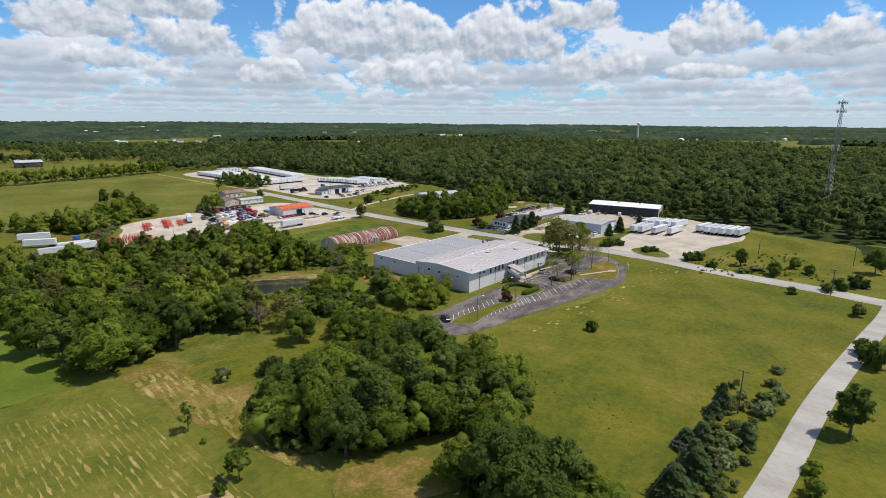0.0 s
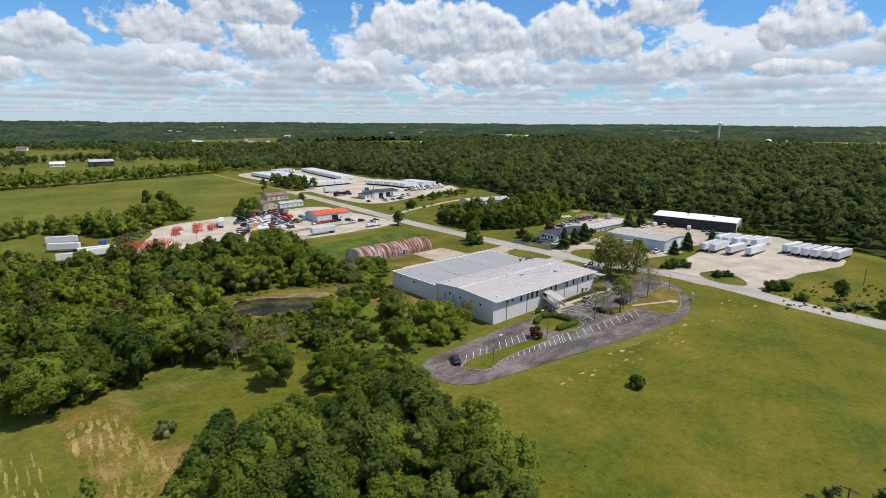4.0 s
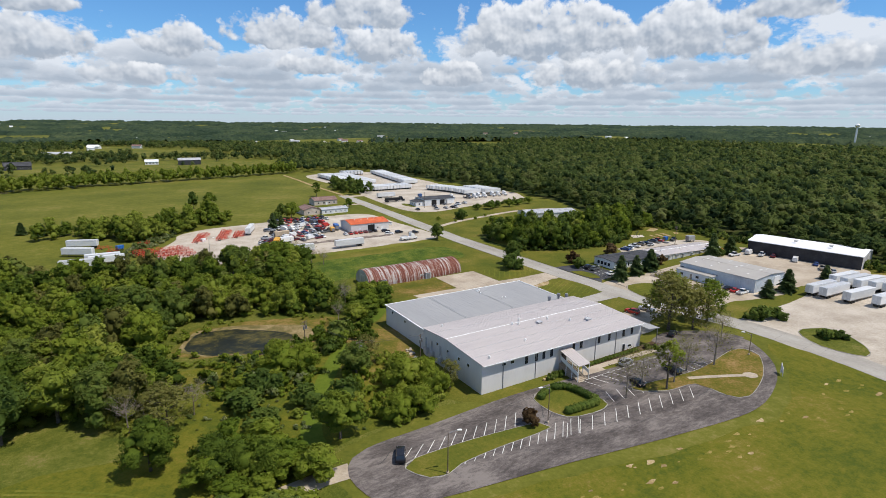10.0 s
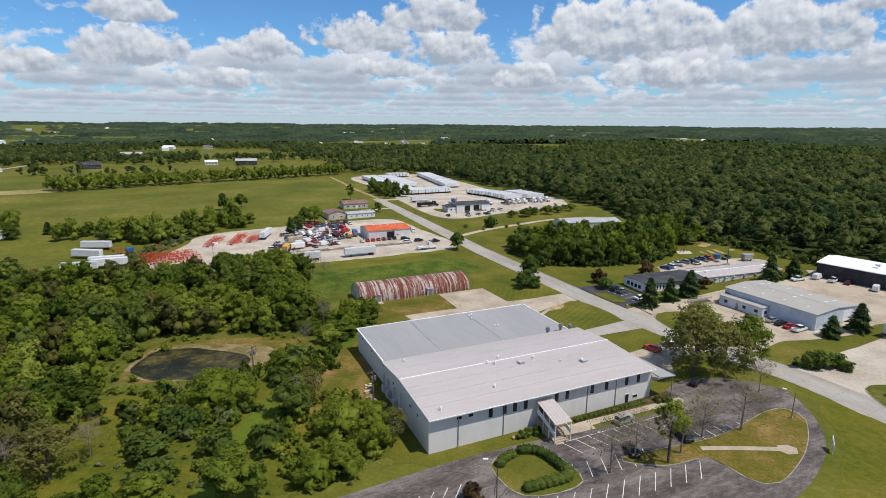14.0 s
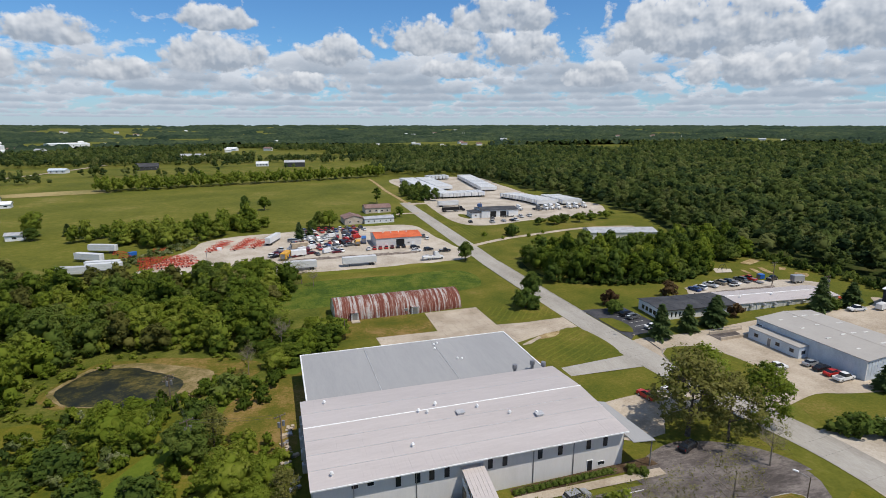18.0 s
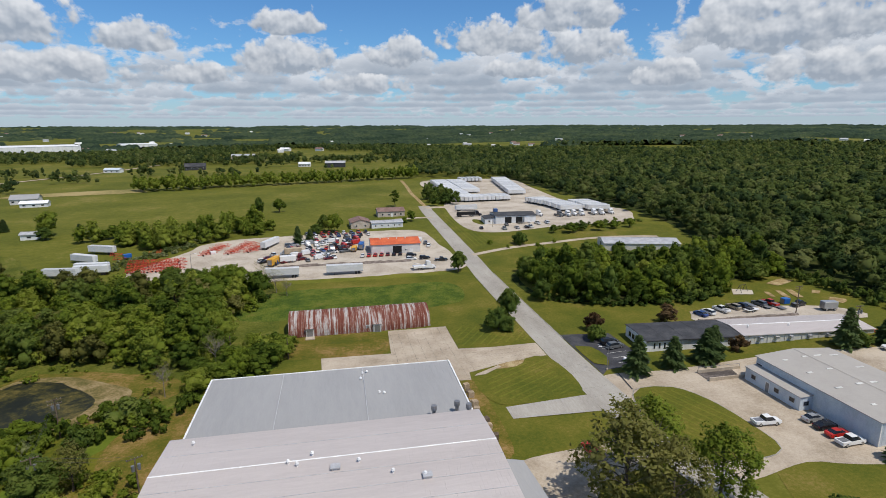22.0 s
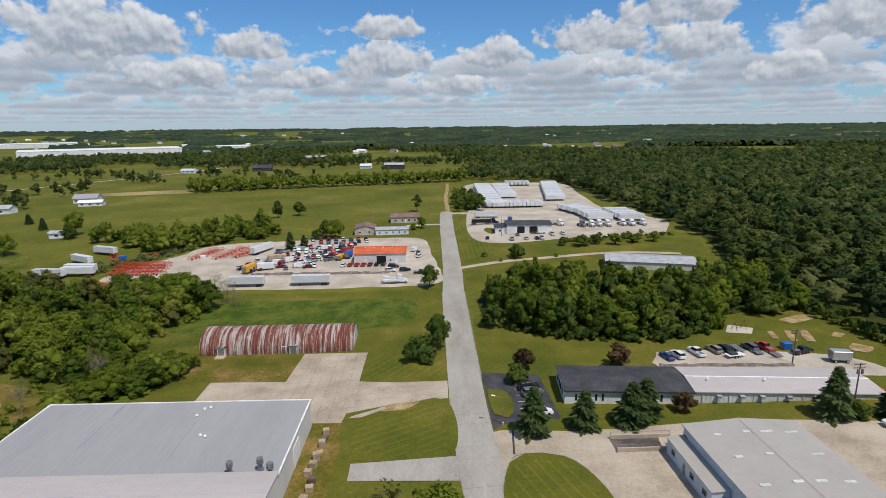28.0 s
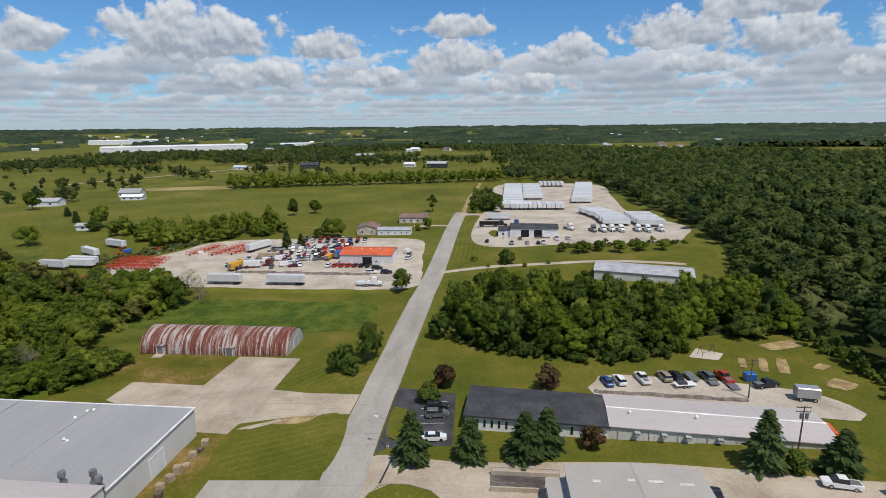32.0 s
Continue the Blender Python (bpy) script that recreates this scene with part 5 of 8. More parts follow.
def far_building(name, label, cat, x, y, rz, w, d, h, rise, wallm, roofm, n=0):
    own = gable(name, label, cat, x, y, rz, w, d, h, rise, wallm, roofm, axis="x", over=0.5)
    for i in range(n):
        window(own, w * (i + 0.5) / n, 0, h * 0.35, min(2.0, w / n * 0.5), h * 0.35)
    return own


far_building("barn", "long dark barn with a pale roof in the fields", "barn", -53, 758, -4, 27, 14, 6.5, 2.5, STEEL_DARK, GALV)
far_building("farmhouse", "white farmhouse in the distant fields", "house", -90, 790, -6, 16, 10, 4, 2.5, WALL_WHITE, WALL_WHITE, 4)
far_building("barn", "grey barn among far trees", "barn", -215, 1010, 0, 40, 16, 7, 3, WALL_TAN, GALV)
far_building("house", "dark roofed house on the far lane", "house", -236, 770, 8, 26, 14, 5, 4, STEEL_DARK, ROOF_DARK, 4)
far_building("house", "small white house by the far lane", "house", -330, 760, -10, 20, 10, 4, 2, WALL_WHITE, WALL_BLUE, 3)
far_building("farm_shed", "white farm shed with a pale metal roof", "shed", -268, 430, 8, 17, 8, 3, 1.5, WALL_WHITE, ROOF_WHITE, 3)
far_building("house", "grey roofed farmhouse behind a pale shed", "house", -284, 450, 8, 18, 11, 4, 3, WALL_STEEL, ROOF_FLAT, 4)
far_building("farm_shed", "pale farm shed at the field edge", "shed", -318, 395, 5, 22, 10, 4, 2, WALL_WHITE, GALV, 2)
far_building("farm_shed", "small pale shed beside dark cedars", "shed", -208, 304, 5, 8, 5, 3, 1, WALL_WHITE, GALV, 1)
far_building("factory_far", "huge white factory in the distance", "factory", -958, 1338, 32, 360, 150, 13, 2, WALL_WHITE, ROOF_WHITE, 0)
far_building("factory_far", "long white factory in the distance", "factory", -1440, 1930, 33, 230, 120, 14, 2, WALL_WHITE, ROOF_WHITE, 0)
far_building("warehouse_far", "white warehouse beyond the far woods", "warehouse", -590, 1620, 30, 90, 60, 12, 2, WALL_WHITE, ROOF_WHITE, 6)


# ---- vegetation ----
def cube_ball(n, rng, rough=0.18):
    """A rounded lump of quads."""
    v, f = [], []
    for ax in range(3):
        for sg in (-1, 1):
            base = len(v)
            for i in range(n + 1):
                for j in range(n + 1):
                    p = [0, 0, 0]
                    p[ax], p[(ax + 1) % 3], p[(ax + 2) % 3] = sg, 2 * i / n - 1, 2 * j / n - 1
                    q = np.array(p) / np.linalg.norm(p)
                    v.append(q)
            for i in range(n):
                for j in range(n):
                    a = base + i * (n + 1) + j
                    k = (a, a + 1, a + n + 2, a + n + 1)
                    f.append(k[::-1] if sg > 0 else k)
    v = np.array(v)
    ph = np.array([rng.uniform(0, 6) for _ in range(3)])
    bump = 1 + rough * (np.sin(v[:, 0] * 4 + ph[0]) * np.cos(v[:, 1] * 5 + ph[1]) + 0.6 * np.sin(v[:, 2] * 6 + ph[2]))
    return v * bump[:, None], np.array(f)


def tris(F):
    return np.concatenate([F[:, [0, 1, 2]], F[:, [0, 2, 3]]])


def unit(a):
    return a / np.maximum(np.linalg.norm(a, axis=1), 1e-6)[:, None]


def crown(seed, h, r, base, leaves, size, lobes=9, core=2, flat=1.05, shape="round", jitter=0.65, puffs=9, open_=0.0):
    """Vertices, triangles and normals of a leafy crown: lumps inside a coat of leaf sprays that gather in puffs."""
    rng = random.Random(seed)
    nr = np.random.RandomState(seed)
    V, F, N, off = [], [], [], 0
    H = h - base
    cs = []
    for k in range(lobes):
        t = (k + 0.5) / lobes
        z = base + H * (0.16 + 0.7 * t)
        env = math.sin(math.pi * min(0.96, 0.24 + 0.7 * t)) if shape == "round" else 1 - 0.75 * t
        a = k * 2.4 + rng.uniform(-0.6, 0.6)
        d = r * 0.66 * env * rng.uniform(0.5, 1.1)
        lr = r * rng.uniform(0.3, 0.52) * (0.7 + 0.4 * env)
        cs.append((d * math.cos(a), d * math.sin(a), z, lr))
    cs.append((0, 0, base + H * 0.55, r * 0.6))
    if core:
        for x, y, z, lr in cs:
            v, f = cube_ball(core, rng)
            V.append(v * np.array([lr * 0.74, lr * 0.74, lr * 0.74 * flat]) + np.array([x, y, z]))
            F.append(tris(f) + off)
            N.append(unit(v + np.array([0, 0, 0.3])))
            off += len(v)
    C = np.array(cs)
    mid = np.array([0, 0, base + H * 0.4])
    # puffs on the lobes
    m = len(C) * puffs
    pk = np.repeat(np.arange(len(C)), puffs)
    dl = nr.normal(size=(m, 3)) + unit(C[pk, :3] - mid) * 0.9
    dl[:, 2] += 0.3
    dl = unit(dl)
    pc = C[pk, :3] + dl * (C[pk, 3] * nr.uniform(0.68, 0.98, m))[:, None] * np.array([1, 1, flat])
    pr = C[pk, 3] * nr.uniform(0.24, 0.46, m)
    pick = nr.choice(m, leaves, p=pr ** 2 / (pr ** 2).sum())
    d = unit(nr.normal(size=(leaves, 3)) + dl[pick] * 0.75)
    p = pc[pick] + d * (pr[pick] * nr.uniform(0.5 - open_, 1.25 + open_, leaves))[:, None]
    nrm = unit(d * 0.4 + dl[pick] * 0.4 + unit(p - mid) * 0.2 + nr.normal(size=(leaves, 3)) * 0.2 + np.array([0, 0, 0.45]))
    face = unit(nrm + nr.normal(size=(leaves, 3)) * jitter)
    u = unit(np.cross(face, nr.normal(size=(leaves, 3))))
    q = np.cross(face, u)
    s1 = (size * nr.uniform(0.5, 1.3, leaves))[:, None]
    s2 = s1 * nr.uniform(0.6, 1.0, leaves)[:, None]
    lv = np.stack([p - u * s1 - q * s2 * 0.6, p + u * s1 - q * s2 * 0.5, p + q * s2 * 1.1 + u * s1 * nr.uniform(-0.4, 0.4, leaves)[:, None]], axis=1).reshape(-1, 3)
    V.append(lv)
    F.append(np.arange(leaves * 3).reshape(-1, 3) + off)
    N.append(np.repeat(nrm, 3, axis=0))
    return np.concatenate(V), np.concatenate(F), np.concatenate(N)


def quads_mesh(name, V, F, material, N=None, tint=None):
    me = bpy.data.meshes.new(name)
    me.vertices.add(len(V))
    me.vertices.foreach_set("co", V.astype(np.float32).ravel())
    me.loops.add(F.size)
    me.loops.foreach_set("vertex_index", F.astype(np.int32).ravel())
    me.polygons.add(len(F))
    me.polygons.foreach_set("loop_start", np.arange(0, F.size, F.shape[1], dtype=np.int32))
    me.update(calc_edges=True)
    if N is not None:
        at = me.attributes.new("custom_normal", "FLOAT_VECTOR", "POINT")
        at.data.foreach_set("vector", N.astype(np.float32).ravel())
    if tint is not None:
        at = me.attributes.new("tint", "FLOAT", "POINT")
        at.data.foreach_set("value", tint.astype(np.float32))
    me.materials.append(material)
    return me


def limbs(seed, h, r, base, thick, n=7, twigs=0):
    rng = random.Random(seed)
    g = Geo()
    lean = (rng.uniform(-0.3, 0.3), rng.uniform(-0.3, 0.3))
    top = (lean[0], lean[1], h * 0.72)
    mid = (lean[0] * 0.5, lean[1] * 0.5, base)
    g.tube((0, 0, -0.3), mid, thick * 1.25, thick * 0.8, 7).tube(mid, top, thick * 0.8, thick * 0.25, 6)
    for k in range(n):
        t = rng.uniform(0.05, 0.85)
        a = k * 2.4 + rng.uniform(-0.4, 0.4)
        s = Vector(mid).lerp(Vector(top), t)
        L = r * rng.uniform(0.6, 0.95) * (1 - 0.4 * t)
        e = s + Vector((math.cos(a) * L, math.sin(a) * L, L * rng.uniform(0.45, 0.9)))
        g.tube(s, e, thick * 0.38 * (1 - 0.5 * t), thick * 0.1, 5)
        for j in range(twigs):
            ss = s.lerp(e, rng.uniform(0.3, 1.0))
            ee = ss + Vector((rng.uniform(-1, 1), rng.uniform(-1, 1), rng.uniform(0.1, 1.1))) * (r * 0.42)
            g.tube(ss, ee, thick * 0.09, thick * 0.03, 4)
    return g


KINDS = {}


def make_kind(key, name, label, cat, seed, h, r, base, leaves, size, material, thick=0.22, lobes=9, core=3, shape="round", nlimb=7, twigs=0, flat=1.05, bark=None):
    own = new(name)
    own.empty_display_size = 0.5
    tagged(own, label, cat)
    part("trunk", limbs(seed, h, r, base + 0.2, thick, nlimb, twigs), bark or BARK, own)
    V, F, N = crown(seed + 1, h, r, base, leaves, size, lobes, core, flat, shape, open_=0.0 if core else 0.25)
    part("crown", quads_mesh("crown", V, F, material, N), None, own)
    KINDS[key] = [own, False]


def make_conifer(key, label, seed, h, r):
    own = new("conifer")
    tagged(own, label, "conifer")
    part("trunk", Geo().tube((0, 0, -0.3), (0, 0, h * 0.95), 0.2, 0.03, 6), BARK, own)
    nr = np.random.RandomState(seed)
    n = 1500
    t = nr.uniform(0.02, 1.0, n) ** 0.8
    tier = np.floor(t * 13) / 13
    a = nr.uniform(0, 2 * math.pi, n)
    rad = r * (1 - tier) ** 0.62 * nr.uniform(0.35, 1.05, n) * (0.8 + 0.2 * np.sin(a * 3 + tier * 20)) + 0.08
    z = 0.4 + t * (h - 0.4) - rad * 0.22
    p = np.stack([rad * np.cos(a), rad * np.sin(a), z], 1)
    out = np.stack([np.cos(a), np.sin(a), -0.35 + nr.uniform(-0.2, 0.25, n)], 1)
    side = np.stack([-np.sin(a), np.cos(a), nr.uniform(-0.4, 0.4, n)], 1)
    s = (0.28 + 0.5 * (1 - t))[:, None] * nr.uniform(0.7, 1.3, n)[:, None]
    V = np.stack([p - out * s, p - side * s * 0.55, p + out * s, p + side * s * 0.55], 1).reshape(-1, 3)
    F = np.arange(n * 4).reshape(-1, 4)
    core, cf = cube_ball(3, random.Random(seed), 0.1)
    core = core * np.array([r * 0.5, r * 0.5, h * 0.36]) + np.array([0, 0, h * 0.42])
    core[:, :2] *= np.clip(1.35 - core[:, 2:3] / h * 1.2, 0.2, 1.5)
    V2 = np.concatenate([core, V])
    F2 = np.concatenate([cf, F + len(core)])
    part("crown", quads_mesh("crown", V2, F2, NEEDLE), None, own)
    KINDS[key] = [own, False]


make_kind("oak", "tree", "tall broadleaf tree with a full green crown", "tree", 11, 12, 4.6, 2.6, 5800, 0.225, LEAF, 0.28, 12, core=2)
make_kind("oak_b", "tree", "broadleaf tree with a broad uneven crown", "tree", 23, 10.5, 4.9, 1.8, 5800, 0.225, LEAF, 0.26, 12, core=2)
make_kind("dark", "tree", "dense dark green broadleaf tree", "tree", 37, 12, 4.5, 2.0, 5800, 0.225, LEAF_DARK, 0.28, 12, core=2)
make_kind("dark_b", "tree", "tall dark green tree with a narrow crown", "tree", 41, 13, 3.7, 2.2, 5000, 0.225, LEAF_DARK, 0.26, 12, core=2)
make_kind("bright", "tree", "leafy bright green young tree", "tree", 59, 9, 4.7, 0.4, 5000, 0.22, LEAF_BRIGHT, 0.2, 11, core=2)
make_kind("young", "young_tree", "young slender tree with an open crown", "tree", 53, 7, 1.7, 1.4, 800, 0.26, LEAF, 0.1, 7, core=0)
make_kind("bush", "bush", "rounded leafy green bush", "bush", 61, 3.2, 2.0, 0.1, 900, 0.26, LEAF, 0.08, 7)
make_kind("bush_dark", "bush", "dark green spreading shrub", "bush", 67, 3.4, 2.2, 0.1, 900, 0.26, LEAF_DARK, 0.08, 7)
make_kind("pale", "bush", "pale grey-green flowering shrub", "bush", 71, 3.2, 2.1, 0.1, 900, 0.24, LEAF_PALE, 0.07, 8, core=2)
make_kind("red", "purple_shrub", "dark purple-red ornamental shrub", "shrub", 79, 4.0, 1.9, 0.3, 520, 0.3, LEAF_RED, 0.08, 7)
make_kind("bare", "budding_tree", "thinly leafed tree with bare grey branches", "tree", 83, 12, 4.4, 3.0, 900, 0.13, LEAF_BARE, 0.17, 11, core=0, nlimb=18, twigs=14, bark=TWIG)
make_kind("brown", "tree", "tall tree with thin brownish green leaves", "tree", 89, 14, 5.2, 2.4, 3200, 0.27, LEAF_BARE, 0.3, 13, core=0, nlimb=12, twigs=5)
make_kind("airy", "tree", "tall tree with an open light green crown", "tree", 103, 12.5, 4.7, 2.6, 4200, 0.27, LEAF, 0.28, 13, core=0, nlimb=12, twigs=4)
make_kind("tuft", "budding_tree", "slim tree with a high yellow-green crown", "tree", 97, 12, 2.9, 6.0, 1500, 0.24, LEAF_BRIGHT, 0.2, 8, core=0, nlimb=10, twigs=3)
make_conifer("spruce", "dark green spruce with drooping tiers", 3, 9, 3.2)
make_conifer("cedar", "dark narrow evergreen cedar", 5, 6, 1.7)


def plant(key, x, y, s=1.0, wide=None, group=""):
    own, used = KINDS[key][:2]
    a = (x * 12.9898 + y * 78.233) % 360
    wd = s if wide is None else wide
    m = pose(x, y, gz(x, y), 0, 0, a) @ Matrix.Diagonal((wd, wd, s, 1))
    if not used:
        own.matrix_basis = m
        KINDS[key][1] = True
        ob = own
    else:
        ob = copy_thing(own, m)
        ob.matrix_basis = m
    return ob


for key, x, y, s, w in (
    # along the car park and the factory
    ("brown", -6.5, 54, 1.25, 1.5), ("airy", 1.5, 59.5, 1.2, 1.35), ("airy", 9, 51.5, 1.05, 1.12), ("brown", -0.5, 50, 1.0, 1.0),
    ("bare", -50.9, 32.8, 1.0, 1.0), ("tuft", -39.6, 30.6, 1.0, 1.1), ("bare", -35.2, 31.8, 1.0, 1.05), ("bare", -18, 32.4, 1.1, 1.25), ("bare", 0.3, 41.5, 0.8, 0.85), ("bare", -44, 34.2, 0.9, 0.95), ("bare", -27, 34, 0.85, 1.0),
    ("red", -76.5, 35.6, 0.95, 0.95),
    # spruces by the workshop
    ("spruce", 20.3, 94.6, 1.12, 1.1), ("spruce", 30.5, 95.6, 0.9, 1.0), ("spruce", 40.1, 96.2, 1.0, 1.2), ("spruce", 44.2, 99.2, 0.92, 1.1), ("red", 52.3, 100.0, 1.1, 1.1),
    ("spruce", 79.1, 94.0, 1.2, 1.15), ("spruce", 90.4, 92.6, 0.9, 1.15), ("bush_dark", 83.5, 93.5, 1.0, 1.1), ("red", 23.5, 123.2, 1.35, 1.3), ("bush_dark", 20.8, 116.8, 1.15, 1.3), ("red", 46.9, 122.9, 1.45, 1.5),
    ("spruce", 56.6, 51.6, 0.95, 1.1), ("spruce", 45.7, 52.6, 0.72, 0.9), ("cedar", 82.5, 50.5, 0.95, 1.1), ("bush_dark", 23.5, 42.6, 1.15, 1.4), ("bush_dark", 27.0, 40.0, 1.0, 1.3), ("bush_dark", 20.5, 44.0, 0.9, 1.1),
    ("bush_dark", 22.5, 24.5, 0.8, 1.0), ("bush_dark", 25.5, 22.0, 0.7, 0.9), ("bush_dark", 20.1, 4.6, 1.0, 1.3), ("bush_dark", 23.2, 2.0, 1.0, 1.4),
    # along the main road
    ("dark", 3.0, 138.6, 0.86, 0.86), ("bush_dark", -1.8, 132.8, 1.8, 1.9), ("dark", 1.6, 198.6, 0.72, 0.85), ("young", 38, 199.5, 1.2, 1.9),
    ("bush_dark", 40.5, 233.6, 1.7, 1.7), ("bush", 26.8, 238.2, 0.7, 0.8), ("bush", 33, 228.6, 0.5, 0.5), ("bush", 48, 229.2, 0.5, 0.6), ("bush", 58, 232.5, 0.6, 0.5),
    ("oak_b", 74.4, 249, 0.52, 0.75), ("oak", 90, 248, 0.46, 0.7), ("dark", 82, 251, 0.4, 0.6), ("oak_b", 100, 251, 0.4, 0.6), ("dark", 66, 252, 0.36, 0.55), ("oak", 110, 252, 0.42, 0.62), ("bush_dark", 77, 207.4, 0.8, 0.8),
    ("young", -4.3, 366, 1.75, 2.2), ("oak", -1.5, 309, 0.55, 0.6), ("bush", -6, 304.6, 1.1, 1.0), ("oak_b", -47.5, 289, 0.98, 0.9), ("dark", -53, 291, 0.8, 0.8), ("spruce", -65.7, 264, 1.05, 1.0), ("spruce", -60, 268, 0.75, 0.8), ("bush_dark", -57, 289, 1.4, 1.5),
    # far pasture trees
    ("dark", -94, 352, 0.95, 0.8), ("oak", -82, 360, 0.78, 0.9), ("oak", -300, 378, 1.15, 1.2), ("oak", -198, 312, 1.15, 1.2), ("cedar", -182, 310, 1.1, 1.4), ("cedar", -173, 302, 1.1, 1.6), ("dark", -196, 303, 0.55, 1.0), ("oak_b", -206, 268, 1.0, 1.1), ("cedar", -228, 330, 1.2, 1.4), ("cedar", -250, 350, 1.1, 1.4),
    # meadow, lane and hay field
    ("bush", -82.8, 1.9, 0.95, 1.05), ("dark_b", -102.0, -61.4, 0.86, 1.05), ("bush_dark", -60.5, -63.2, 1.9, 1.5), ("bush_dark", -52, -60.5, 1.2, 1.3), ("cedar", -107.1, -39.4, 1.05, 1.1), ("cedar", -111, -39, 0.6, 0.9), ("cedar", -124.3, -40.1, 0.85, 1.3), ("cedar", -126.8, -38, 0.7, 1.2), ("cedar", -135.3, -42.2, 1.0, 1.6), ("cedar", -142.8, -40.8, 1.05, 1.7), ("cedar", -118.3, -46.4, 0.8, 1.0), ("cedar", -130.5, -40.6, 0.8, 1.2), ("pale", -94.6, -48, 0.85, 1.15), ("pale", -98.4, -46.4, 0.8, 1.1), ("pale", -103.8, -46.8, 0.9, 1.15), ("pale", -120.8, -43.4, 0.8, 1.2), ("pale", -114.8, -45.6, 0.75, 1.1), ("pale", -127.9, -44.6, 0.9, 1.2), ("pale", -79.1, -45.3, 0.55, 0.8), ("pale", -88, -46, 0.6, 0.9), ("bush", -128, -58.5, 1.0, 1.2), ("bush", -120, -57.5, 0.7, 1.0),
    ("young", -185, 39, 0.98, 1.0), ("young", -186.2, 17.5, 0.95, 1.2), ("bush", -190.5, 16.5, 0.6, 0.6), ("pale", -169.2, 54.6, 1.0, 0.95), ("pale", -160.5, 51, 0.85, 1.0), ("bush_dark", -160, 48, 1.3, 1.2), ("bush", -184.8, 33, 0.35, 0.35),
    # roadside bushes south of the gravel lot
    ("dark", 23.5, -15, 0.62, 0.6), ("bush_dark", 17.1, -28.5, 1.5, 1.4), ("bush_dark", 31.7, -33, 1.3, 1.1), ("bush_dark", 26.4, -39.2, 1.05, 1.1), ("dark", 42.4, -59, 0.85, 0.95), ("bush", -3.5, -37.5, 0.8, 1.1), ("bush_dark", 7, -47, 0.9, 1.1), ("bush_dark", 12, -50, 1.2, 1.3), ("bush_dark", -16.7, -57.2, 1.15, 1.0), ("bush_dark", 18, -55, 1.3, 1.5), ("pale", 14, -18, 0.6, 1.3), ("pale", 20, -22, 0.6, 1.4), ("bush_dark", 15, -6, 0.8, 1.0),
    # scrub west of the factory
    ("bush_dark", -123.4, 62, 1.35, 1.9), ("oak", -84, 189, 0.95, 0.95), ("oak_b", -91, 186, 0.95, 0.95), ("dark", -98, 189, 0.9, 0.9), ("bare", -76, 192, 0.9, 1.1), ("bare", -70, 188, 0.75, 0.9), ("bare", -66, 184, 0.6, 0.7),
    ("oak", -111.2, 51.8, 0.85, 1.05), ("bright", -98.5, 51.6, 0.68, 0.72), ("bright", -93.2, 52.2, 0.72, 0.78), ("bright", -90.6, 64, 0.88, 1.0), ("bright", -85, 63.6, 0.72, 0.8), ("bright", -86, 56.5, 0.66, 0.72), ("brown", -81.6, 58, 0.5, 0.5),
    ("dark", -97.5, 75.5, 0.72, 0.95), ("brown", -93.5, 78, 0.62, 0.66), ("bright", -112.5, 86, 0.95, 1.15), ("bright", -107.6, 84.5, 0.8, 0.9), ("bush_dark", -112.4, 68, 1.3, 1.7), ("bush_dark", -125, 72.5, 1.4, 1.9), ("bush", -116, 64, 0.6, 0.7), ("bush_dark", -104, 66, 1.3, 1.8), ("bush_dark", -119, 79, 1.5, 1.8),
    ("brown", -139.5, 72, 0.74, 1.05), ("bare", -146, 76, 0.8, 0.9), ("bare", -134, 76.5, 0.75, 0.9), ("oak", -143.5, 60, 0.82, 0.98), ("oak_b", -133.5, 52, 0.74, 0.95), ("oak_b", -126.5, 48.5, 0.7, 0.85), ("bush", -128.6, 48, 1.5, 1.4),
    ("bush_dark", -92, 100.5, 1.4, 1.9), ("bush", -97, 103, 1.1, 1.3), ("bright", -81.6, 112.5, 0.58, 0.85), ("bright", -74, 120, 0.8, 0.85), ("bare", -79.7, 126, 0.95, 0.75), ("bare", -88, 111, 0.8, 0.6), ("oak", -90.5, 150, 1.05, 1.3), ("oak_b", -83, 146, 0.9, 1.1), ("dark_b", -130, 177, 1.05, 0.9), ("bright", -70, 130, 0.8, 0.9), ("bush_dark", -98, 92.5, 1.0, 1.4),
):
    plant(key, x, y, s, w)


def scatter(poly, gap, seed, keep=1.0):
    rng = random.Random(seed)
    xs, ys = [p[0] for p in poly], [p[1] for p in poly]
    out = []
    y, row = min(ys), 0
    while y < max(ys):
        x = min(xs) + (row % 2) * gap / 2
        while x < max(xs):
            px, py = x + rng.uniform(-0.36, 0.36) * gap, y + rng.uniform(-0.36, 0.36) * gap
            if inside(poly, px, py) and rng.random() < keep:
                out.append((px, py, rng))
            x += gap
        y += gap * 0.87
        row += 1
    return out


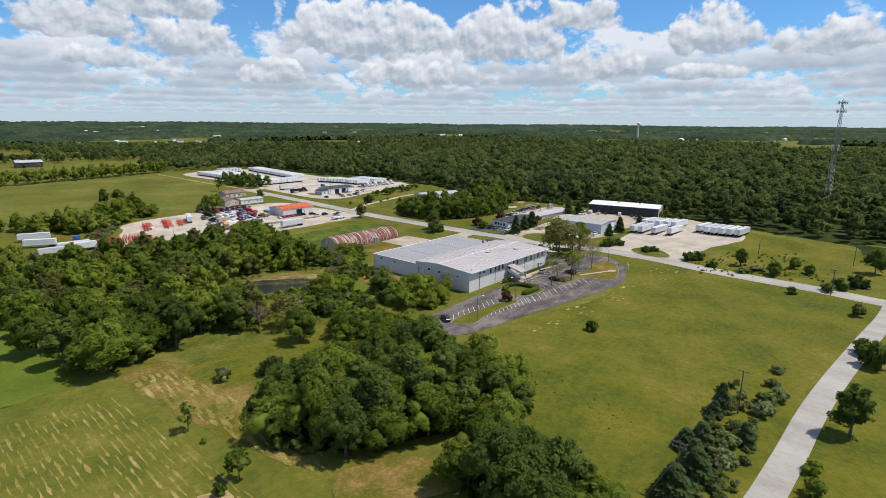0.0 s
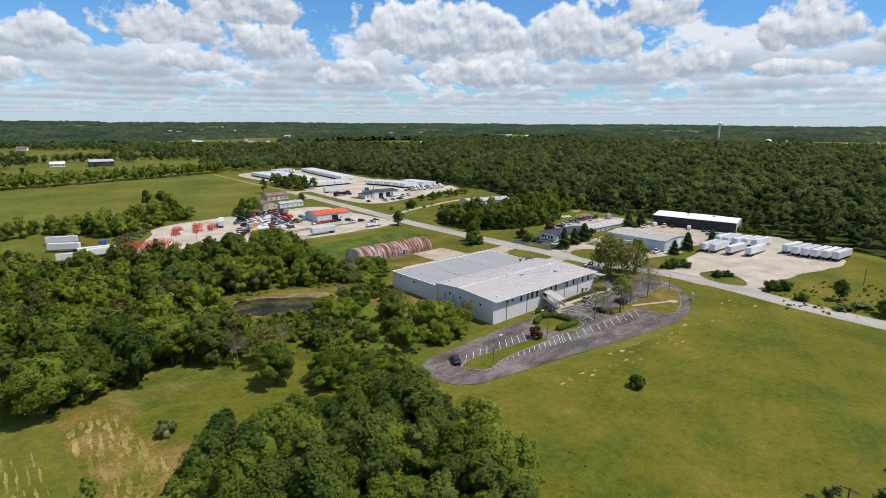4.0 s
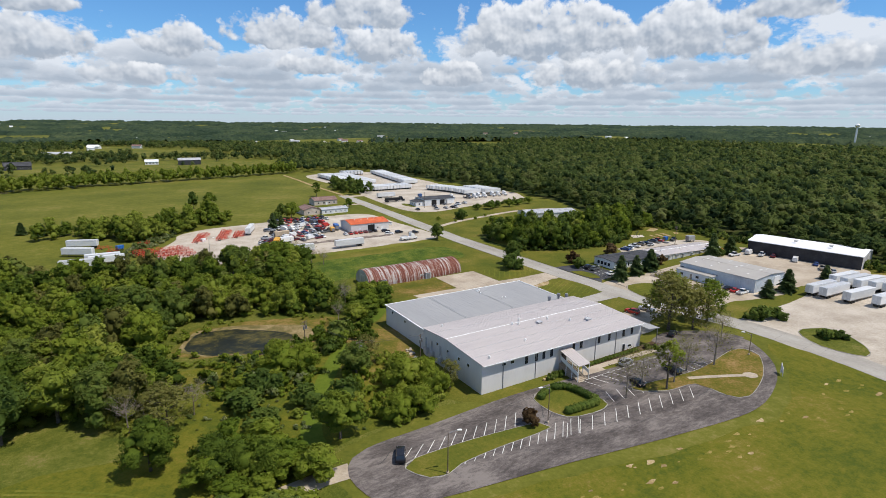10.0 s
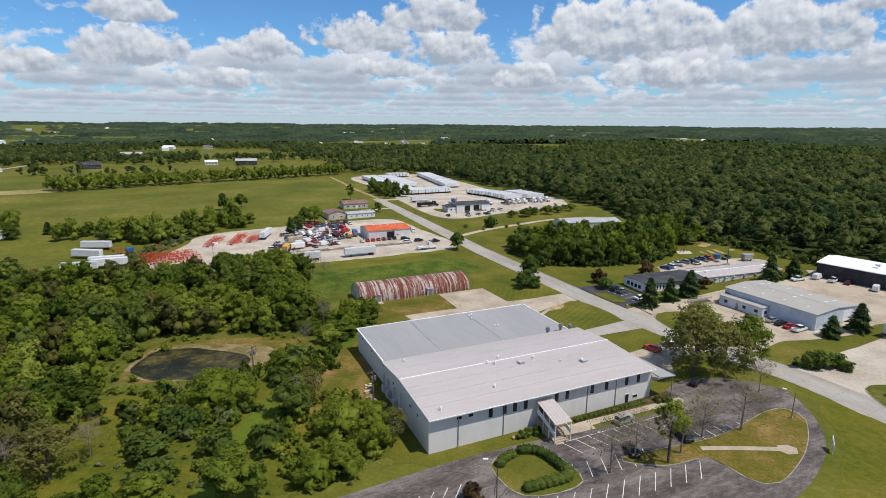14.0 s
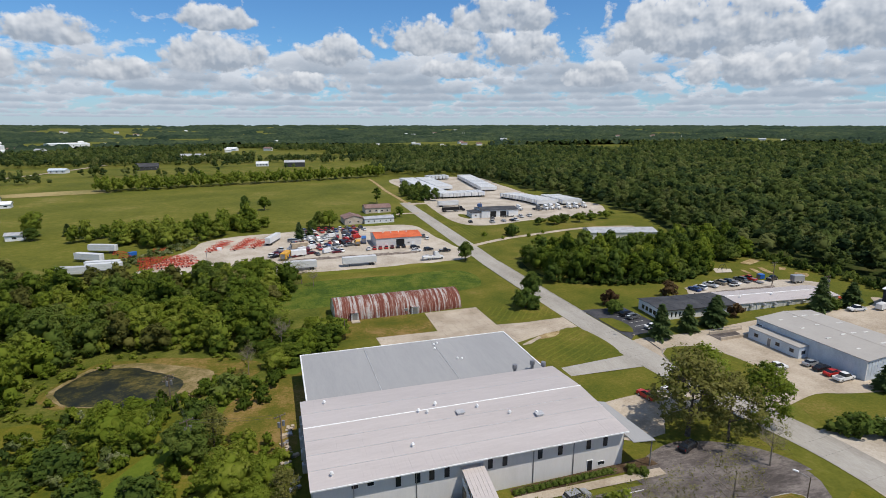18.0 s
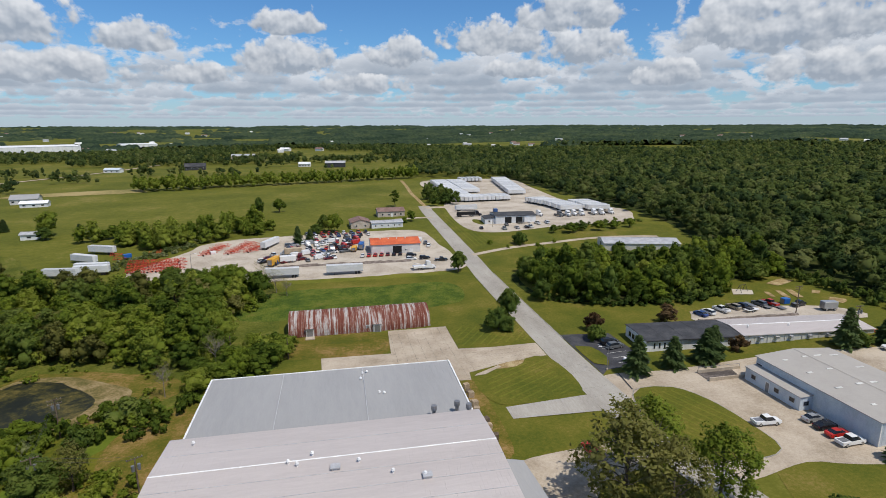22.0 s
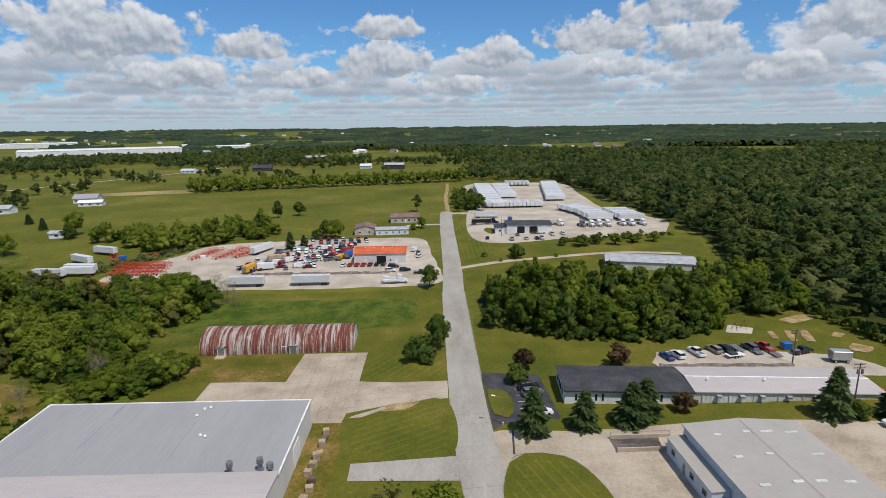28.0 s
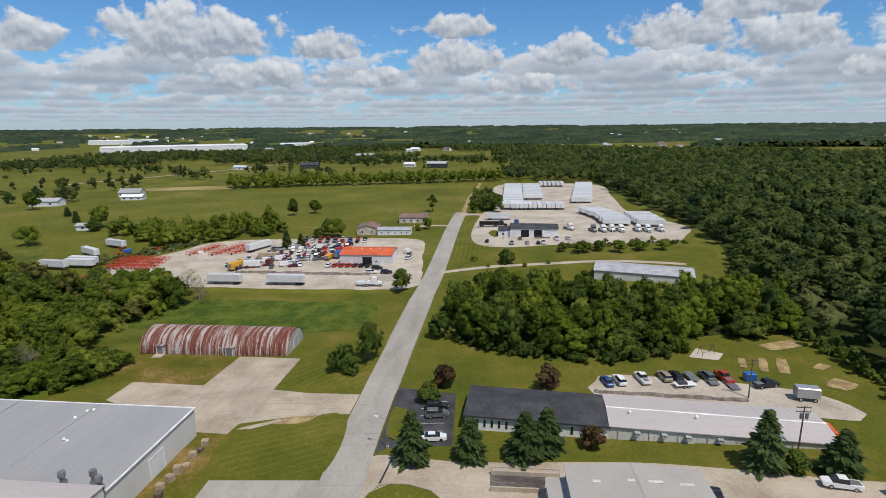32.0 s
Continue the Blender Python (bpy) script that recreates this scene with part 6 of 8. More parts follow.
COPSE = [(-172, 36), (-177, 20), (-170, 8), (-160, 3), (-153, 0), (-146, -9), (-140, -13), (-133, -6), (-129, 2), (-128, 14), (-130, 25), (-138, 34), (-150, 38), (-162, 40)]
COPSE_SOUTH = [(-164, -13), (-157, -11), (-151, -17), (-154, -34), (-163, -40), (-171, -27)]
for x, y, rng in scatter(COPSE, 5.9, 5) + scatter(COPSE_SOUTH, 5.8, 6):
    s = rng.choice((0.62, 0.75, 0.85, 0.92, 1.0, 1.12)) * rng.uniform(0.93, 1.07)
    plant(rng.choice(("dark", "oak_b", "oak", "dark", "dark_b", "oak_b")), x, y, s, 0.42 + 0.62 * s + rng.uniform(-0.05, 0.12))


def woods(name, spots, templates, material, label):
    """A stand of trees too many to count, as one mesh; each tree has a tint of its own."""
    groups = {}
    for i, (x, y, s, w, a) in enumerate(spots):
        w = min(w, s * 1.5) if templates is SCRUB else w
        groups.setdefault(i % len(templates), []).append((x, y, gz(x, y), s, w, a))
    VV, FF, NN, TT, off = [], [], [], [], 0
    luck = np.random.RandomState(len(spots))
    for k, rows in groups.items():
        V, F, N = templates[k]
        R = np.array(rows)
        c, sn = np.cos(R[:, 5])[:, None], np.sin(R[:, 5])[:, None]
        x = (V[None, :, 0] * c - V[None, :, 1] * sn) * R[:, 4:5] + R[:, 0:1]
        y = (V[None, :, 0] * sn + V[None, :, 1] * c) * R[:, 4:5] + R[:, 1:2]
        z = V[None, :, 2] * R[:, 3:4] + R[:, 2:3]
        n = len(V)
        VV.append(np.stack([x, y, z], 2).reshape(-1, 3))
        NN.append(np.stack([N[None, :, 0] * c - N[None, :, 1] * sn, N[None, :, 0] * sn + N[None, :, 1] * c, np.repeat(N[None, :, 2], len(R), 0)], 2).reshape(-1, 3))
        TT.append(np.repeat(luck.uniform(-0.5, 0.5, len(R)), n))
        FF.append((F[None] + (np.arange(len(R)) * n)[:, None, None]).reshape(-1, F.shape[1]) + off)
        off += n * len(R)
    ob = new(name, quads_mesh(name, np.concatenate(VV), np.concatenate(FF), material, np.concatenate(NN), np.concatenate(TT)))
    return tagged(ob, label, "woods", kind="stuff")


MID = [crown(100 + k, h, r, b, 1750, 0.32, 8, 2, puffs=8) for k, (h, r, b) in enumerate(((11.5, 4.2, 0.5), (9.5, 4.4, 0.4), (13, 3.8, 0.6), (8, 3.8, 0.3), (12, 4.0, 0.5), (10.5, 3.4, 0.4)))]
LOW = [crown(200 + k, h, r, b, 360, 0.52, 3, 2, puffs=8) for k, (h, r, b) in enumerate(((12.5, 4.4, 1.2), (11, 4.8, 1.0), (14.5, 3.9, 1.2), (10, 4.4, 0.8), (13, 3.6, 1.0)))]
SCRUB = [crown(300 + k, h, r, 0.0, 250, 0.3, 3, 1, puffs=5) for k, (h, r) in enumerate(((2.6, 1.7), (2.0, 1.9), (3.4, 1.7)))]


def spots_in(poly, gap, seed, s0=0.8, s1=1.2, keep=1.0, avoid=()):
    out = []
    for x, y, rng in scatter(poly, gap, seed, keep):
        s, w, a = rng.uniform(s0, s1), rng.uniform(0.85, 1.15), rng.uniform(0, 6.28)
        if not any(inside(q, x, y) for q in avoid):
            out.append((x, y, s, w, a))
    return out


POND = [(-138, 118), (-128, 134), (-112, 131), (-92, 121), (-78, 116), (-80, 104), (-92, 96), (-112, 94), (-124, 97), (-134, 108)]
WEST = [(-190, 84), (-176, 80), (-160, 91), (-147, 74), (-138, 84), (-134, 100), (-140, 122), (-124, 138), (-104, 134), (-88, 124), (-76, 122), (-74, 132), (-86, 146), (-80, 160), (-74, 174), (-76, 190), (-116, 194), (-134, 196), (-160, 208), (-186, 232), (-210, 240), (-205, 200), (-196, 150), (-188, 118)]
west = [(x, y, s ** 1.0, w * (0.65 + 0.5 * s), a) for x, y, s, w, a in spots_in(WEST, 7.0, 31, 0.45, 1.2, avoid=(POND,))]
woods("woods_west", west[::4], MID, LEAF, "dense green broadleaf wood west of the factory")
woods("woods_west", west[1::8], MID, LEAF_DARK, "dense dark green broadleaf wood")
woods("woods_west", west[5::8], MID, LEAF_BRIGHT, "light green broadleaf trees")
woods("woods_west", west[2::8], MID, LEAF_BARE, "thin brownish trees in the wood")
woods("woods_west", west[3::8], MID, LEAF_BRIGHT, "bright green trees in the wood")
woods("woods_west", west[6::8] + west[7::8], MID, LEAF, "mid-green trees in the wood")
woods("scrub_west", spots_in(WEST, 4.0, 32, 0.5, 1.5, 0.6, avoid=(POND,)), SCRUB, LEAF_BRIGHT, "bright green shrubs below the trees")
for key, x, y, s, w in (("oak", -186, 80, 1.12, 1.45), ("oak_b", -176, 85, 1.05, 1.3), ("dark", -167, 84, 1.15, 1.35), ("oak", -158, 88, 1.1, 1.3), ("dark_b", -191, 92, 1.05, 1.3), ("oak", -181, 96, 1.15, 1.35), ("oak_b", -168, 100, 1.2, 1.4), ("dark", -150, 84, 1.05, 1.25), ("oak", -193, 108, 1.0, 1.3), ("oak_b", -92, 178, 1.25, 1.5), ("oak", -84, 180, 1.15, 1.3), ("dark", -104, 184, 1.1, 1.3), ("oak_b", -118, 186, 1.0, 1.2), ("dark", -140, 140, 1.2, 1.5), ("oak", -120, 150, 1.1, 1.3)):
    plant(key, x, y, s, w)
FLOWERS = [(-134, 88), (-126, 78), (-118, 73), (-111, 75), (-104, 81), (-101, 90), (-108, 97), (-126, 98)]
scrub = spots_in(FLOWERS, 2.5, 33, 0.35, 1.1, 0.85)
woods("scrub_west", scrub[::2], SCRUB, LEAF_BRIGHT, "tangled green scrub on the slope")
woods("scrub_west", scrub[1::3], SCRUB, LEAF_PALE, "pale flowering scrub")
woods("scrub_west", scrub[3::6], SCRUB, LEAF_DARK, "dark green scrub")
HEDGEROW = [(-84, 53), (-100, 50), (-104, 54), (-102, 66), (-100, 80), (-94, 82), (-84, 78), (-80, 66)]
woods("scrub_west", spots_in(HEDGEROW, 2.7, 68, 0.4, 1.2, 0.75), SCRUB, LEAF_BRIGHT, "leafy scrub between the factory and the grass track")
woods("weeds_slope", [(x, y, s, s * 1.6, a) for x, y, s, w, a in spots_in([(-138, 72), (-126, 64), (-106, 52), (-103, 60), (-112, 74), (-130, 86)], 2.1, 69, 0.1, 0.38, 0.4)], SCRUB, LEAF_PALE, "low flowering weeds in the open grass")
woods("woods_brush", spots_in(FLOWERS, 8.5, 66, 0.3, 0.55, 0.55), MID, LEAF_BRIGHT, "small bright trees among the brush")
woods("scrub_pond", spots_in([(-84, 92), (-110, 92), (-116, 96), (-96, 99), (-86, 105), (-80, 112), (-76, 122), (-64, 132), (-66, 124), (-80, 108)], 3.6, 35, 0.7, 1.5), SCRUB, LEAF, "green shrubs at the pond and the factory corner")
ring = [(-113 + 20 * math.cos(a) * k, 115 + 16 * math.sin(a) * k) for a in [i * 0.105 for i in range(60)] for k in (0.98, 1.12, 1.25)]
shore = random.Random(67)
woods("scrub_shore", [(x + shore.uniform(-1.2, 1.2), y + shore.uniform(-1.2, 1.2), s, s * 1.3, shore.uniform(0, 6)) for x, y in ring for s in [shore.uniform(0.15, 0.75)] if shore.random() < (0.75 if y < 108 else 0.4)], SCRUB, LEAF_BRIGHT, "weeds and low shrubs along the pond shore")
woods("woods_corner", spots_in([(-84, 112), (-74, 128), (-64, 138), (-60, 130), (-70, 116)], 5.0, 36, 0.4, 0.7), MID, LEAF, "small trees behind the factory corner")
woods("scrub_copse", spots_in([(x * 1.0 + (x + 150) * 0.04, y + (y - 14) * 0.06) for x, y in COPSE], 3.6, 64, 0.8, 1.7), SCRUB, LEAF_DARK, "dense shrubs below and round the copse")
woods("scrub_copse", spots_in(COPSE_SOUTH, 3.4, 65, 0.8, 1.5), SCRUB, LEAF_DARK, "dense shrubs below the southern clump")
woods("woods_strip", spots_in([(-138, 34), (-122, 34), (-116, 48), (-124, 60), (-138, 56)], 6.4, 37, 0.38, 0.78), MID, LEAF_BRIGHT, "young trees between the copse and the car park")
woods("scrub_lane", spots_in([(-92, -38), (-108, -48), (-150, -48), (-150, -40), (-112, -36)], 2.4, 38, 0.3, 0.7, 0.6), SCRUB, LEAF_PALE, "pale scrub along the power line")
woods("scrub_meadow", spots_in([(2, -4), (16, 4), (40, -4), (60, -30), (20, -50)], 3.0, 39, 0.1, 0.34, 0.5), SCRUB, LEAF_BRIGHT, "rough weeds and shrubs beside the road")
woods("weeds_yard_edge", spots_in([(-140, 228), (-118, 262), (-112, 280), (-120, 284), (-130, 262), (-150, 240)], 2.6, 40, 0.3, 0.7), SCRUB, LEAF_PALE, "pale weedy bank behind the salvage yard")
def weeds_in(poly, gap, seed, s0, s1, keep):
    return [(x, y, s, s * 1.5, a) for x, y, s, w, a in spots_in(poly, gap, seed, s0, s1, keep)]


woods("weeds_meadow", weeds_in([(-115, 2), (-114, -10), (-119, -24), (-127, -28), (-134, -24), (-131, -14), (-124, -4)], 2.2, 61, 0.04, 0.11, 0.5), SCRUB, LEAF_BRIGHT, "lush weed clumps beside the copse")
HEDGE = [(-178, 292), (-160, 285), (-135, 262), (-118, 270), (-100, 285), (-84, 288), (-76, 300), (-90, 312), (-120, 296), (-140, 296), (-160, 304)]
woods("woods_pasture", spots_in(HEDGE, 5.6, 41, 0.45, 1.2, 0.75), MID, LEAF, "clumps of trees in the pasture")
BAND = [(20, 152), (40, 140), (56, 139), (70, 137), (84, 146), (100, 152), (120, 153), (120, 188), (106, 184), (94, 180), (74, 180), (58, 188), (46, 194), (34, 192), (18, 184)]
band = spots_in(BAND, 6.6, 43, 0.58, 1.22)
woods("woods_band", band[::2], MID, LEAF, "belt of green trees between the road and the workshop")
woods("woods_band", band[1::4], MID, LEAF_DARK, "belt of dark green trees")
woods("woods_band", band[3::4], MID, LEAF_BRIGHT, "light green trees in the belt")
woods("woods_corner_yard", spots_in([(22, 358), (40, 358), (40, 400), (36, 425), (24, 420)], 7.0, 44, 0.7, 1.1), MID, LEAF_DARK, "trees at the corner of the truck yard")
woods("hedge_yard", spots_in([(66, 254), (118, 258), (126, 266), (118, 268), (66, 262)], 4.0, 45, 0.4, 0.9), SCRUB, LEAF_DARK, "shrubs along the truck yard fence")
LINE = [(-214, 506), (-150, 524), (-90, 536), (46, 566), (46, 586), (-90, 556), (-170, 548), (-222, 530)]
woods("tree_line", spots_in(LINE, 6.2, 46, 0.75, 1.2), LOW, LEAF, "long row of trees at the far side of the pasture")
for k, (x, y, n, sp) in enumerate(((-330, 420, 10, 30), (-380, 520, 16, 60), (-300, 620, 8, 30), (-170, 640, 6, 20), (-330, 330, 12, 40), (-180, 860, 22, 90), (-60, 880, 20, 80), (-260, 860, 20, 90), (60, 830, 24, 60), (-420, 700, 20, 60), (-235, 690, 10, 40), (-120, 800, 8, 30))):
    rg = random.Random(500 + k)
    woods("far_trees", [(x + rg.uniform(-sp, sp), y + rg.uniform(-sp * 0.35, sp * 0.35), rg.uniform(0.7, 1.2), rg.uniform(0.8, 1.3), rg.uniform(0, 6)) for _ in range(n)], LOW, LEAF_FAR, "scattered trees between distant fields")

EAST = [(122, 156), (122, 62), (116, 34), (96, -40), (100, -90), (300, -280), (560, -180), (640, 60), (640, 340), (520, 560), (400, 640), (150, 640), (134, 525), (142, 312), (132, 234), (118, 205), (122, 196)]
CLEAR = [(420, 240), (470, 205), (560, 140), (600, 60), (580, 50), (500, 150), (400, 225)]
FARTREE = [crown(400 + k, h, r, 1.5, 95, 0.8, 1, 2, puffs=9) for k, (h, r) in enumerate(((12, 5.0), (11, 5.4), (13.5, 4.6), (10, 4.8)))]
east = [(x, y, s, w * 1.25, a) for x, y, s, w, a in spots_in(EAST, 10.0, 51, 0.62, 1.25, avoid=(CLEAR,))]
woods("woods_east", [p for p in east if p[0] < 200], LOW, LEAF_FAR, "broad green forest east of the road")
woods("woods_east", [p for p in east if p[0] >= 200], FARTREE, LEAF_FAR, "deep green forest beyond the lots")
NORTH = [(52, 570), (150, 530), (150, 640), (400, 640), (380, 760), (100, 760), (40, 640)]
north = spots_in(NORTH, 9.0, 52, 0.72, 1.15)
woods("woods_north", north, FARTREE, LEAF_FAR, "forest beyond the truck yard")
woods("woods_edge", spots_in([(112, 30), (122, 60), (122, 150), (114, 156), (116, 62), (106, 32)], 3.2, 53, 0.6, 1.5), SCRUB, LEAF_DARK, "dark shrubs along the forest edge")
woods("woods_edge", spots_in([(20, 152), (40, 138), (56, 136), (70, 134), (84, 144), (84, 147), (56, 140), (40, 142), (22, 155)], 2.6, 54, 0.5, 1.2, 0.8), SCRUB, LEAF_DARK, "low shrubs along the tree belt")


# distant canopy as one bumpy sheet
FIELDS = ([(-420, 560), (-230, 590), (60, 600), (40, 640), (100, 760), (130, 800), (40, 860), (-220, 880), (-420, 860), (-620, 700)], [(-140, 900), (60, 900), (120, 1000), (-60, 1060)],
          [(400, 245), (470, 215), (570, 140), (620, 40), (700, 10), (640, 130), (520, 230), (430, 265)], [(760, 700), (900, 640), (960, 700), (820, 760)], [(180, 900), (260, 880), (300, 940), (200, 960)])


def woodiness(x, y):
    """Above 0.5 the far land is wooded."""
    if any(inside(q, x, y) for q in FIELDS):
        return 0.0
    r = math.hypot(x, y)
    a = math.degrees(math.atan2(x, y))
    if -1550 < x < -480 and 1250 < y < 2200:
        return 0.62 if noise.noise((x * 0.006, y * 0.004, 3.0)) > 0.22 else 0.0
    east_side = sm(-4, 6, a)
    k = noise.noise((x * 0.003, y * 0.0034, 1.5)) + 0.6 * noise.noise((x * 0.009, y * 0.011, 2.5))
    shut = east_side * (0.3 - 0.32 * sm(1150, 1500, r) * (1 - sm(2300, 2900, r)))
    return 1 - sm(-0.02 + shut, 0.06 + shut, k)


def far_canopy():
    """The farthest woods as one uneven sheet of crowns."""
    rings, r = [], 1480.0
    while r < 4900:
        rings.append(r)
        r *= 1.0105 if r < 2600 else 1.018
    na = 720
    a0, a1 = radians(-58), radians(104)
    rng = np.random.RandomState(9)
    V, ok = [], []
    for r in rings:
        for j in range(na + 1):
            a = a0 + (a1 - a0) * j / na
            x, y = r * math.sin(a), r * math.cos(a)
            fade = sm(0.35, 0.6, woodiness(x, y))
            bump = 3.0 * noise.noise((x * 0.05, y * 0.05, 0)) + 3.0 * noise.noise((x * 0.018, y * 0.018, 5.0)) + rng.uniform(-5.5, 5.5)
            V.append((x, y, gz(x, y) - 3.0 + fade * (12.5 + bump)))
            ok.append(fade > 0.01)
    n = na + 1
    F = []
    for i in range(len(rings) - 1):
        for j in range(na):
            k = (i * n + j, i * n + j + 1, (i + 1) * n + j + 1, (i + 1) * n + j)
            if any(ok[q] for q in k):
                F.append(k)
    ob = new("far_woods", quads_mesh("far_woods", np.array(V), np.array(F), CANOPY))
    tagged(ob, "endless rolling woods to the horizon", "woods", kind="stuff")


DOT = [crown(450 + k, h, r, 0.5, 40, 1.5, 0, 1, puffs=14) for k, (h, r) in enumerate(((12, 6.2), (11, 6.8), (14, 5.8), (9, 6.0)))]


def middle_woods():
    rng = random.Random(77)
    spots = []
    r = 600.0
    while r < 1520:
        gap = 11.0 + (r - 600) * 0.004
        a = radians(-56)
        while a < radians(102):
            rr, aa = r + rng.uniform(-0.4, 0.4) * gap, a + rng.uniform(-0.4, 0.4) * gap / r
            x, y = rr * math.sin(aa), rr * math.cos(aa)
            near = inside(EAST, x, y) or inside(NORTH, x, y) or (rr < 660 and x < 160)
            if not near and woodiness(x, y) > 0.5:
                s = rng.uniform(0.65, 1.2)
                spots.append((x, y, s, 0.5 + 0.55 * s, rng.uniform(0, 6.28)))
            elif not near and x < 130 and rng.random() < 0.012:
                spots.append((x, y, rng.uniform(0.5, 1.0), rng.uniform(0.6, 0.9), 0.0))
            a += gap / r
        r += gap * 0.87
    woods("woods_middle", spots, DOT, LEAF_FAR, "rolling woods and tree belts beyond the near forest")


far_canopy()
middle_woods()
far_rng = random.Random(21)
made = 0
while made < 120:
    a = radians(far_rng.choice((-30, -12, 8, 20, 34, 52, 70, 80)) + far_rng.gauss(0, 7))
    r = far_rng.uniform(1200, 3300)
    x, y = r * math.sin(a), r * math.cos(a)
    if woodiness(x, y) < 0.35:
        w = far_rng.uniform(9, 24)
        far_building("house_far", "small pale house among distant trees", "house", x, y, far_rng.uniform(-40, 40), w, w * 0.5, 5, 3, WALL_WHITE, far_rng.choice((ROOF_WHITE, GALV, ROOF_BROWN)), 0)
        made += 1


# ---- vehicles ----
PAINTS = {
    "white": plain("white_car_paint", (0.72, 0.72, 0.71), 0.25, 0.0, 0.06, 0.5),
    "silver": plain("silver_car_paint", (0.4, 0.41, 0.42), 0.3, 0.4, 0.06, 0.5),
    "black": plain("black_car_paint", (0.015, 0.015, 0.018), 0.2, 0.0, 0.1, 0.5),
    "red": plain("red_car_paint", (0.42, 0.025, 0.018), 0.3, 0.0, 0.1, 0.5),
    "blue": plain("blue_car_paint", (0.03, 0.07, 0.22), 0.3, 0.1, 0.1, 0.5),
    "grey": plain("grey_car_paint", (0.13, 0.135, 0.14), 0.3, 0.2, 0.1, 0.5),
    "tan": plain("tan_car_paint", (0.32, 0.27, 0.2), 0.35, 0.2, 0.1, 0.5),
    "orange": plain("orange_paint", (0.7, 0.2, 0.02), 0.45, 0.0, 0.1, 0.4),
    "green": plain("green_car_paint", (0.03, 0.1, 0.06), 0.35, 0.1, 0.1, 0.5),
    "maroon": plain("maroon_car_paint", (0.13, 0.015, 0.02), 0.3, 0.1, 0.1, 0.5),
}
LAMP_GLASS = plain("clear_lamp_glass", (0.6, 0.6, 0.58), 0.15, spec=0.6)
TAIL_RED = plain("red_lamp_glass", (0.3, 0.01, 0.01), 0.2, spec=0.6)
RIM = plain("alloy_rim", (0.45, 0.45, 0.46), 0.35, 0.7)
MESHES = {}


def cached(key, make):
    if key not in MESHES:
        MESHES[key] = make()
    return MESHES[key]


def loft(g, sections):
    """Joins rectangular cross-sections (x, half width, z low, z high) along x."""
    v = []
    for x, hw, z0, z1, hw1 in sections:
        v += [(x, -hw, z0), (x, hw, z0), (x, hw1, z1), (x, -hw1, z1)]
    f = [(3, 2, 1, 0)]
    n = len(sections)
    for i in range(n - 1):
        for k in range(4):
            a, b = i * 4 + k, i * 4 + (k + 1) % 4
            f.append((a, b, b + 4, a + 4))
    f.append(tuple((n - 1) * 4 + k for k in range(4)))
    return g.add(v, f)


SHAPES = {
    "sedan": dict(L=4.8, body=[(-2.4, 0.72, 0.4, 0.78, 0.68), (-2.2, 0.86, 0.28, 0.95, 0.8), (-1.2, 0.9, 0.24, 1.0, 0.84), (1.0, 0.9, 0.24, 0.98, 0.84), (2.1, 0.86, 0.28, 0.84, 0.76), (2.4, 0.7, 0.38, 0.68, 0.62)],
                  cab=[(-1.75, 0.74, 0.97, 1.0, 0.72), (-1.1, 0.8, 0.97, 1.38, 0.62), (0.3, 0.8, 0.97, 1.4, 0.62), (1.15, 0.76, 0.97, 1.0, 0.74)], roof=(-0.4, 0.0, 1.4, 1.35, 1.16), wheel=1.42),
    "suv": dict(L=4.8, body=[(-2.4, 0.78, 0.45, 1.0, 0.74), (-2.25, 0.92, 0.36, 1.12, 0.86), (1.0, 0.93, 0.34, 1.12, 0.88), (2.1, 0.9, 0.36, 1.0, 0.8), (2.4, 0.74, 0.45, 0.85, 0.68)],
                cab=[(-2.25, 0.82, 1.1, 1.14, 0.8), (-2.0, 0.85, 1.1, 1.7, 0.7), (0.2, 0.85, 1.1, 1.72, 0.7), (1.15, 0.82, 1.1, 1.14, 0.8)], roof=(-0.9, 0.0, 1.72, 2.2, 1.34), wheel=1.42),
    "pickup": dict(L=5.6, body=[(-2.8, 0.85, 0.5, 1.05, 0.84), (-2.7, 0.95, 0.42, 1.08, 0.93), (1.3, 0.96, 0.4, 1.12, 0.92), (2.4, 0.94, 0.42, 1.06, 0.84), (2.8, 0.8, 0.5, 0.92, 0.74)],
                   cab=[(-0.85, 0.85, 1.1, 1.14, 0.84), (-0.7, 0.86, 1.1, 1.8, 0.72), (0.7, 0.86, 1.1, 1.82, 0.72), (1.5, 0.84, 1.1, 1.14, 0.8)], roof=(0.0, 0.0, 1.82, 1.35, 1.38), wheel=1.72),
    "van": dict(L=5.2, body=[(-2.6, 0.9, 0.45, 1.9, 0.8), (-2.5, 0.96, 0.36, 2.05, 0.84), (0.9, 0.97, 0.34, 2.1, 0.86), (1.6, 0.96, 0.34, 1.25, 0.84), (2.4, 0.92, 0.36, 1.0, 0.78), (2.6, 0.76, 0.45, 0.85, 0.7)],
                cab=[(0.85, 0.88, 1.3, 2.0, 0.82), (1.0, 0.88, 1.3, 1.9, 0.8), (1.62, 0.9, 1.26, 1.3, 0.86)], roof=(-0.9, 0.0, 2.1, 2.6, 1.5), wheel=1.6),
}


def wheel_mesh(r, w):
    g = Geo().tube((0, -w / 2, 0), (0, w / 2, 0), r, n=12)
    return g.mesh("wheel", RUBBER)


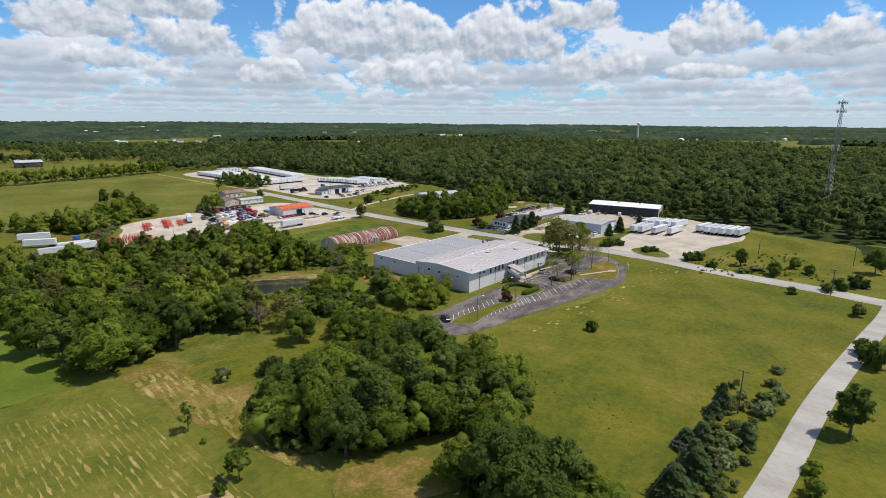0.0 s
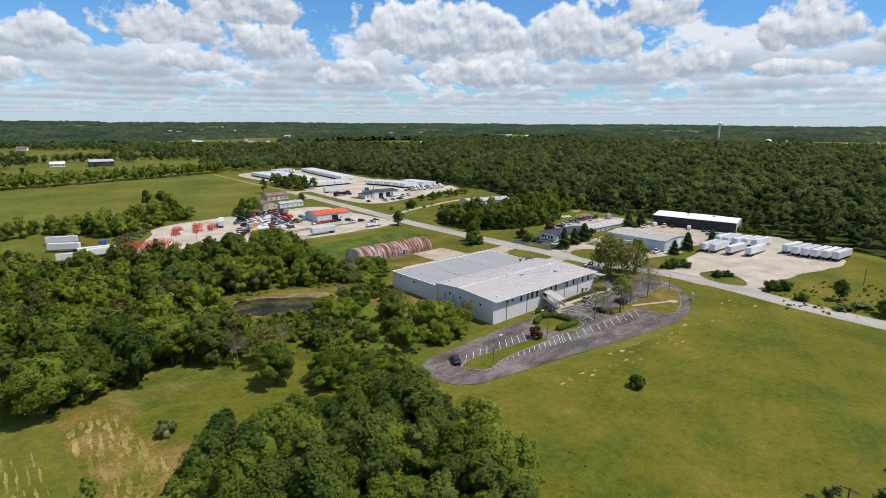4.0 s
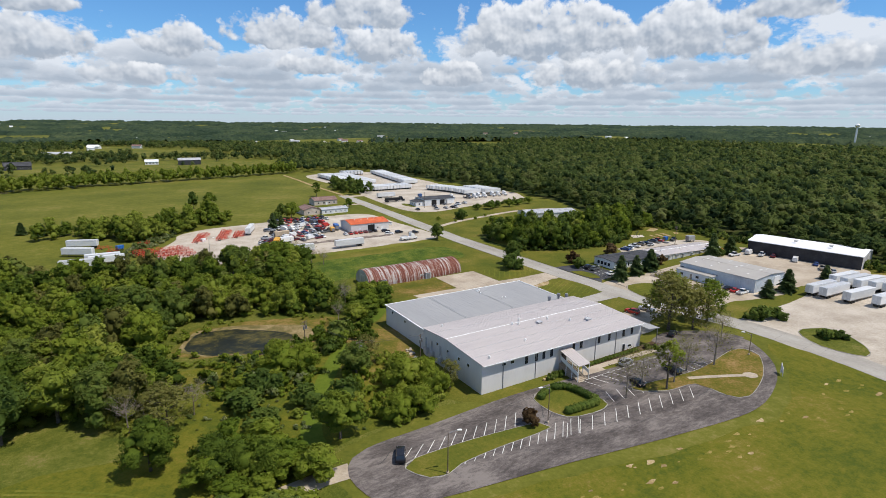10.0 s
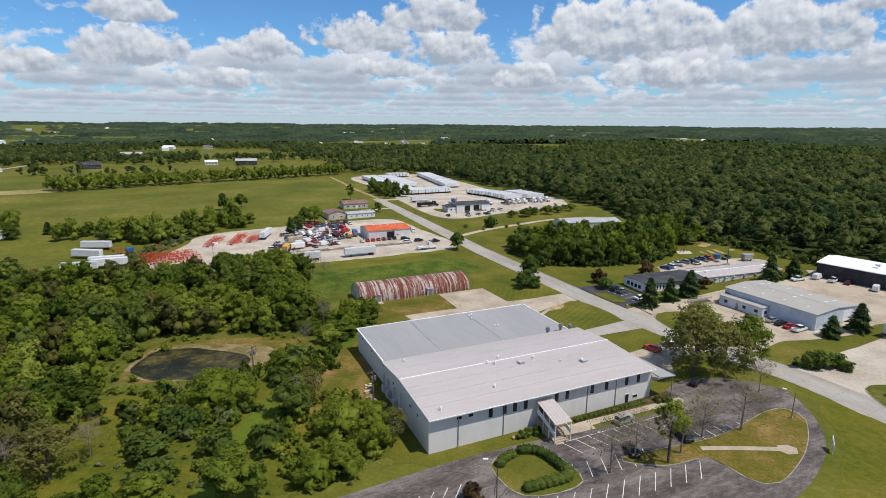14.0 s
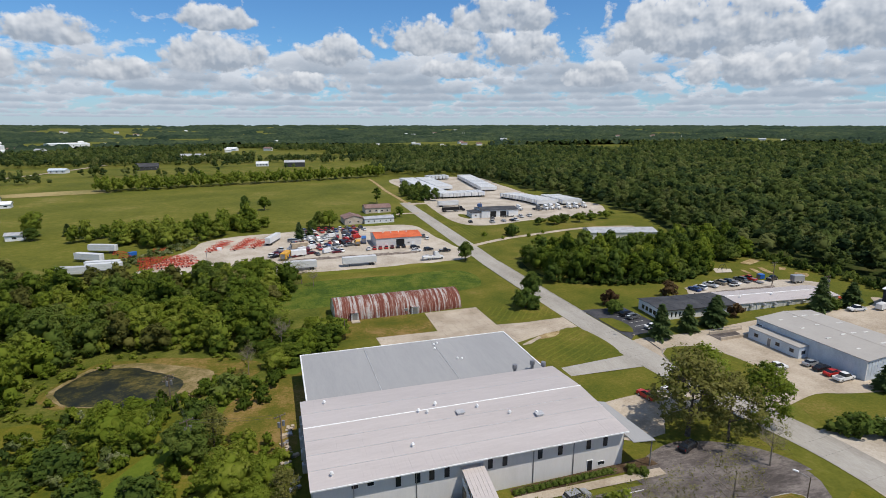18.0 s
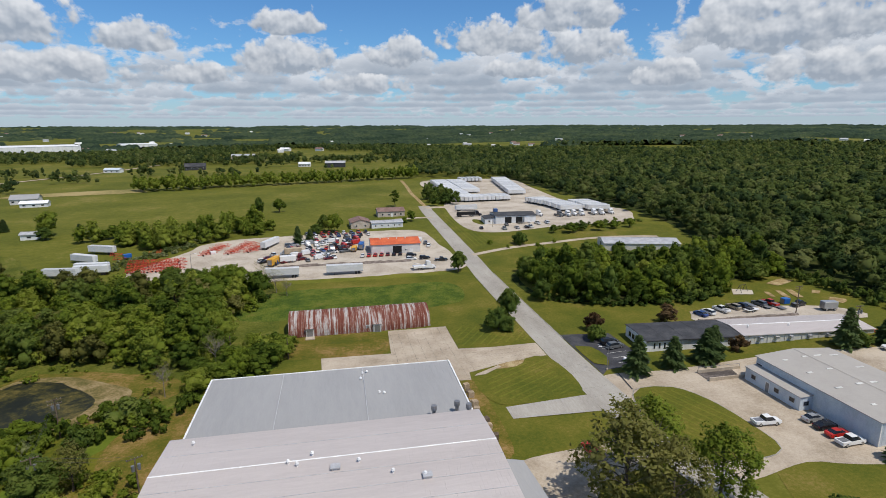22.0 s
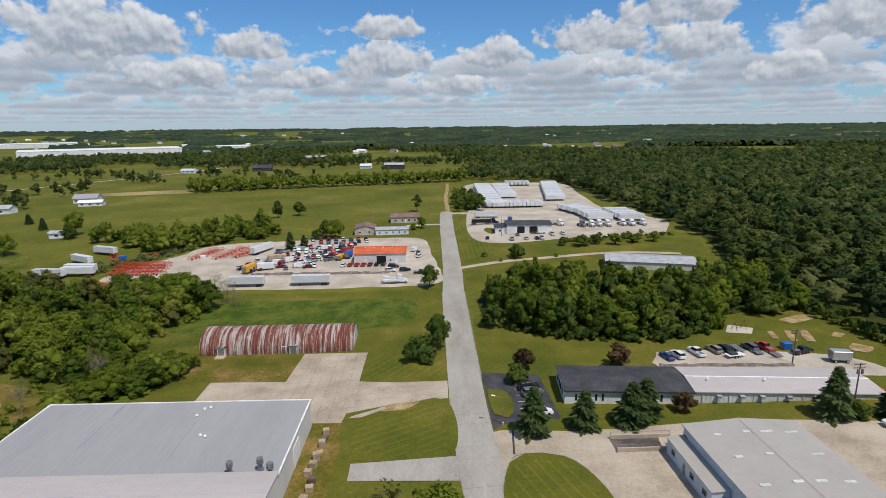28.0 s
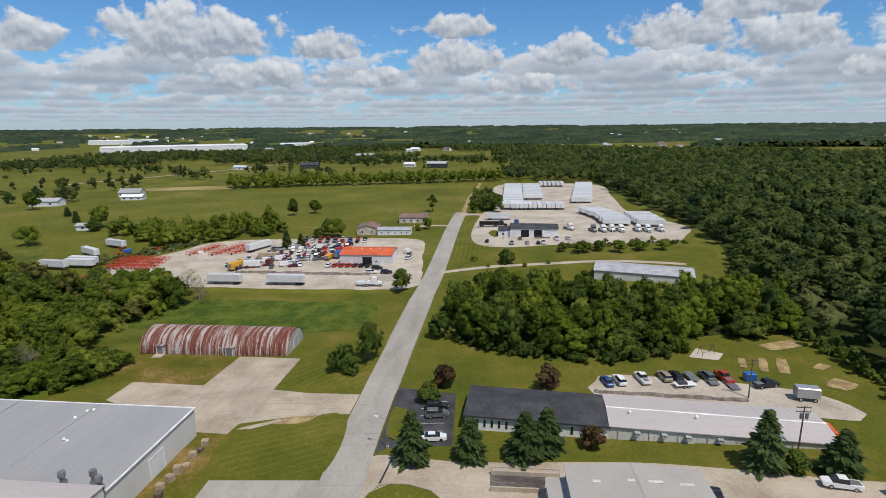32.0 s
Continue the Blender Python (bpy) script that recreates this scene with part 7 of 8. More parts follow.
def add_wheels(own, xs, y, r=0.34, w=0.22, rim=True):
    tm = cached(("wheel", r, w), lambda: wheel_mesh(r, w))
    rm = cached(("rim", r, w), lambda: Geo().tube((0, -w / 2 - 0.012, 0), (0, w / 2 + 0.012, 0), r * 0.62, n=10).mesh("rim", RIM))
    for x in xs:
        for s in (-1, 1):
            t = part("wheel", tm, None, own, at=pose(x, s * y, r))
            if rim:
                part("rim", rm, None, t)


COLOUR_WORD = {"white": "white", "silver": "silver", "black": "black", "red": "red", "blue": "dark blue", "grey": "dark grey", "tan": "tan", "orange": "orange", "green": "dark green", "maroon": "maroon"}
BUILT = {}


def car(shape, paint, x, y, rz, where, group):
    if (shape, paint) in BUILT:
        ob = copy_thing(BUILT[(shape, paint)], pose(x, y, gz(x, y) + 0.09, 0, 0, rz))
        return tagged(ob, COLOUR_WORD[paint] + " " + shape + " " + where, "car", group)
    d = SHAPES[shape]
    own = thing({"sedan": "car", "suv": "car", "pickup": "pickup_truck", "van": "van"}[shape], COLOUR_WORD[paint] + " " + shape + " " + where, "car", x, y, rz, group, z=gz(x, y) + 0.09)
    part("body", loft(Geo(), d["body"]), PAINTS[paint], own)
    part("cab_glass", loft(Geo(), d["cab"]), GLASS, own)
    rx, ry, rz_, rl, rw = d["roof"]
    part("roof", Geo().chamfer(rx, ry, rz_ - 0.04, rl, rw, 0.07, 0.03), PAINTS[paint], own)
    if shape == "pickup":
        part("cargo_bed", Geo().box(-1.8, 0, 1.06, 1.6, 1.3, 0.04), STEEL, own, "dark open cargo bed")
    add_wheels(own, (-d["wheel"], d["wheel"] - 0.05), 0.8 if shape == "sedan" else 0.84, 0.33 if shape == "sedan" else 0.38, rim=shape in ("suv", "pickup"))
    e = d["L"] / 2
    for s in (-1, 1):
        part("headlight", Geo().box(e - 0.16, s * 0.62, 0.62 if shape == "sedan" else 0.78, 0.14, 0.3, 0.14), LAMP_GLASS, own)
        part("taillight", Geo().box(-e + 0.12, s * 0.66, 0.7 if shape == "sedan" else 0.85, 0.12, 0.22, 0.2), TAIL_RED, own)
    BUILT[(shape, paint)] = own
    return own


G1 = "cars by the factory"
for shape, paint, x, y, rz, where in (
    ("suv", "black", -104.2, 40.0, 62, "parked alone on the asphalt loop"), ("suv", "silver", -36.8, 44.6, 8, "parked along the factory walk"), ("suv", "black", -30.5, 35.4, 75, "under thin trees in the car park"), ("sedan", "black", -43.2, 36.0, 70, "in the shade of the car park"),
    ("suv", "red", -4.0, 69.2, 100, "on the concrete spur"), ("pickup", "white", 2.0, 68.0, 100, "on the concrete spur"), ("sedan", "black", -9.5, 50.5, 20, "below the big tree"),
):
    car(shape, paint, x, y, rz, where, G1)
for i, (shape, paint) in enumerate((("sedan", "silver"), ("sedan", "black"), ("sedan", "red"), ("pickup", "white"))):
    car(shape, paint, 42.6 - i * 0.1, 67.6 - i * 2.75, 2, "beside the white warehouse wall", "cars at the warehouse")
car("pickup", "white", 32.6, 68.6, -5, "crossing the concrete lot", "cars at the warehouse")
car("pickup", "white", 88.5, 89.4, 170, "on the lot by the warehouse", "cars at the warehouse")
car("sedan", "black", 68.6, 86.0, 80, "behind the white warehouse", "cars at the warehouse")
for i, (shape, paint, x, y) in enumerate((("van", "white", 97.0, 87.6), ("pickup", "white", 98.2, 82.6), ("sedan", "maroon", 100.0, 78.6), ("van", "white", 100.4, 69.8), ("sedan", "blue", 100.8, 62.0), ("pickup", "tan", 95.6, 57.4), ("sedan", "silver", 94.6, 53.0))):
    car(shape, paint, x, y, 10 + i * 3, "in front of the black warehouse", "cars at the black warehouse")
for i, (shape, paint, x, y) in enumerate((("sedan", "blue", 60.1, 125.2), ("suv", "white", 62.9, 125.6), ("pickup", "white", 68.1, 126.4), ("suv", "tan", 73.1, 127.2), ("suv", "black", 75.5, 127.2), ("suv", "grey", 82.3, 127.2), ("pickup", "red", 85.8, 126.6), ("pickup", "black", 93.2, 123.2))):
    car(shape, paint, x, y, 100 if i < 7 else 15, "on the gravel behind the workshop", "cars behind the workshop")
car("suv", "black", 22.9, 113.0, 10, "on the fresh asphalt forecourt", "cars at the forecourt")
car("sedan", "white", 23.4, 101.6, 5, "on the fresh asphalt forecourt", "cars at the forecourt")
car("suv", "grey", 23.2, 110.0, 10, "on the fresh asphalt forecourt", "cars at the forecourt")

yard = random.Random(77)
LOT = [(-79, 226), (-47, 228), (-46, 240), (-38, 244), (-36, 262), (-34, 272), (-66, 268), (-70, 262), (-72, 246), (-80, 240)]
for x, y, rg in scatter(LOT, 4.7, 78, 0.93):
    car(yard.choice(("sedan", "sedan", "suv", "pickup", "van", "sedan")), yard.choice(("white", "white", "silver", "blue", "black", "black", "red", "grey", "maroon", "white", "grey", "silver")), x, y, yard.choice((20, 95, 110, 200, 285)) + yard.uniform(-12, 12), "crowded in the salvage yard", "salvage yard cars")
for i in range(7):
    car("sedan", ("white", "red", "red", "red", "maroon", "black", "black")[i], -35.5 + i * 2.9, 232.6, 80, "lined up before the orange-roofed garage", "cars at the garage")
for x, y, sh, pt in ((-14.6, 222.0, "suv", "white"), (-8.4, 222.4, "suv", "black"), (-13.5, 228.6, "suv", "black"), (-1.8, 217.6, "pickup", "black"), (-2.4, 245.0, "suv", "white"), (-4.8, 257.0, "van", "white"), (-3.0, 251.0, "suv", "grey")):
    car(sh, pt, x, y, yard.uniform(-15, 15) + (0 if y < 230 else 80), "by the orange-roofed garage", "cars at the garage")
for i, y in enumerate((283, 277.5)):
    for k in range(9):
        car(yard.choice(("sedan", "pickup", "suv")), yard.choice(("red", "maroon", "black", "white", "grey", "blue")), -62 + k * 3.9 + i, y - i * 0.2, 95 + yard.uniform(-8, 8), "at the back fence of the salvage yard", "salvage yard cars")
for x, y in ((32.4, 273.0), (44.3, 268.6), (51.7, 268.8), (56.9, 268.4), (59.4, 268.4), (48.8, 278.6), (66.4, 276.0), (72.0, 276.0)):
    car(yard.choice(("sedan", "suv", "pickup")), yard.choice(("white", "black", "silver", "grey")), x, y, 90 + yard.uniform(-6, 6), "outside the truck garage", "cars at the truck garage")

TRAILER_WHITE = mat("white_trailer_panel", three((0.56, 0.57, 0.57), (0.66, 0.67, 0.67), (0.74, 0.74, 0.74)), scale=0.3, fine=2, rough=0.4, bump=0, obj=0.25, stretch=(0.3, 1, 1))
TRAILER_ROOF = mat("pale_trailer_roof", three((0.44, 0.45, 0.46), (0.54, 0.55, 0.56), (0.62, 0.63, 0.63)), scale=0.4, fine=2, rough=0.5, bump=0, obj=0.3)


def make_trailer(length=14.6):
    own = new("box_trailer")
    tagged(own, "white box semi-trailer parked on gravel", "trailer")
    w = 2.6
    part("box", Geo().box(length / 2, 0, 1.15, length, w, 2.8), TRAILER_WHITE, own)
    part("roof", Geo().chamfer(length / 2, 0, 3.953, length - 0.04, w - 0.04, 0.06, 0.04), TRAILER_ROOF, own)
    rails = Geo().box(length / 2, -w / 2 - 0.012, 1.12, length + 0.04, 0.05, 0.22).box(length / 2, w / 2 + 0.012, 1.12, length + 0.04, 0.05, 0.22)
    part("side_rail", rails, STEEL, own)
    for s in (-1, 1):
        d = part("rear_door", Geo().box(-0.03, s * 0.63, 1.25, 0.06, 1.22, 2.6), TRAILER_WHITE, own)
        part("landing_leg", Geo().box(length - 3.0, s * 0.8, 0.0, 0.14, 0.14, 1.15).box(length - 3.0, s * 0.8, 0.0, 0.36, 0.36, 0.06), STEEL_DARK, own)
    part("underframe", Geo().box(length / 2, 0, 0.95, length - 1.0, 1.0, 0.2).box(0.25, 0, 0.5, 0.1, 2.0, 0.1), STEEL_DARK, own)
    add_wheels(own, (1.6, 2.8), 0.98, 0.5, 0.5, False)
    return own


TRAILER = make_trailer()
trailer_first = [True]


def trailer(x, y, rz, label, group, s=1.0):
    m = pose(x, y, gz(x, y) + 0.1, 0, 0, rz) @ Matrix.Diagonal((s, 1, 1, 1))
    if trailer_first[0]:
        trailer_first[0] = False
        ob = TRAILER
    else:
        ob = copy_thing(TRAILER, m)
    ob.matrix_basis = m
    return tagged(ob, label, "trailer", group)


GT = "trailers on the gravel lot"
for x, y, rz in ((58, 45.2, -4), (58.6, 41.2, -4), (59.6, 34.6, -6), (62.6, 27.4, -6), (75.6, 45.6, -6), (75.4, 41.9, -7), (76.4, 38.2, -7), (78.0, 34.4, -8), (79.0, 30.6, -8),
                 (77.6, 17.4, -8), (76.6, 13.4, -8), (76.2, 9.7, -7), (76.6, 6.0, -7), (77.2, 2.3, -7), (77.8, -1.4, -7)):
    trailer(x, y, rz, "white box semi-trailer on the pale gravel lot", GT)
GY = "trailers in the truck yard"
for k in range(41):
    y = 374 + k * 3.3
    trailer(41.5 + (k % 3) * 0.15 + (y - 374) * 0.04, y, 1.5 * math.sin(k), "white box semi-trailer in the long west row", GY)
for k in range(24):
    y = 424 + k * 3.5
    trailer(58.6 + (k % 3) * 0.15 + (y - 424) * 0.05, y, 1.5 * math.sin(k * 2), "white box semi-trailer in the middle row", GY)
for k in range(34):
    y = 404 + k * 3.4
    trailer(91.5 + (k % 4) * 0.15 + (y - 404) * 0.175, y, 1.5 * math.sin(k * 3), "white box semi-trailer in the east row", GY)
for k in range(12):
    trailer(48.9 + k * 2.95, 371.5 + (k % 2) * 0.3, 90, "white box semi-trailer with its doors to the yard", GY)
for k in range(6):
    trailer(80 + k * 3.8, 512, 90, "white box semi-trailer at the back of the yard", GY)
for k in range(14):
    y = 311 + k * 3.6
    trailer(95.4 - 0.24 * max(0.0, y - 332) + 0.3 * math.sin(k * 2.1), y, -4 + math.sin(k * 3), "white box semi-trailer in the staggered middle row", GY)
for k in range(9):
    trailer(112.8 + 0.3 * math.sin(k * 1.7), 307.5 + k * 3.7, -4 + math.sin(k * 2), "white box semi-trailer in the staggered east row", GY)
trailer(31.5, 333, 0, "white box semi-trailer by the truck yard gate", GY)
for x, y, rz in ((-150, 224.4, 172), (-139.5, 227.5, 178), (-141, 231.5, 175), (-151, 245, 150), (-149, 262, 158)):
    trailer(x, y, rz, "weathered white trailer at the yard corner", "old trailers at the salvage yard", 0.9)
trailer(-62.6, 206.2, 180, "grey-white trailer along the salvage yard lane", "old trailers at the salvage yard", 0.9)
trailer(-37.2, 206.0, 180, "long white trailer along the salvage yard lane", "old trailers at the salvage yard")
trailer(-81.6, 254.6, 68, "white trailer standing among red frames", "old trailers at the salvage yard")


def tractor(x, y, rz, paint, label):
    own = thing("truck_tractor", label, "truck", x, y, rz, "truck tractors", z=gz(x, y) + 0.1)
    part("cab", loft(Geo(), [(-1.2, 1.1, 1.0, 3.7, 1.0), (0.6, 1.15, 0.8, 3.4, 1.05), (1.0, 1.15, 0.8, 2.1, 1.1)]), PAINTS[paint], own)
    part("hood", loft(Geo(), [(0.95, 1.05, 0.7, 1.9, 0.95), (2.6, 0.95, 0.6, 1.6, 0.8), (2.9, 0.85, 0.6, 1.2, 0.7)]), PAINTS[paint], own)
    part("windscreen", loft(Geo(), [(0.64, 1.0, 2.15, 3.1, 0.92), (1.02, 1.0, 2.12, 2.2, 0.98)]), GLASS, own)
    part("frame", Geo().box(-2.6, 0, 0.75, 5.4, 0.9, 0.25), STEEL_DARK, own)
    part("grille", Geo().box(2.9, 0, 0.7, 0.06, 1.0, 0.8), STEEL, own)
    for s in (-1, 1):
        part("exhaust", Geo().tube((-1.35, s * 1.0, 1.0), (-1.35, s * 1.0, 4.0), 0.08, n=6), STEEL, own)
    add_wheels(own, (2.0, -2.8, -4.1), 0.95, 0.5, 0.35)
    return own


for k, (x, pt) in enumerate(((87.2, "grey"), (92.0, "white"), (96.5, "white"), (101.0, "white"), (109.8, "white"), (114.3, "white"), (121.0, "white"))):
    tractor(x, 293 - (k % 2), -80, pt, COLOUR_WORD[pt] + " highway tractor unit facing the fence")
tractor(76.2, 299, -60, "white", "white highway tractor beside the truck garage")
tractor(40.5, 312, 5, "black", "black tractor with a flat trailer")
tractor(61.0, 280.4, 0, "white", "white tractor at the garage door")
fl = thing("flatbed_trailer", "long black flatbed trailer in the yard", "trailer", 27.5, 312, 2, z=gz(30, 312) + 0.1)
part("deck", Geo().box(6, 0, 1.1, 12, 2.5, 0.25), STEEL_DARK, fl)
part("load", Geo().chamfer(6, 0, 1.35, 11.4, 2.3, 1.6, 0.1), DARK, fl, "load under a black tarpaulin")
add_wheels(fl, (1.2, 2.4), 0.95, 0.5, 0.5, False)


def tow_truck():
    own = tractor(-9.6, 205.4, 3, "white", "white heavy tow truck with a lifting boom")
    own.name = "tow_truck"
    part("deck", Geo().chamfer(-4.0, 0, 1.0, 5.6, 2.4, 0.9, 0.08), PAINTS["white"], own)
    part("boom", Geo().tube((-2.4, 0, 1.9), (-6.4, 0, 3.0), 0.2, 0.14, 6), STEEL, own)
    part("stinger", Geo().box(-7.2, 0, 0.6, 1.6, 0.4, 0.2), STEEL_DARK, own)


tow_truck()

RED_STEEL = mat("red_painted_steel", three((0.34, 0.03, 0.016), (0.47, 0.052, 0.024), (0.56, 0.085, 0.038)), scale=0.6, fine=3, rough=0.6, bump=0.05, obj=0.25)


def make_red_frame():
    """A red tubular farm implement frame on small wheels."""
    own = new("red_implement_frame")
    tagged(own, "red steel implement frame standing on gravel", "implement")
    for s in (-1, 1):
        part("rail", Geo().tube((-3.6, s * 0.8, 0.75), (3.6, s * 0.8, 0.75), 0.09, n=5), RED_STEEL, own)
        part("top_rail", Geo().tube((-2.4, s * 0.72, 1.75), (3.2, s * 0.72, 1.55), 0.07, n=5), RED_STEEL, own)
    for x in (-3.2, 0.4, 3.5):
        part("cross_bar", Geo().tube((x, -1.0, 0.75), (x, 1.0, 0.75), 0.08, n=5), RED_STEEL, own)
    for s in (-1, 1):
        for x in (-2.2, 2.4):
            part("side_brace", Geo().tube((x, s * 0.8, 0.75), (x + 0.2, s * 0.72, 1.7), 0.06, n=5), RED_STEEL, own)
    part("mast", Geo().tube((-3.3, 0, 0.75), (-2.4, 0, 2.6), 0.1, n=5).tube((-2.4, 0, 2.6), (0.6, 0, 1.7), 0.07, n=5), RED_STEEL, own)
    part("drawbar", Geo().tube((3.5, 0.8, 0.75), (5.0, 0, 0.6), 0.08, n=5).tube((3.5, -0.8, 0.75), (5.0, 0, 0.6), 0.08, n=5), RED_STEEL, own)
    add_wheels(own, (-1.1,), 1.0, 0.42, 0.26, False)
    return own


FRAME0 = make_red_frame()
frame_first = [True]


def red_frame(x, y, rz, s=1.0):
    m = pose(x, y, gz(x, y) + 0.1, 0, 0, rz) @ Matrix.Diagonal((s, s, s, 1))
    if frame_first[0]:
        frame_first[0] = False
        FRAME0.matrix_basis = m
        return tagged(FRAME0, group="red implement frames")
    ob = copy_thing(FRAME0, m)
    ob.matrix_basis = m
    return tagged(ob, group="red implement frames")


for r in range(4):
    for k in range(7):
        red_frame(-131.0 + k * 3.1 - r * 1.2 + yard.uniform(-0.5, 0.5), 226.5 + r * 4.9 + 0.2 * math.sin(k * 5 + r), 62 + yard.uniform(-5, 5), 0.92)
for (x0, y0, n) in ((-107, 250, 7), (-96, 250, 8), (-87.5, 252, 5)):
    for k in range(n):
        red_frame(x0 + k * 0.9, y0 + k * 2.7, 20 + yard.uniform(-6, 6), 0.85)
for x, y in ((-131, 258), (-128, 260), (-147, 258), (-131, 211), (-126, 211.5), (-121.5, 211), (-143, 250)):
    red_frame(x, y, yard.uniform(0, 180), 0.8)


def big_box(name, label, cat, x, y, rz, sx, sy, sz, material, wheels=True):
    own = thing(name, label, cat, x, y, rz, z=gz(x, y) + 0.1)
    z0 = 0.8 if wheels else 0.0
    part("body", Geo().chamfer(0, 0, z0, sx, sy, sz, 0.12), material, own)
    part("door", Geo().box(-sx / 2 - 0.02, 0, z0 + 0.1, 0.06, sy * 0.8, sz * 0.8), STEEL, own)
    if wheels:
        add_wheels(own, (-sx * 0.3, sx * 0.3), sy / 2 - 0.15, 0.42, 0.26)
    return own


YELLOW = plain("yellow_paint", (0.62, 0.32, 0.03), 0.5)
BLUE = plain("bright_blue_paint", (0.02, 0.11, 0.36), 0.45)
big_box("box_truck_body", "yellow box truck body in the salvage yard", "truck", -74.2, 226.6, 68, 7.5, 2.5, 2.7, YELLOW)
big_box("box_truck_body", "tan box truck body in the yard", "truck", -67, 243.5, 8, 8.0, 2.5, 2.4, TIMBER)
big_box("camper", "white camper body in the salvage yard", "camper", -68.5, 229.8, 10, 7.0, 2.4, 2.4, PAINTS["white"])
big_box("blue_truck", "blue work truck beside the garage", "truck", -35.2, 247, 80, 6.0, 2.4, 2.4, BLUE)
big_box("yellow_loader", "yellow loader beside the garage", "loader", -38.8, 243.6, 80, 5.0, 2.2, 1.6, YELLOW)
big_box("utility_trailer", "silver and blue enclosed trailer by the workshop", "trailer", 98.4, 117.6, -8, 4.4, 2.2, 2.1, PAINTS["silver"])
big_box("dumpster", "blue steel waste container on gravel", "container", 91.2, 126.4, 5, 2.4, 1.8, 1.7, BLUE, False)
big_box("tractor_machine", "small dark farm tractor at the yard corner", "tractor", -140.5, 252, 40, 3.4, 1.8, 1.6, BLUE)
big_box("dumpster", "white tank beside the salvage yard", "tank", -104, 252.4, 40, 2.6, 1.6, 1.5, PAINTS["white"], False)
ut = thing("flat_trailer", "white flat utility trailer on gravel", "trailer", 76.3, 123.4, 10, z=gz(76, 123) + 0.1)
part("deck", Geo().box(0, 0, 0.6, 4.6, 2.0, 0.14), PAINTS["white"], ut)
part("load", Geo().box(-0.6, 0, 0.74, 1.8, 1.4, 0.5), STEEL_DARK, ut)
add_wheels(ut, (-0.4, 0.5), 1.05, 0.32, 0.22)
for i in range(3):
    tl = thing("low_trailer", "grey low trailer on the back lot", "trailer", 79.0 + i * 3.6, 127.2 - i * 1.9, 95, z=gz(80, 127) + 0.1)
    part("deck", Geo().box(0, 0, 0.5, 4.4, 1.9, 0.16), STEEL, tl)
    add_wheels(tl, (-0.4,), 1.0, 0.32, 0.22)


# ---- poles, lamps, tower ----
def utility_pole(x, y, h, rz, label, arms=1, pot=False):
    own = thing("utility_pole", label, "pole", x, y, rz, "utility poles")
    part("post", Geo().tube((0, 0, -0.4), (0, 0, h), 0.16, 0.1, 8), WOOD, own)
    for k in range(arms):
        z = h - 0.35 - k * 0.8
        a = part("cross_arm", Geo().box(0, 0.1, z, 2.4, 0.1, 0.13), WOOD, own)
        for sx in (-1.1, -0.45, 0.45, 1.1):
            part("insulator", Geo().tube((sx, 0.1, z + 0.13), (sx, 0.1, z + 0.34), 0.05, n=6), STEEL, a)
    if pot:
        for sx in (-0.45, 0.45):
            part("transformer", Geo().tube((sx, -0.2, h - 2.2), (sx, -0.2, h - 1.2), 0.26, n=10), STEEL, own, "grey pole transformer can")
    return own


utility_pole(-106.7, -42.6, 10, 88, "brown wooden power pole in the meadow", 1)
utility_pole(-142.0, -40.8, 10, 88, "brown wooden power pole among cedars", 2)
utility_pole(3.6, -48.4, 9.4, 85, "wooden power pole beside the road", 2)
utility_pole(52.2, -51.4, 10, 85, "wooden power pole in the grass", 1)
utility_pole(49.2, -16.8, 6.4, 0, "plain wooden pole in the grass", 0)
utility_pole(-97.0, 74.4, 9.2, 30, "wooden power pole with grey transformers", 1, True)
utility_pole(-103.2, 96.6, 8.4, 30, "wooden power pole by the pond", 2, True)
utility_pole(-81.4, 72.2, 8.4, 30, "wooden power pole by the factory wall", 1, True)
utility_pole(86.8, 98.4, 9.0, 0, "wooden power pole by the workshop", 2, True)
utility_pole(87.4, 118.2, 8.6, 0, "wooden power pole behind the workshop", 2)
utility_pole(40.3, 277.4, 11, 0, "tall wooden pole at the truck garage", 0)
utility_pole(-77, 132, 6.5, 0, "plain wooden pole on the lawn", 0)
utility_pole(-62, 128, 6.0, 0, "thin wooden pole on the lawn", 0)


def wires(name, a, b, ha, hb, offs, label, sag=1.1):
    ob = thing(name, label, "wire", a[0], a[1])
    base = ob.location.copy()
    for o in offs:
        pts = []
        for i in range(13):
            t = i / 12
            pts.append(Vector((a[0] + (b[0] - a[0]) * t, a[1] + o + (b[1] - a[1]) * t, (gz(*a) + ha) * (1 - t) + (gz(*b) + hb) * t - 4 * sag * t * (1 - t))) - base)
        g = Geo().rope(pts, 0.016)
        part("cable", g, STEEL_DARK, ob)
    return ob


wires("power_line", (-142, -40.8), (-106.7, -42.6), 9.9, 9.9, (-1.1, 0.45, 1.1), "thin sagging power cables over the meadow")
wires("power_line", (-106.7, -42.6), (3.6, -48.4), 9.9, 9.3, (-1.1, 0.45, 1.1), "thin sagging power cables over the meadow")
wires("power_line", (3.6, -48.4), (52.2, -51.4), 9.3, 9.9, (-1.0, 1.0), "thin power cables over the road")
wires("power_line", (-230, -36), (-142, -40.8), 9.9, 9.9, (-1.1, 0.45, 1.1), "thin sagging power cables over the cedars")
wires("power_line", (-103.2, 96.6), (-97, 74.4), 8.3, 9.1, (-0.5, 0.5), "short power cables near the pond", 0.4)
wires("power_line", (-97, 74.4), (-81.4, 72.2), 9.0, 8.3, (-0.5, 0.5), "short power cables to the factory", 0.35)


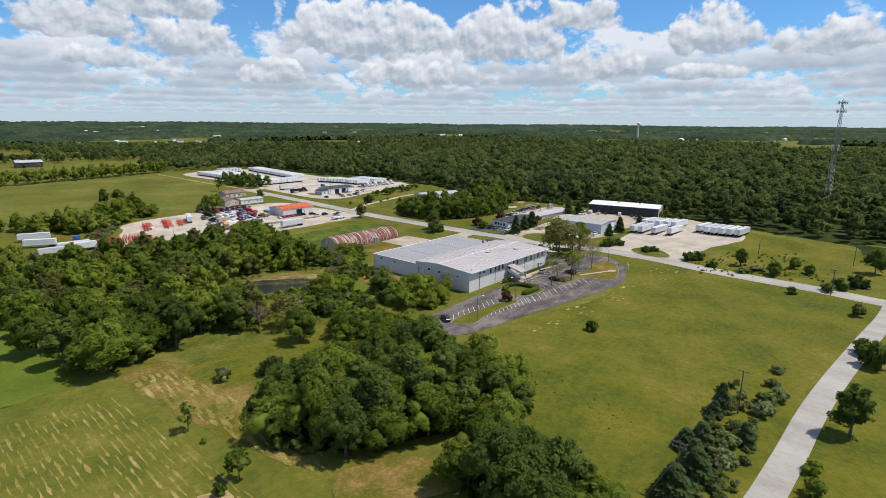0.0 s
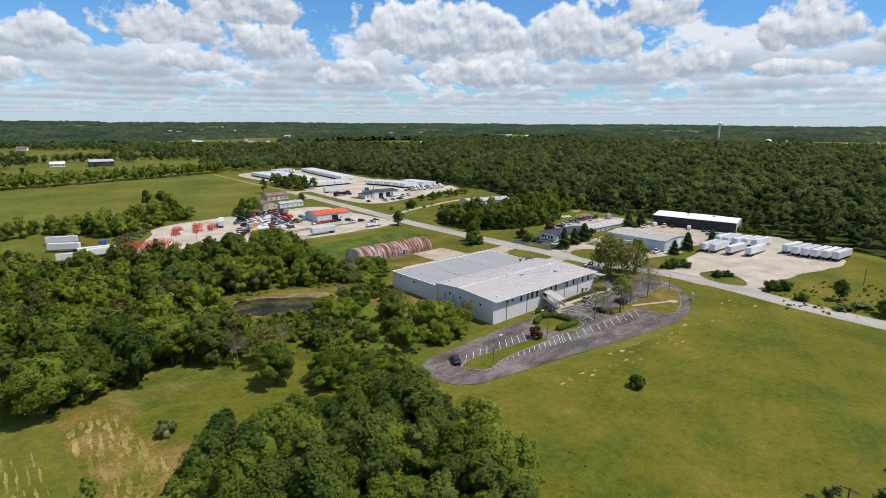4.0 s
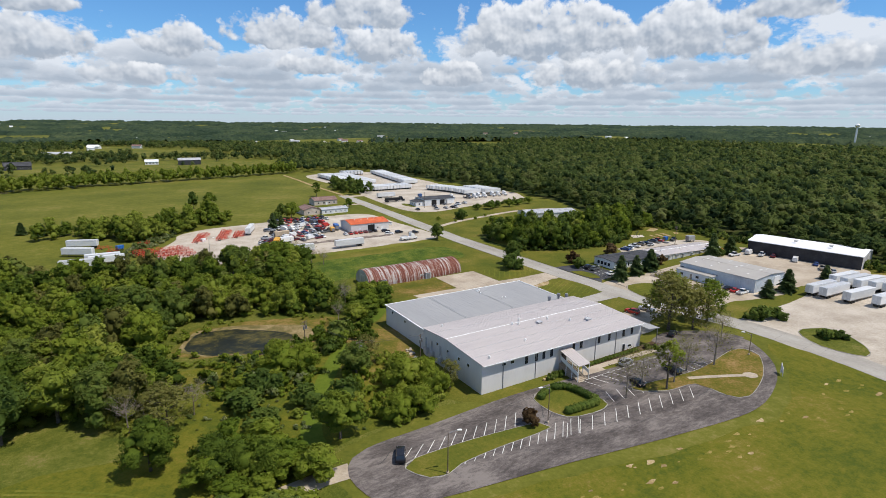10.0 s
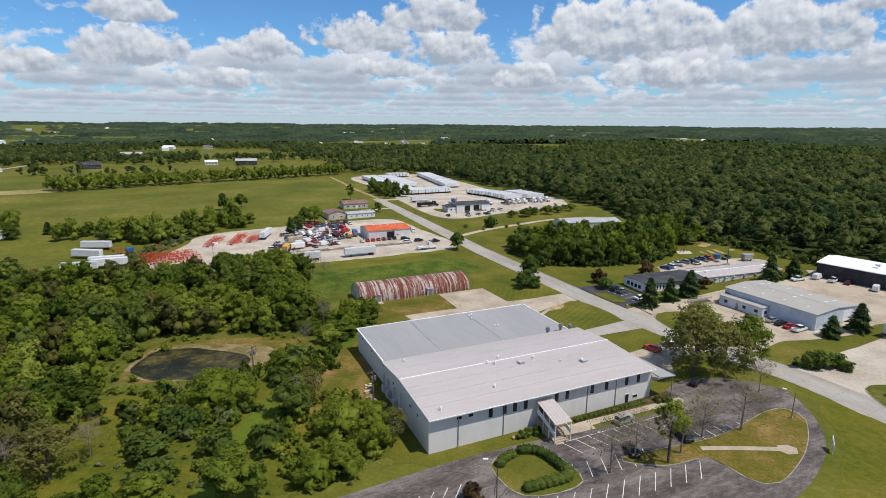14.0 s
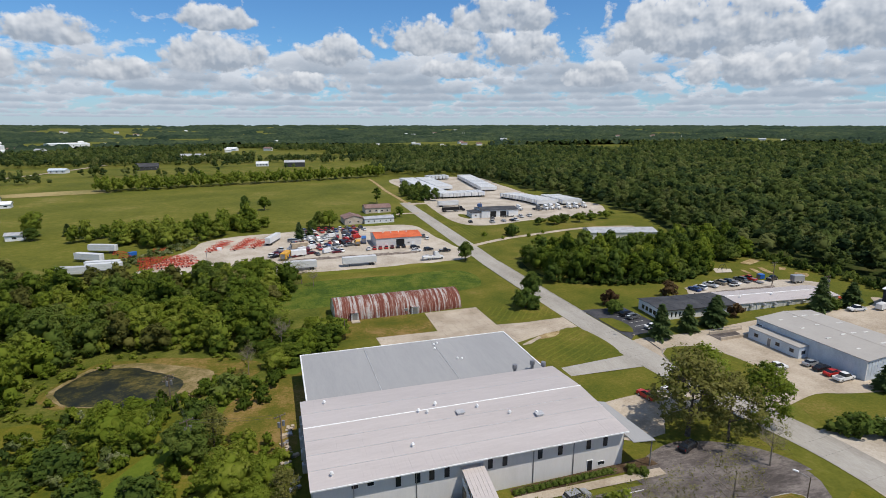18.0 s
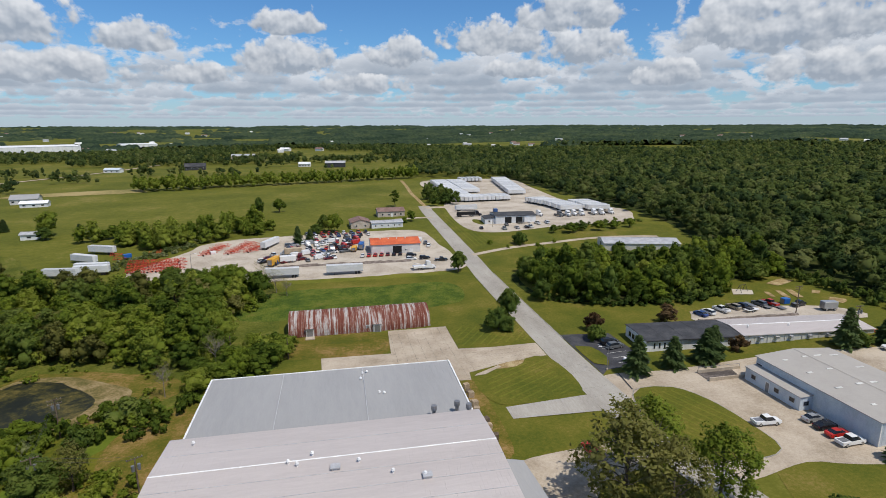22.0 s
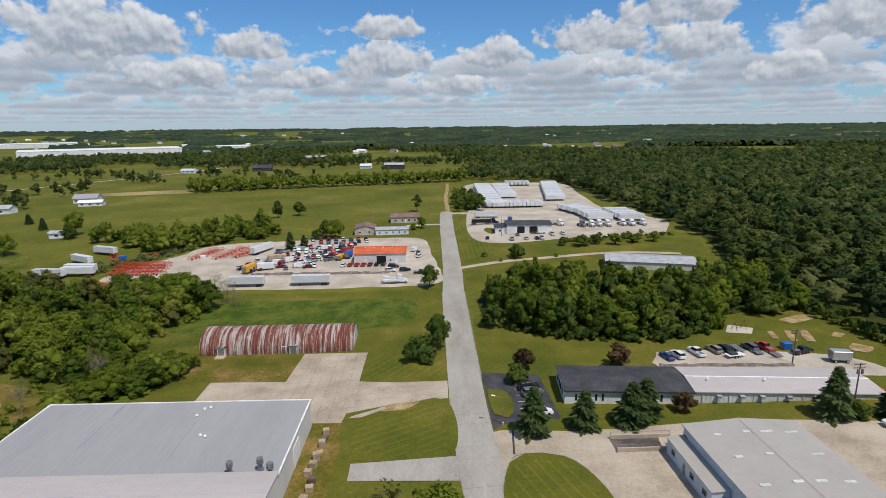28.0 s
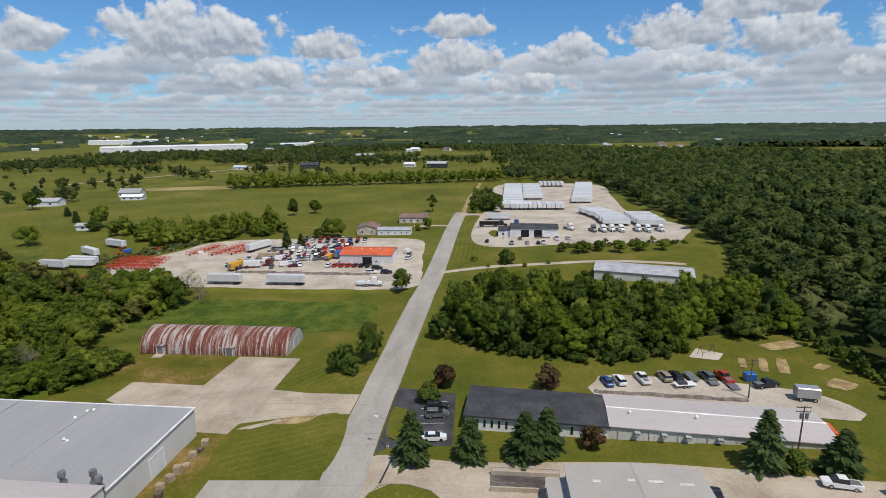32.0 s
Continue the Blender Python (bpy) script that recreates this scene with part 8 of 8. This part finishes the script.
def lamp_post(x, y, h, rz, label, metal=True):
    own = thing("street_lamp", label, "lamp", x, y, rz, "street lamps")
    part("base", Geo().tube((0, 0, -0.2), (0, 0, 0.5), 0.28, n=10), CONCRETE, own)
    part("post", Geo().tube((0, 0, 0.3), (0, 0, h), 0.1, 0.07, 8), STEEL if metal else WOOD, own)
    part("arm", Geo().tube((0, 0, h - 0.2), (1.7, 0, h + 0.25), 0.045, n=6), STEEL, own)
    part("lamp_head", Geo().chamfer(2.0, 0, h + 0.16, 0.85, 0.34, 0.18, 0.05), TRIM, own, "pale cobra lamp head")
    return own


lamp_post(-99.4, 31.4, 8.2, -20, "tall lamp post on the car park island", False)
lamp_post(-73.0, 34.4, 8.0, 160, "tall lamp post on the car park island", False)
lamp_post(-4.4, 31.0, 6.0, 120, "lamp post at the car park bend", False)
lamp_post(15.0, 99.0, 6.0, 170, "slim grey lamp post by the forecourt")
lamp_post(-106.2, 220.5, 8.4, 0, "tall lamp pole in the salvage yard")
lamp_post(136, 219, 7.0, 90, "lamp pole at the forest edge")


def cell_tower():
    own = thing("cell_tower", "tall grey lattice mast with antennas above the woods", "tower", 232, -23.5, 10)
    H, b, t = 71.0, 2.6, 0.7
    legs = []
    for k in range(3):
        a = 2 * math.pi * k / 3
        legs.append((math.cos(a), math.sin(a)))
        part("leg", Geo().tube((b * legs[k][0], b * legs[k][1], -0.5), (t * legs[k][0], t * legs[k][1], H), 0.16, 0.1, 6), STEEL, own)
    n = 26
    for i in range(n):
        z0, z1 = H * i / n, H * (i + 1) / n
        r0, r1 = b + (t - b) * i / n, b + (t - b) * (i + 1) / n
        g = Geo()
        for k in range(3):
            p, q = legs[k], legs[(k + 1) % 3]
            g.tube((p[0] * r0, p[1] * r0, z0), (q[0] * r1, q[1] * r1, z1), 0.07, n=4)
            g.tube((q[0] * r0, q[1] * r0, z0), (p[0] * r1, p[1] * r1, z1), 0.07, n=4)
            g.tube((p[0] * r0, p[1] * r0, z0), (q[0] * r0, q[1] * r0, z0), 0.06, n=4)
        part("bracing", g, STEEL, own)
    for z in (69.5, 64.0, 41.0, 39.0):
        ring = part("antenna_mount", Geo().tube((0, 0, z), (0, 0, z + 0.25), 2.6 if z > 60 else 2.0, n=12), STEEL, own)
        for k in range(9 if z > 60 else 5):
            a = 2 * math.pi * k / (9 if z > 60 else 5)
            r = 2.7 if z > 60 else 2.1
            part("antenna", Geo().box(r * math.cos(a), r * math.sin(a), z - 0.9, 0.32, 0.32, 2.1, a), TRIM, ring)
    part("top_rod", Geo().tube((0, 0, H), (0, 0, H + 3.5), 0.06, n=5), STEEL, own)


cell_tower()
tw = thing("water_tower", "far pale water tower above the horizon", "water tower", 1460, 580, 0)
part("shaft", Geo().tube((0, 0, -5), (0, 0, 46), 2.4, 1.8, 10), TRIM, tw)
part("tank", Geo().tube((0, 0, 44), (0, 0, 48), 2.0, 5.5, 12).tube((0, 0, 48), (0, 0, 51), 5.5, 5.5, 12).tube((0, 0, 51), (0, 0, 54), 5.5, 1.5, 12), TRIM, tw)


# ---- car park details ----
def hedge(name, pts, w, h, label, seed, material=None):
    rng = np.random.RandomState(seed)
    line = curve_points(pts, 0.6)
    V, F, off = [], [], 0
    ball = cube_ball(3, random.Random(seed), 0.12)
    for x, y in line[::2]:
        V.append(ball[0] * np.array([w * 0.62, w * 0.62, h * 0.56]) + np.array([x, y, gz(x, y) + 0.1 + h * 0.48]))
        F.append(ball[1] + off)
        off += len(ball[0])
    n = len(line) * 44
    i = rng.randint(0, len(line), n)
    d = rng.normal(size=(n, 3))
    d[:, 2] = np.abs(d[:, 2])
    d /= np.max(np.abs(d), axis=1)[:, None] ** 0.85
    P = np.array([(line[k][0], line[k][1], gz(*line[k]) + 0.1) for k in i]) + d * np.array([w * 0.5, w * 0.5, h * 0.85]) + np.array([0, 0, 0.15])
    u, q = rng.normal(size=(n, 3)), rng.normal(size=(n, 3))
    u = u / np.linalg.norm(u, axis=1)[:, None] * 0.16
    q = q / np.linalg.norm(q, axis=1)[:, None] * 0.13
    V.append(np.stack([P - u, P - q, P + u, P + q], 1).reshape(-1, 3))
    F.append(np.arange(n * 4).reshape(-1, 4) + off)
    ob = new(name, quads_mesh(name, np.concatenate(V), np.concatenate(F), material or LEAF_DARK))
    return tagged(ob, label, "hedge")


hedge("hedge", [(-67.4, 42.6), (-66.0, 43.6), (-63.6, 44.2)], 1.5, 1.3, "clipped rounded green hedge on the island", 1)
hedge("hedge", [(-61.6, 44.4), (-59.6, 43.4), (-58.4, 41.0), (-57.9, 36.6)], 1.7, 1.4, "clipped rounded green hedge on the island", 2)
hedge("hedge", [(-66.6, 34.9), (-63.0, 34.6), (-59.0, 34.5), (-57.8, 35.8)], 1.7, 1.4, "clipped rounded green hedge on the island", 3)
drape("ground_mulch_bed", [(-46, 48.0), (-46, 50.4), (-18.5, 50.6), (-18.0, 48.2)], MULCH, "brown mulch bed along the factory front", "bed", 0.15, smooth_edge=False)
drape("ground_bed_entrance", [(-56, 48.6), (-53, 50.2), (-49.4, 49.0), (-50.6, 47.6), (-54.5, 47.0)], G_DRY, "yellowed planting bed by the entrance", "bed", 0.15)
hedge("hedge", [(-45.5, 48.9), (-36, 48.9), (-27, 48.8)], 0.9, 0.7, "long clipped dark hedge along the factory front", 4)
for x, y in ((-55.5, 48.5), (-57.2, 48.8), (-59.0, 48.6), (-24, 47.8), (-22.6, 46.6)):
    plant("bush_dark", x, y, 0.45, 0.5)
structure("pavement_walk", strip_geo(curve_points([(-50.5, 46.6), (-46, 47.3), (-34, 46.9), (-18.5, 46.3)], 3), 1.9, 0.17), CONCRETE, "pale concrete walk along the factory front", "walk")
drape("pavement_plaza", [(-54.6, 45.6), (-50, 45.4), (-43.7, 45.0), (-43.5, 47.8), (-48.2, 48.4), (-54.4, 48.2)], CONCRETE, "concrete landing at the factory entrance", "walk", 0.18, smooth_edge=False)
structure("pavement_island_path", strip_geo(curve_points([(-30.5, 31.2), (-26, 29.2), (-20, 26.2), (-16.5, 24.4)], 2), 1.3, 0.24), CONCRETE, "pale path across the grass island", "walk")
drape("pavement_path_round", [(-18.0, 24.8), (-16.6, 25.8), (-14.8, 25.2), (-14.2, 23.6), (-15.6, 22.4), (-17.6, 23.0)], CONCRETE, "round pale slab at the path end", "walk", 0.245)
drape("pavement_west_drive", [(-113.2, 43.6), (-119.0, 43.8), (-126.0, 43.4), (-124.6, 38.2), (-119.0, 39.6), (-113.8, 39.2)], CONCRETE, "short concrete drive off the loop", "drive", 0.09, smooth_edge=False)
drape("pavement_path_lawn", [(-16.8, 104.6), (-16.0, 105.6), (-9.6, 109.0), (-8.8, 108.2), (-14.0, 104.9)], CONCRETE, "narrow path across the lawn", "walk", 0.19, smooth_edge=False)
drape("pavement_worn_lawn", [(-12.0, 107.5), (-7, 110.2), (-2, 110.4), (-5.4, 107.2)], DIRT, "worn dirt patch in the lawn", "dirt", 0.18)
cross = thing("white_sign", "white angular sign on the grass verge", "sign", -9.0, 20.4, 40)
for s in (-0.9, 0.9):
    part("post", Geo().box(s, 0, -0.2, 0.12, 0.12, 2.2), TRIM, cross)
part("board", Geo().chamfer(0, 0, 0.7, 2.0, 0.12, 1.3, 0.04), TRIM, cross)
part("board", Geo().add([(-1.0, -0.05, 2.0), (1.0, -0.05, 2.0), (0.9, -0.05, 2.9), (-1.0, 0.05, 2.0), (1.0, 0.05, 2.0), (0.9, 0.05, 2.9)], ((0, 1, 2), (5, 4, 3), (0, 3, 4, 1), (1, 4, 5, 2), (2, 5, 3, 0))), TRIM, cross)

def berm(name, pts, w, h, material, label, seed):
    """A low uneven ridge of loose scrap and earth."""
    rng = random.Random(seed)
    line = curve_points(pts, 1.5)
    v, f = [], []
    for i, (x, y) in enumerate(line):
        a, b = line[max(0, i - 1)], line[min(len(line) - 1, i + 1)]
        dx, dy = b[0] - a[0], b[1] - a[1]
        q = math.hypot(dx, dy)
        for u, z in ((-0.5, 0.0), (-0.2, 0.7), (0.1, 1.0), (0.5, 0.0)):
            k = w * u * rng.uniform(0.8, 1.2)
            px, py = x - dy / q * k, y + dx / q * k
            v.append((px, py, gz(px, py) + 0.05 + h * z * rng.uniform(0.6, 1.2)))
    for i in range(len(line) - 1):
        for k in range(3):
            f.append((i * 4 + k, i * 4 + k + 1, i * 4 + k + 5, i * 4 + k + 4))
    return structure(name, Geo().add(v, f), material, label, "berm")


berm("ground_berm", [(-72.5, 222.6), (-50, 221.6), (-30, 220.8), (-14.8, 220.6)], 2.6, 0.8, SCRAP, "low grey-brown berm of scrap and earth in the salvage yard", 4)
berm("ground_berm_workshop", [(56.7, 121.4), (70, 119.4), (86.8, 116.8)], 1.6, 0.5, SCRAP, "low earth bank behind the workshop", 5)

# ---- yards: ramp walls, pallets, playground, earth patches ----
ramp = thing("loading_ramp", "dark sunken loading ramp with concrete side walls", "ramp", 33.8, 88.6, 0)
part("side_wall", Geo().box(6.0, 2.6, 0.0, 11.5, 0.3, 0.9), CONCRETE, ramp)
part("side_wall", Geo().box(6.0, -1.6, 0.0, 11.5, 0.3, 0.9), CONCRETE, ramp)
part("ramp_floor", Geo().box(6.0, 0.5, 0.1, 11.5, 3.9, 0.06), ASPHALT, ramp)
part("railing", Geo().tube((0.4, 2.6, 1.5), (11.6, 2.6, 1.5), 0.05, n=5).tube((0.4, 2.6, 0.9), (0.4, 2.6, 1.5), 0.04, n=5).tube((6, 2.6, 0.9), (6, 2.6, 1.5), 0.04, n=5).tube((11.6, 2.6, 0.9), (11.6, 2.6, 1.5), 0.04, n=5), STEEL, ramp)
structure("drain_grate", strip_geo([(16.6, 96.5), (15.6, 88.5)], 0.35, 0.14), STEEL_DARK, "dark drain grate across the lot entrance", "drain")
structure("drain_grate_south", strip_geo([(14.6, 60.5), (16.4, 53.5)], 0.35, 0.14), STEEL_DARK, "dark drain grate across the lot entrance", "drain")


def pallet_stack(x, y, n, rz, mm):
    own = thing("pallet_stack", "stack of bleached wooden pallets by the factory wall", "pallets", x, y, rz, "pallet stacks")
    for k in range(n):
        z = 0.1 + k * 0.16
        comb = [(-0.62, z), (0.62, z)]
        for i in range(6):
            a = 0.62 - i * 0.22
            comb += [(a, z + 0.14), (a - 0.14, z + 0.14)] + ([(a - 0.14, z + 0.05), (a - 0.22, z + 0.05)] if i < 5 else [])
        part("pallet", Geo().prism(comb, -0.55, 0.55), mm, own)


for k in range(11):
    pallet_stack(-20.7 + yard.uniform(-0.6, 0.6), 77 + k * 2.2, yard.randint(2, 9), yard.uniform(-15, 15), yard.choice((TIMBER, TIMBER, WOOD, GALV)))
for k in range(9):
    j = thing("debris_pile", "heap of broken concrete and timber scraps", "debris", -80.4 + yard.uniform(-0.8, 0.8), 62 + k * 2.4, yard.uniform(0, 90), "debris by the wall")
    for q in range(5):
        part("scrap", Geo().box(yard.uniform(-0.8, 0.8), yard.uniform(-0.8, 0.8), 0.02, yard.uniform(0.4, 1.3), yard.uniform(0.3, 0.8), yard.uniform(0.2, 0.7), yard.uniform(0, 3)), yard.choice((TIMBER, CONCRETE, STEEL)), j)
for k in range(7):
    j = thing("boulder", "pale limestone boulder in the front bed", "rock", -60.5 + k * 1.15, 49.0 + 0.5 * math.sin(k * 2.2), k * 40, "boulders in the front bed")
    v, f = cube_ball(2, random.Random(k), 0.2)
    part("stone", quads_mesh("stone", v * np.array([0.5, 0.4, 0.35]) + np.array([0, 0, 0.25]), f, DIRT), None, j)
drape("ground_play_bed", [(82.4, 138.6), (88.6, 136.6), (91.4, 140.6), (86.0, 144.0)], GRAVEL, "small gravel play area", "play area", 0.16, smooth_edge=False)
swing = thing("swing_set", "dark metal swing frame on gravel", "swing", 87.2, 140.4, 20)
for sx in (-1.8, 1.8):
    for sy in (-1, 1):
        part("leg", Geo().tube((sx, sy, 0.1), (sx, 0, 2.5), 0.06, n=6), STEEL_DARK, swing)
part("top_bar", Geo().tube((-1.8, 0, 2.5), (1.8, 0, 2.5), 0.06, n=6), STEEL_DARK, swing)
for sx in (-0.7, 0.7):
    part("swing_seat", Geo().box(sx, 0, 0.6, 0.5, 0.2, 0.05).tube((sx - 0.22, 0, 0.6), (sx - 0.22, 0, 2.5), 0.015, n=4).tube((sx + 0.22, 0, 0.6), (sx + 0.22, 0, 2.5), 0.015, n=4), STEEL_DARK, swing)
for k, pts in enumerate(([(92, 133), (94, 138), (95.4, 137.6), (93.4, 132.6)], [(96, 131), (98.5, 138.5), (100, 138), (97.6, 130.6)], [(99.6, 130), (102.5, 138.5), (104.2, 138), (101.6, 129.6)], [(108, 133), (111, 135.8), (113, 134.2), (110, 132)], [(102, 146), (112, 150), (114, 147), (104, 143)], [(106, 124), (110, 128), (113, 125), (109, 122)])):
    drape("ground_earth_patch", pts, DIRT, "bare tan earth patch in the grass", "dirt", 0.16, wobble=0.5, seed=k)
drape("ground_earth_copse", [(-171, 6), (-164, 2), (-159.5, -6), (-164, -13), (-172, -8), (-179, 0), (-176, 6)], G_DRY, "dry orange grass and bare earth by the copse", "dirt", 0.14, wobble=1.8)
drape("ground_earth_drive", [(-193, 19), (-189, 17), (-190, 12), (-196, 13)], DIRT, "bare earth track at the field corner", "dirt", 0.12, wobble=0.6)
drape("ground_earth_slope", [(-77, 107), (-86, 104), (-93, 92.5), (-92, 82), (-86, 73), (-80, 72), (-77.6, 84)], G_DRY, "dry orange-brown grass bank beside the factory", "bank", 0.12, wobble=0.8)
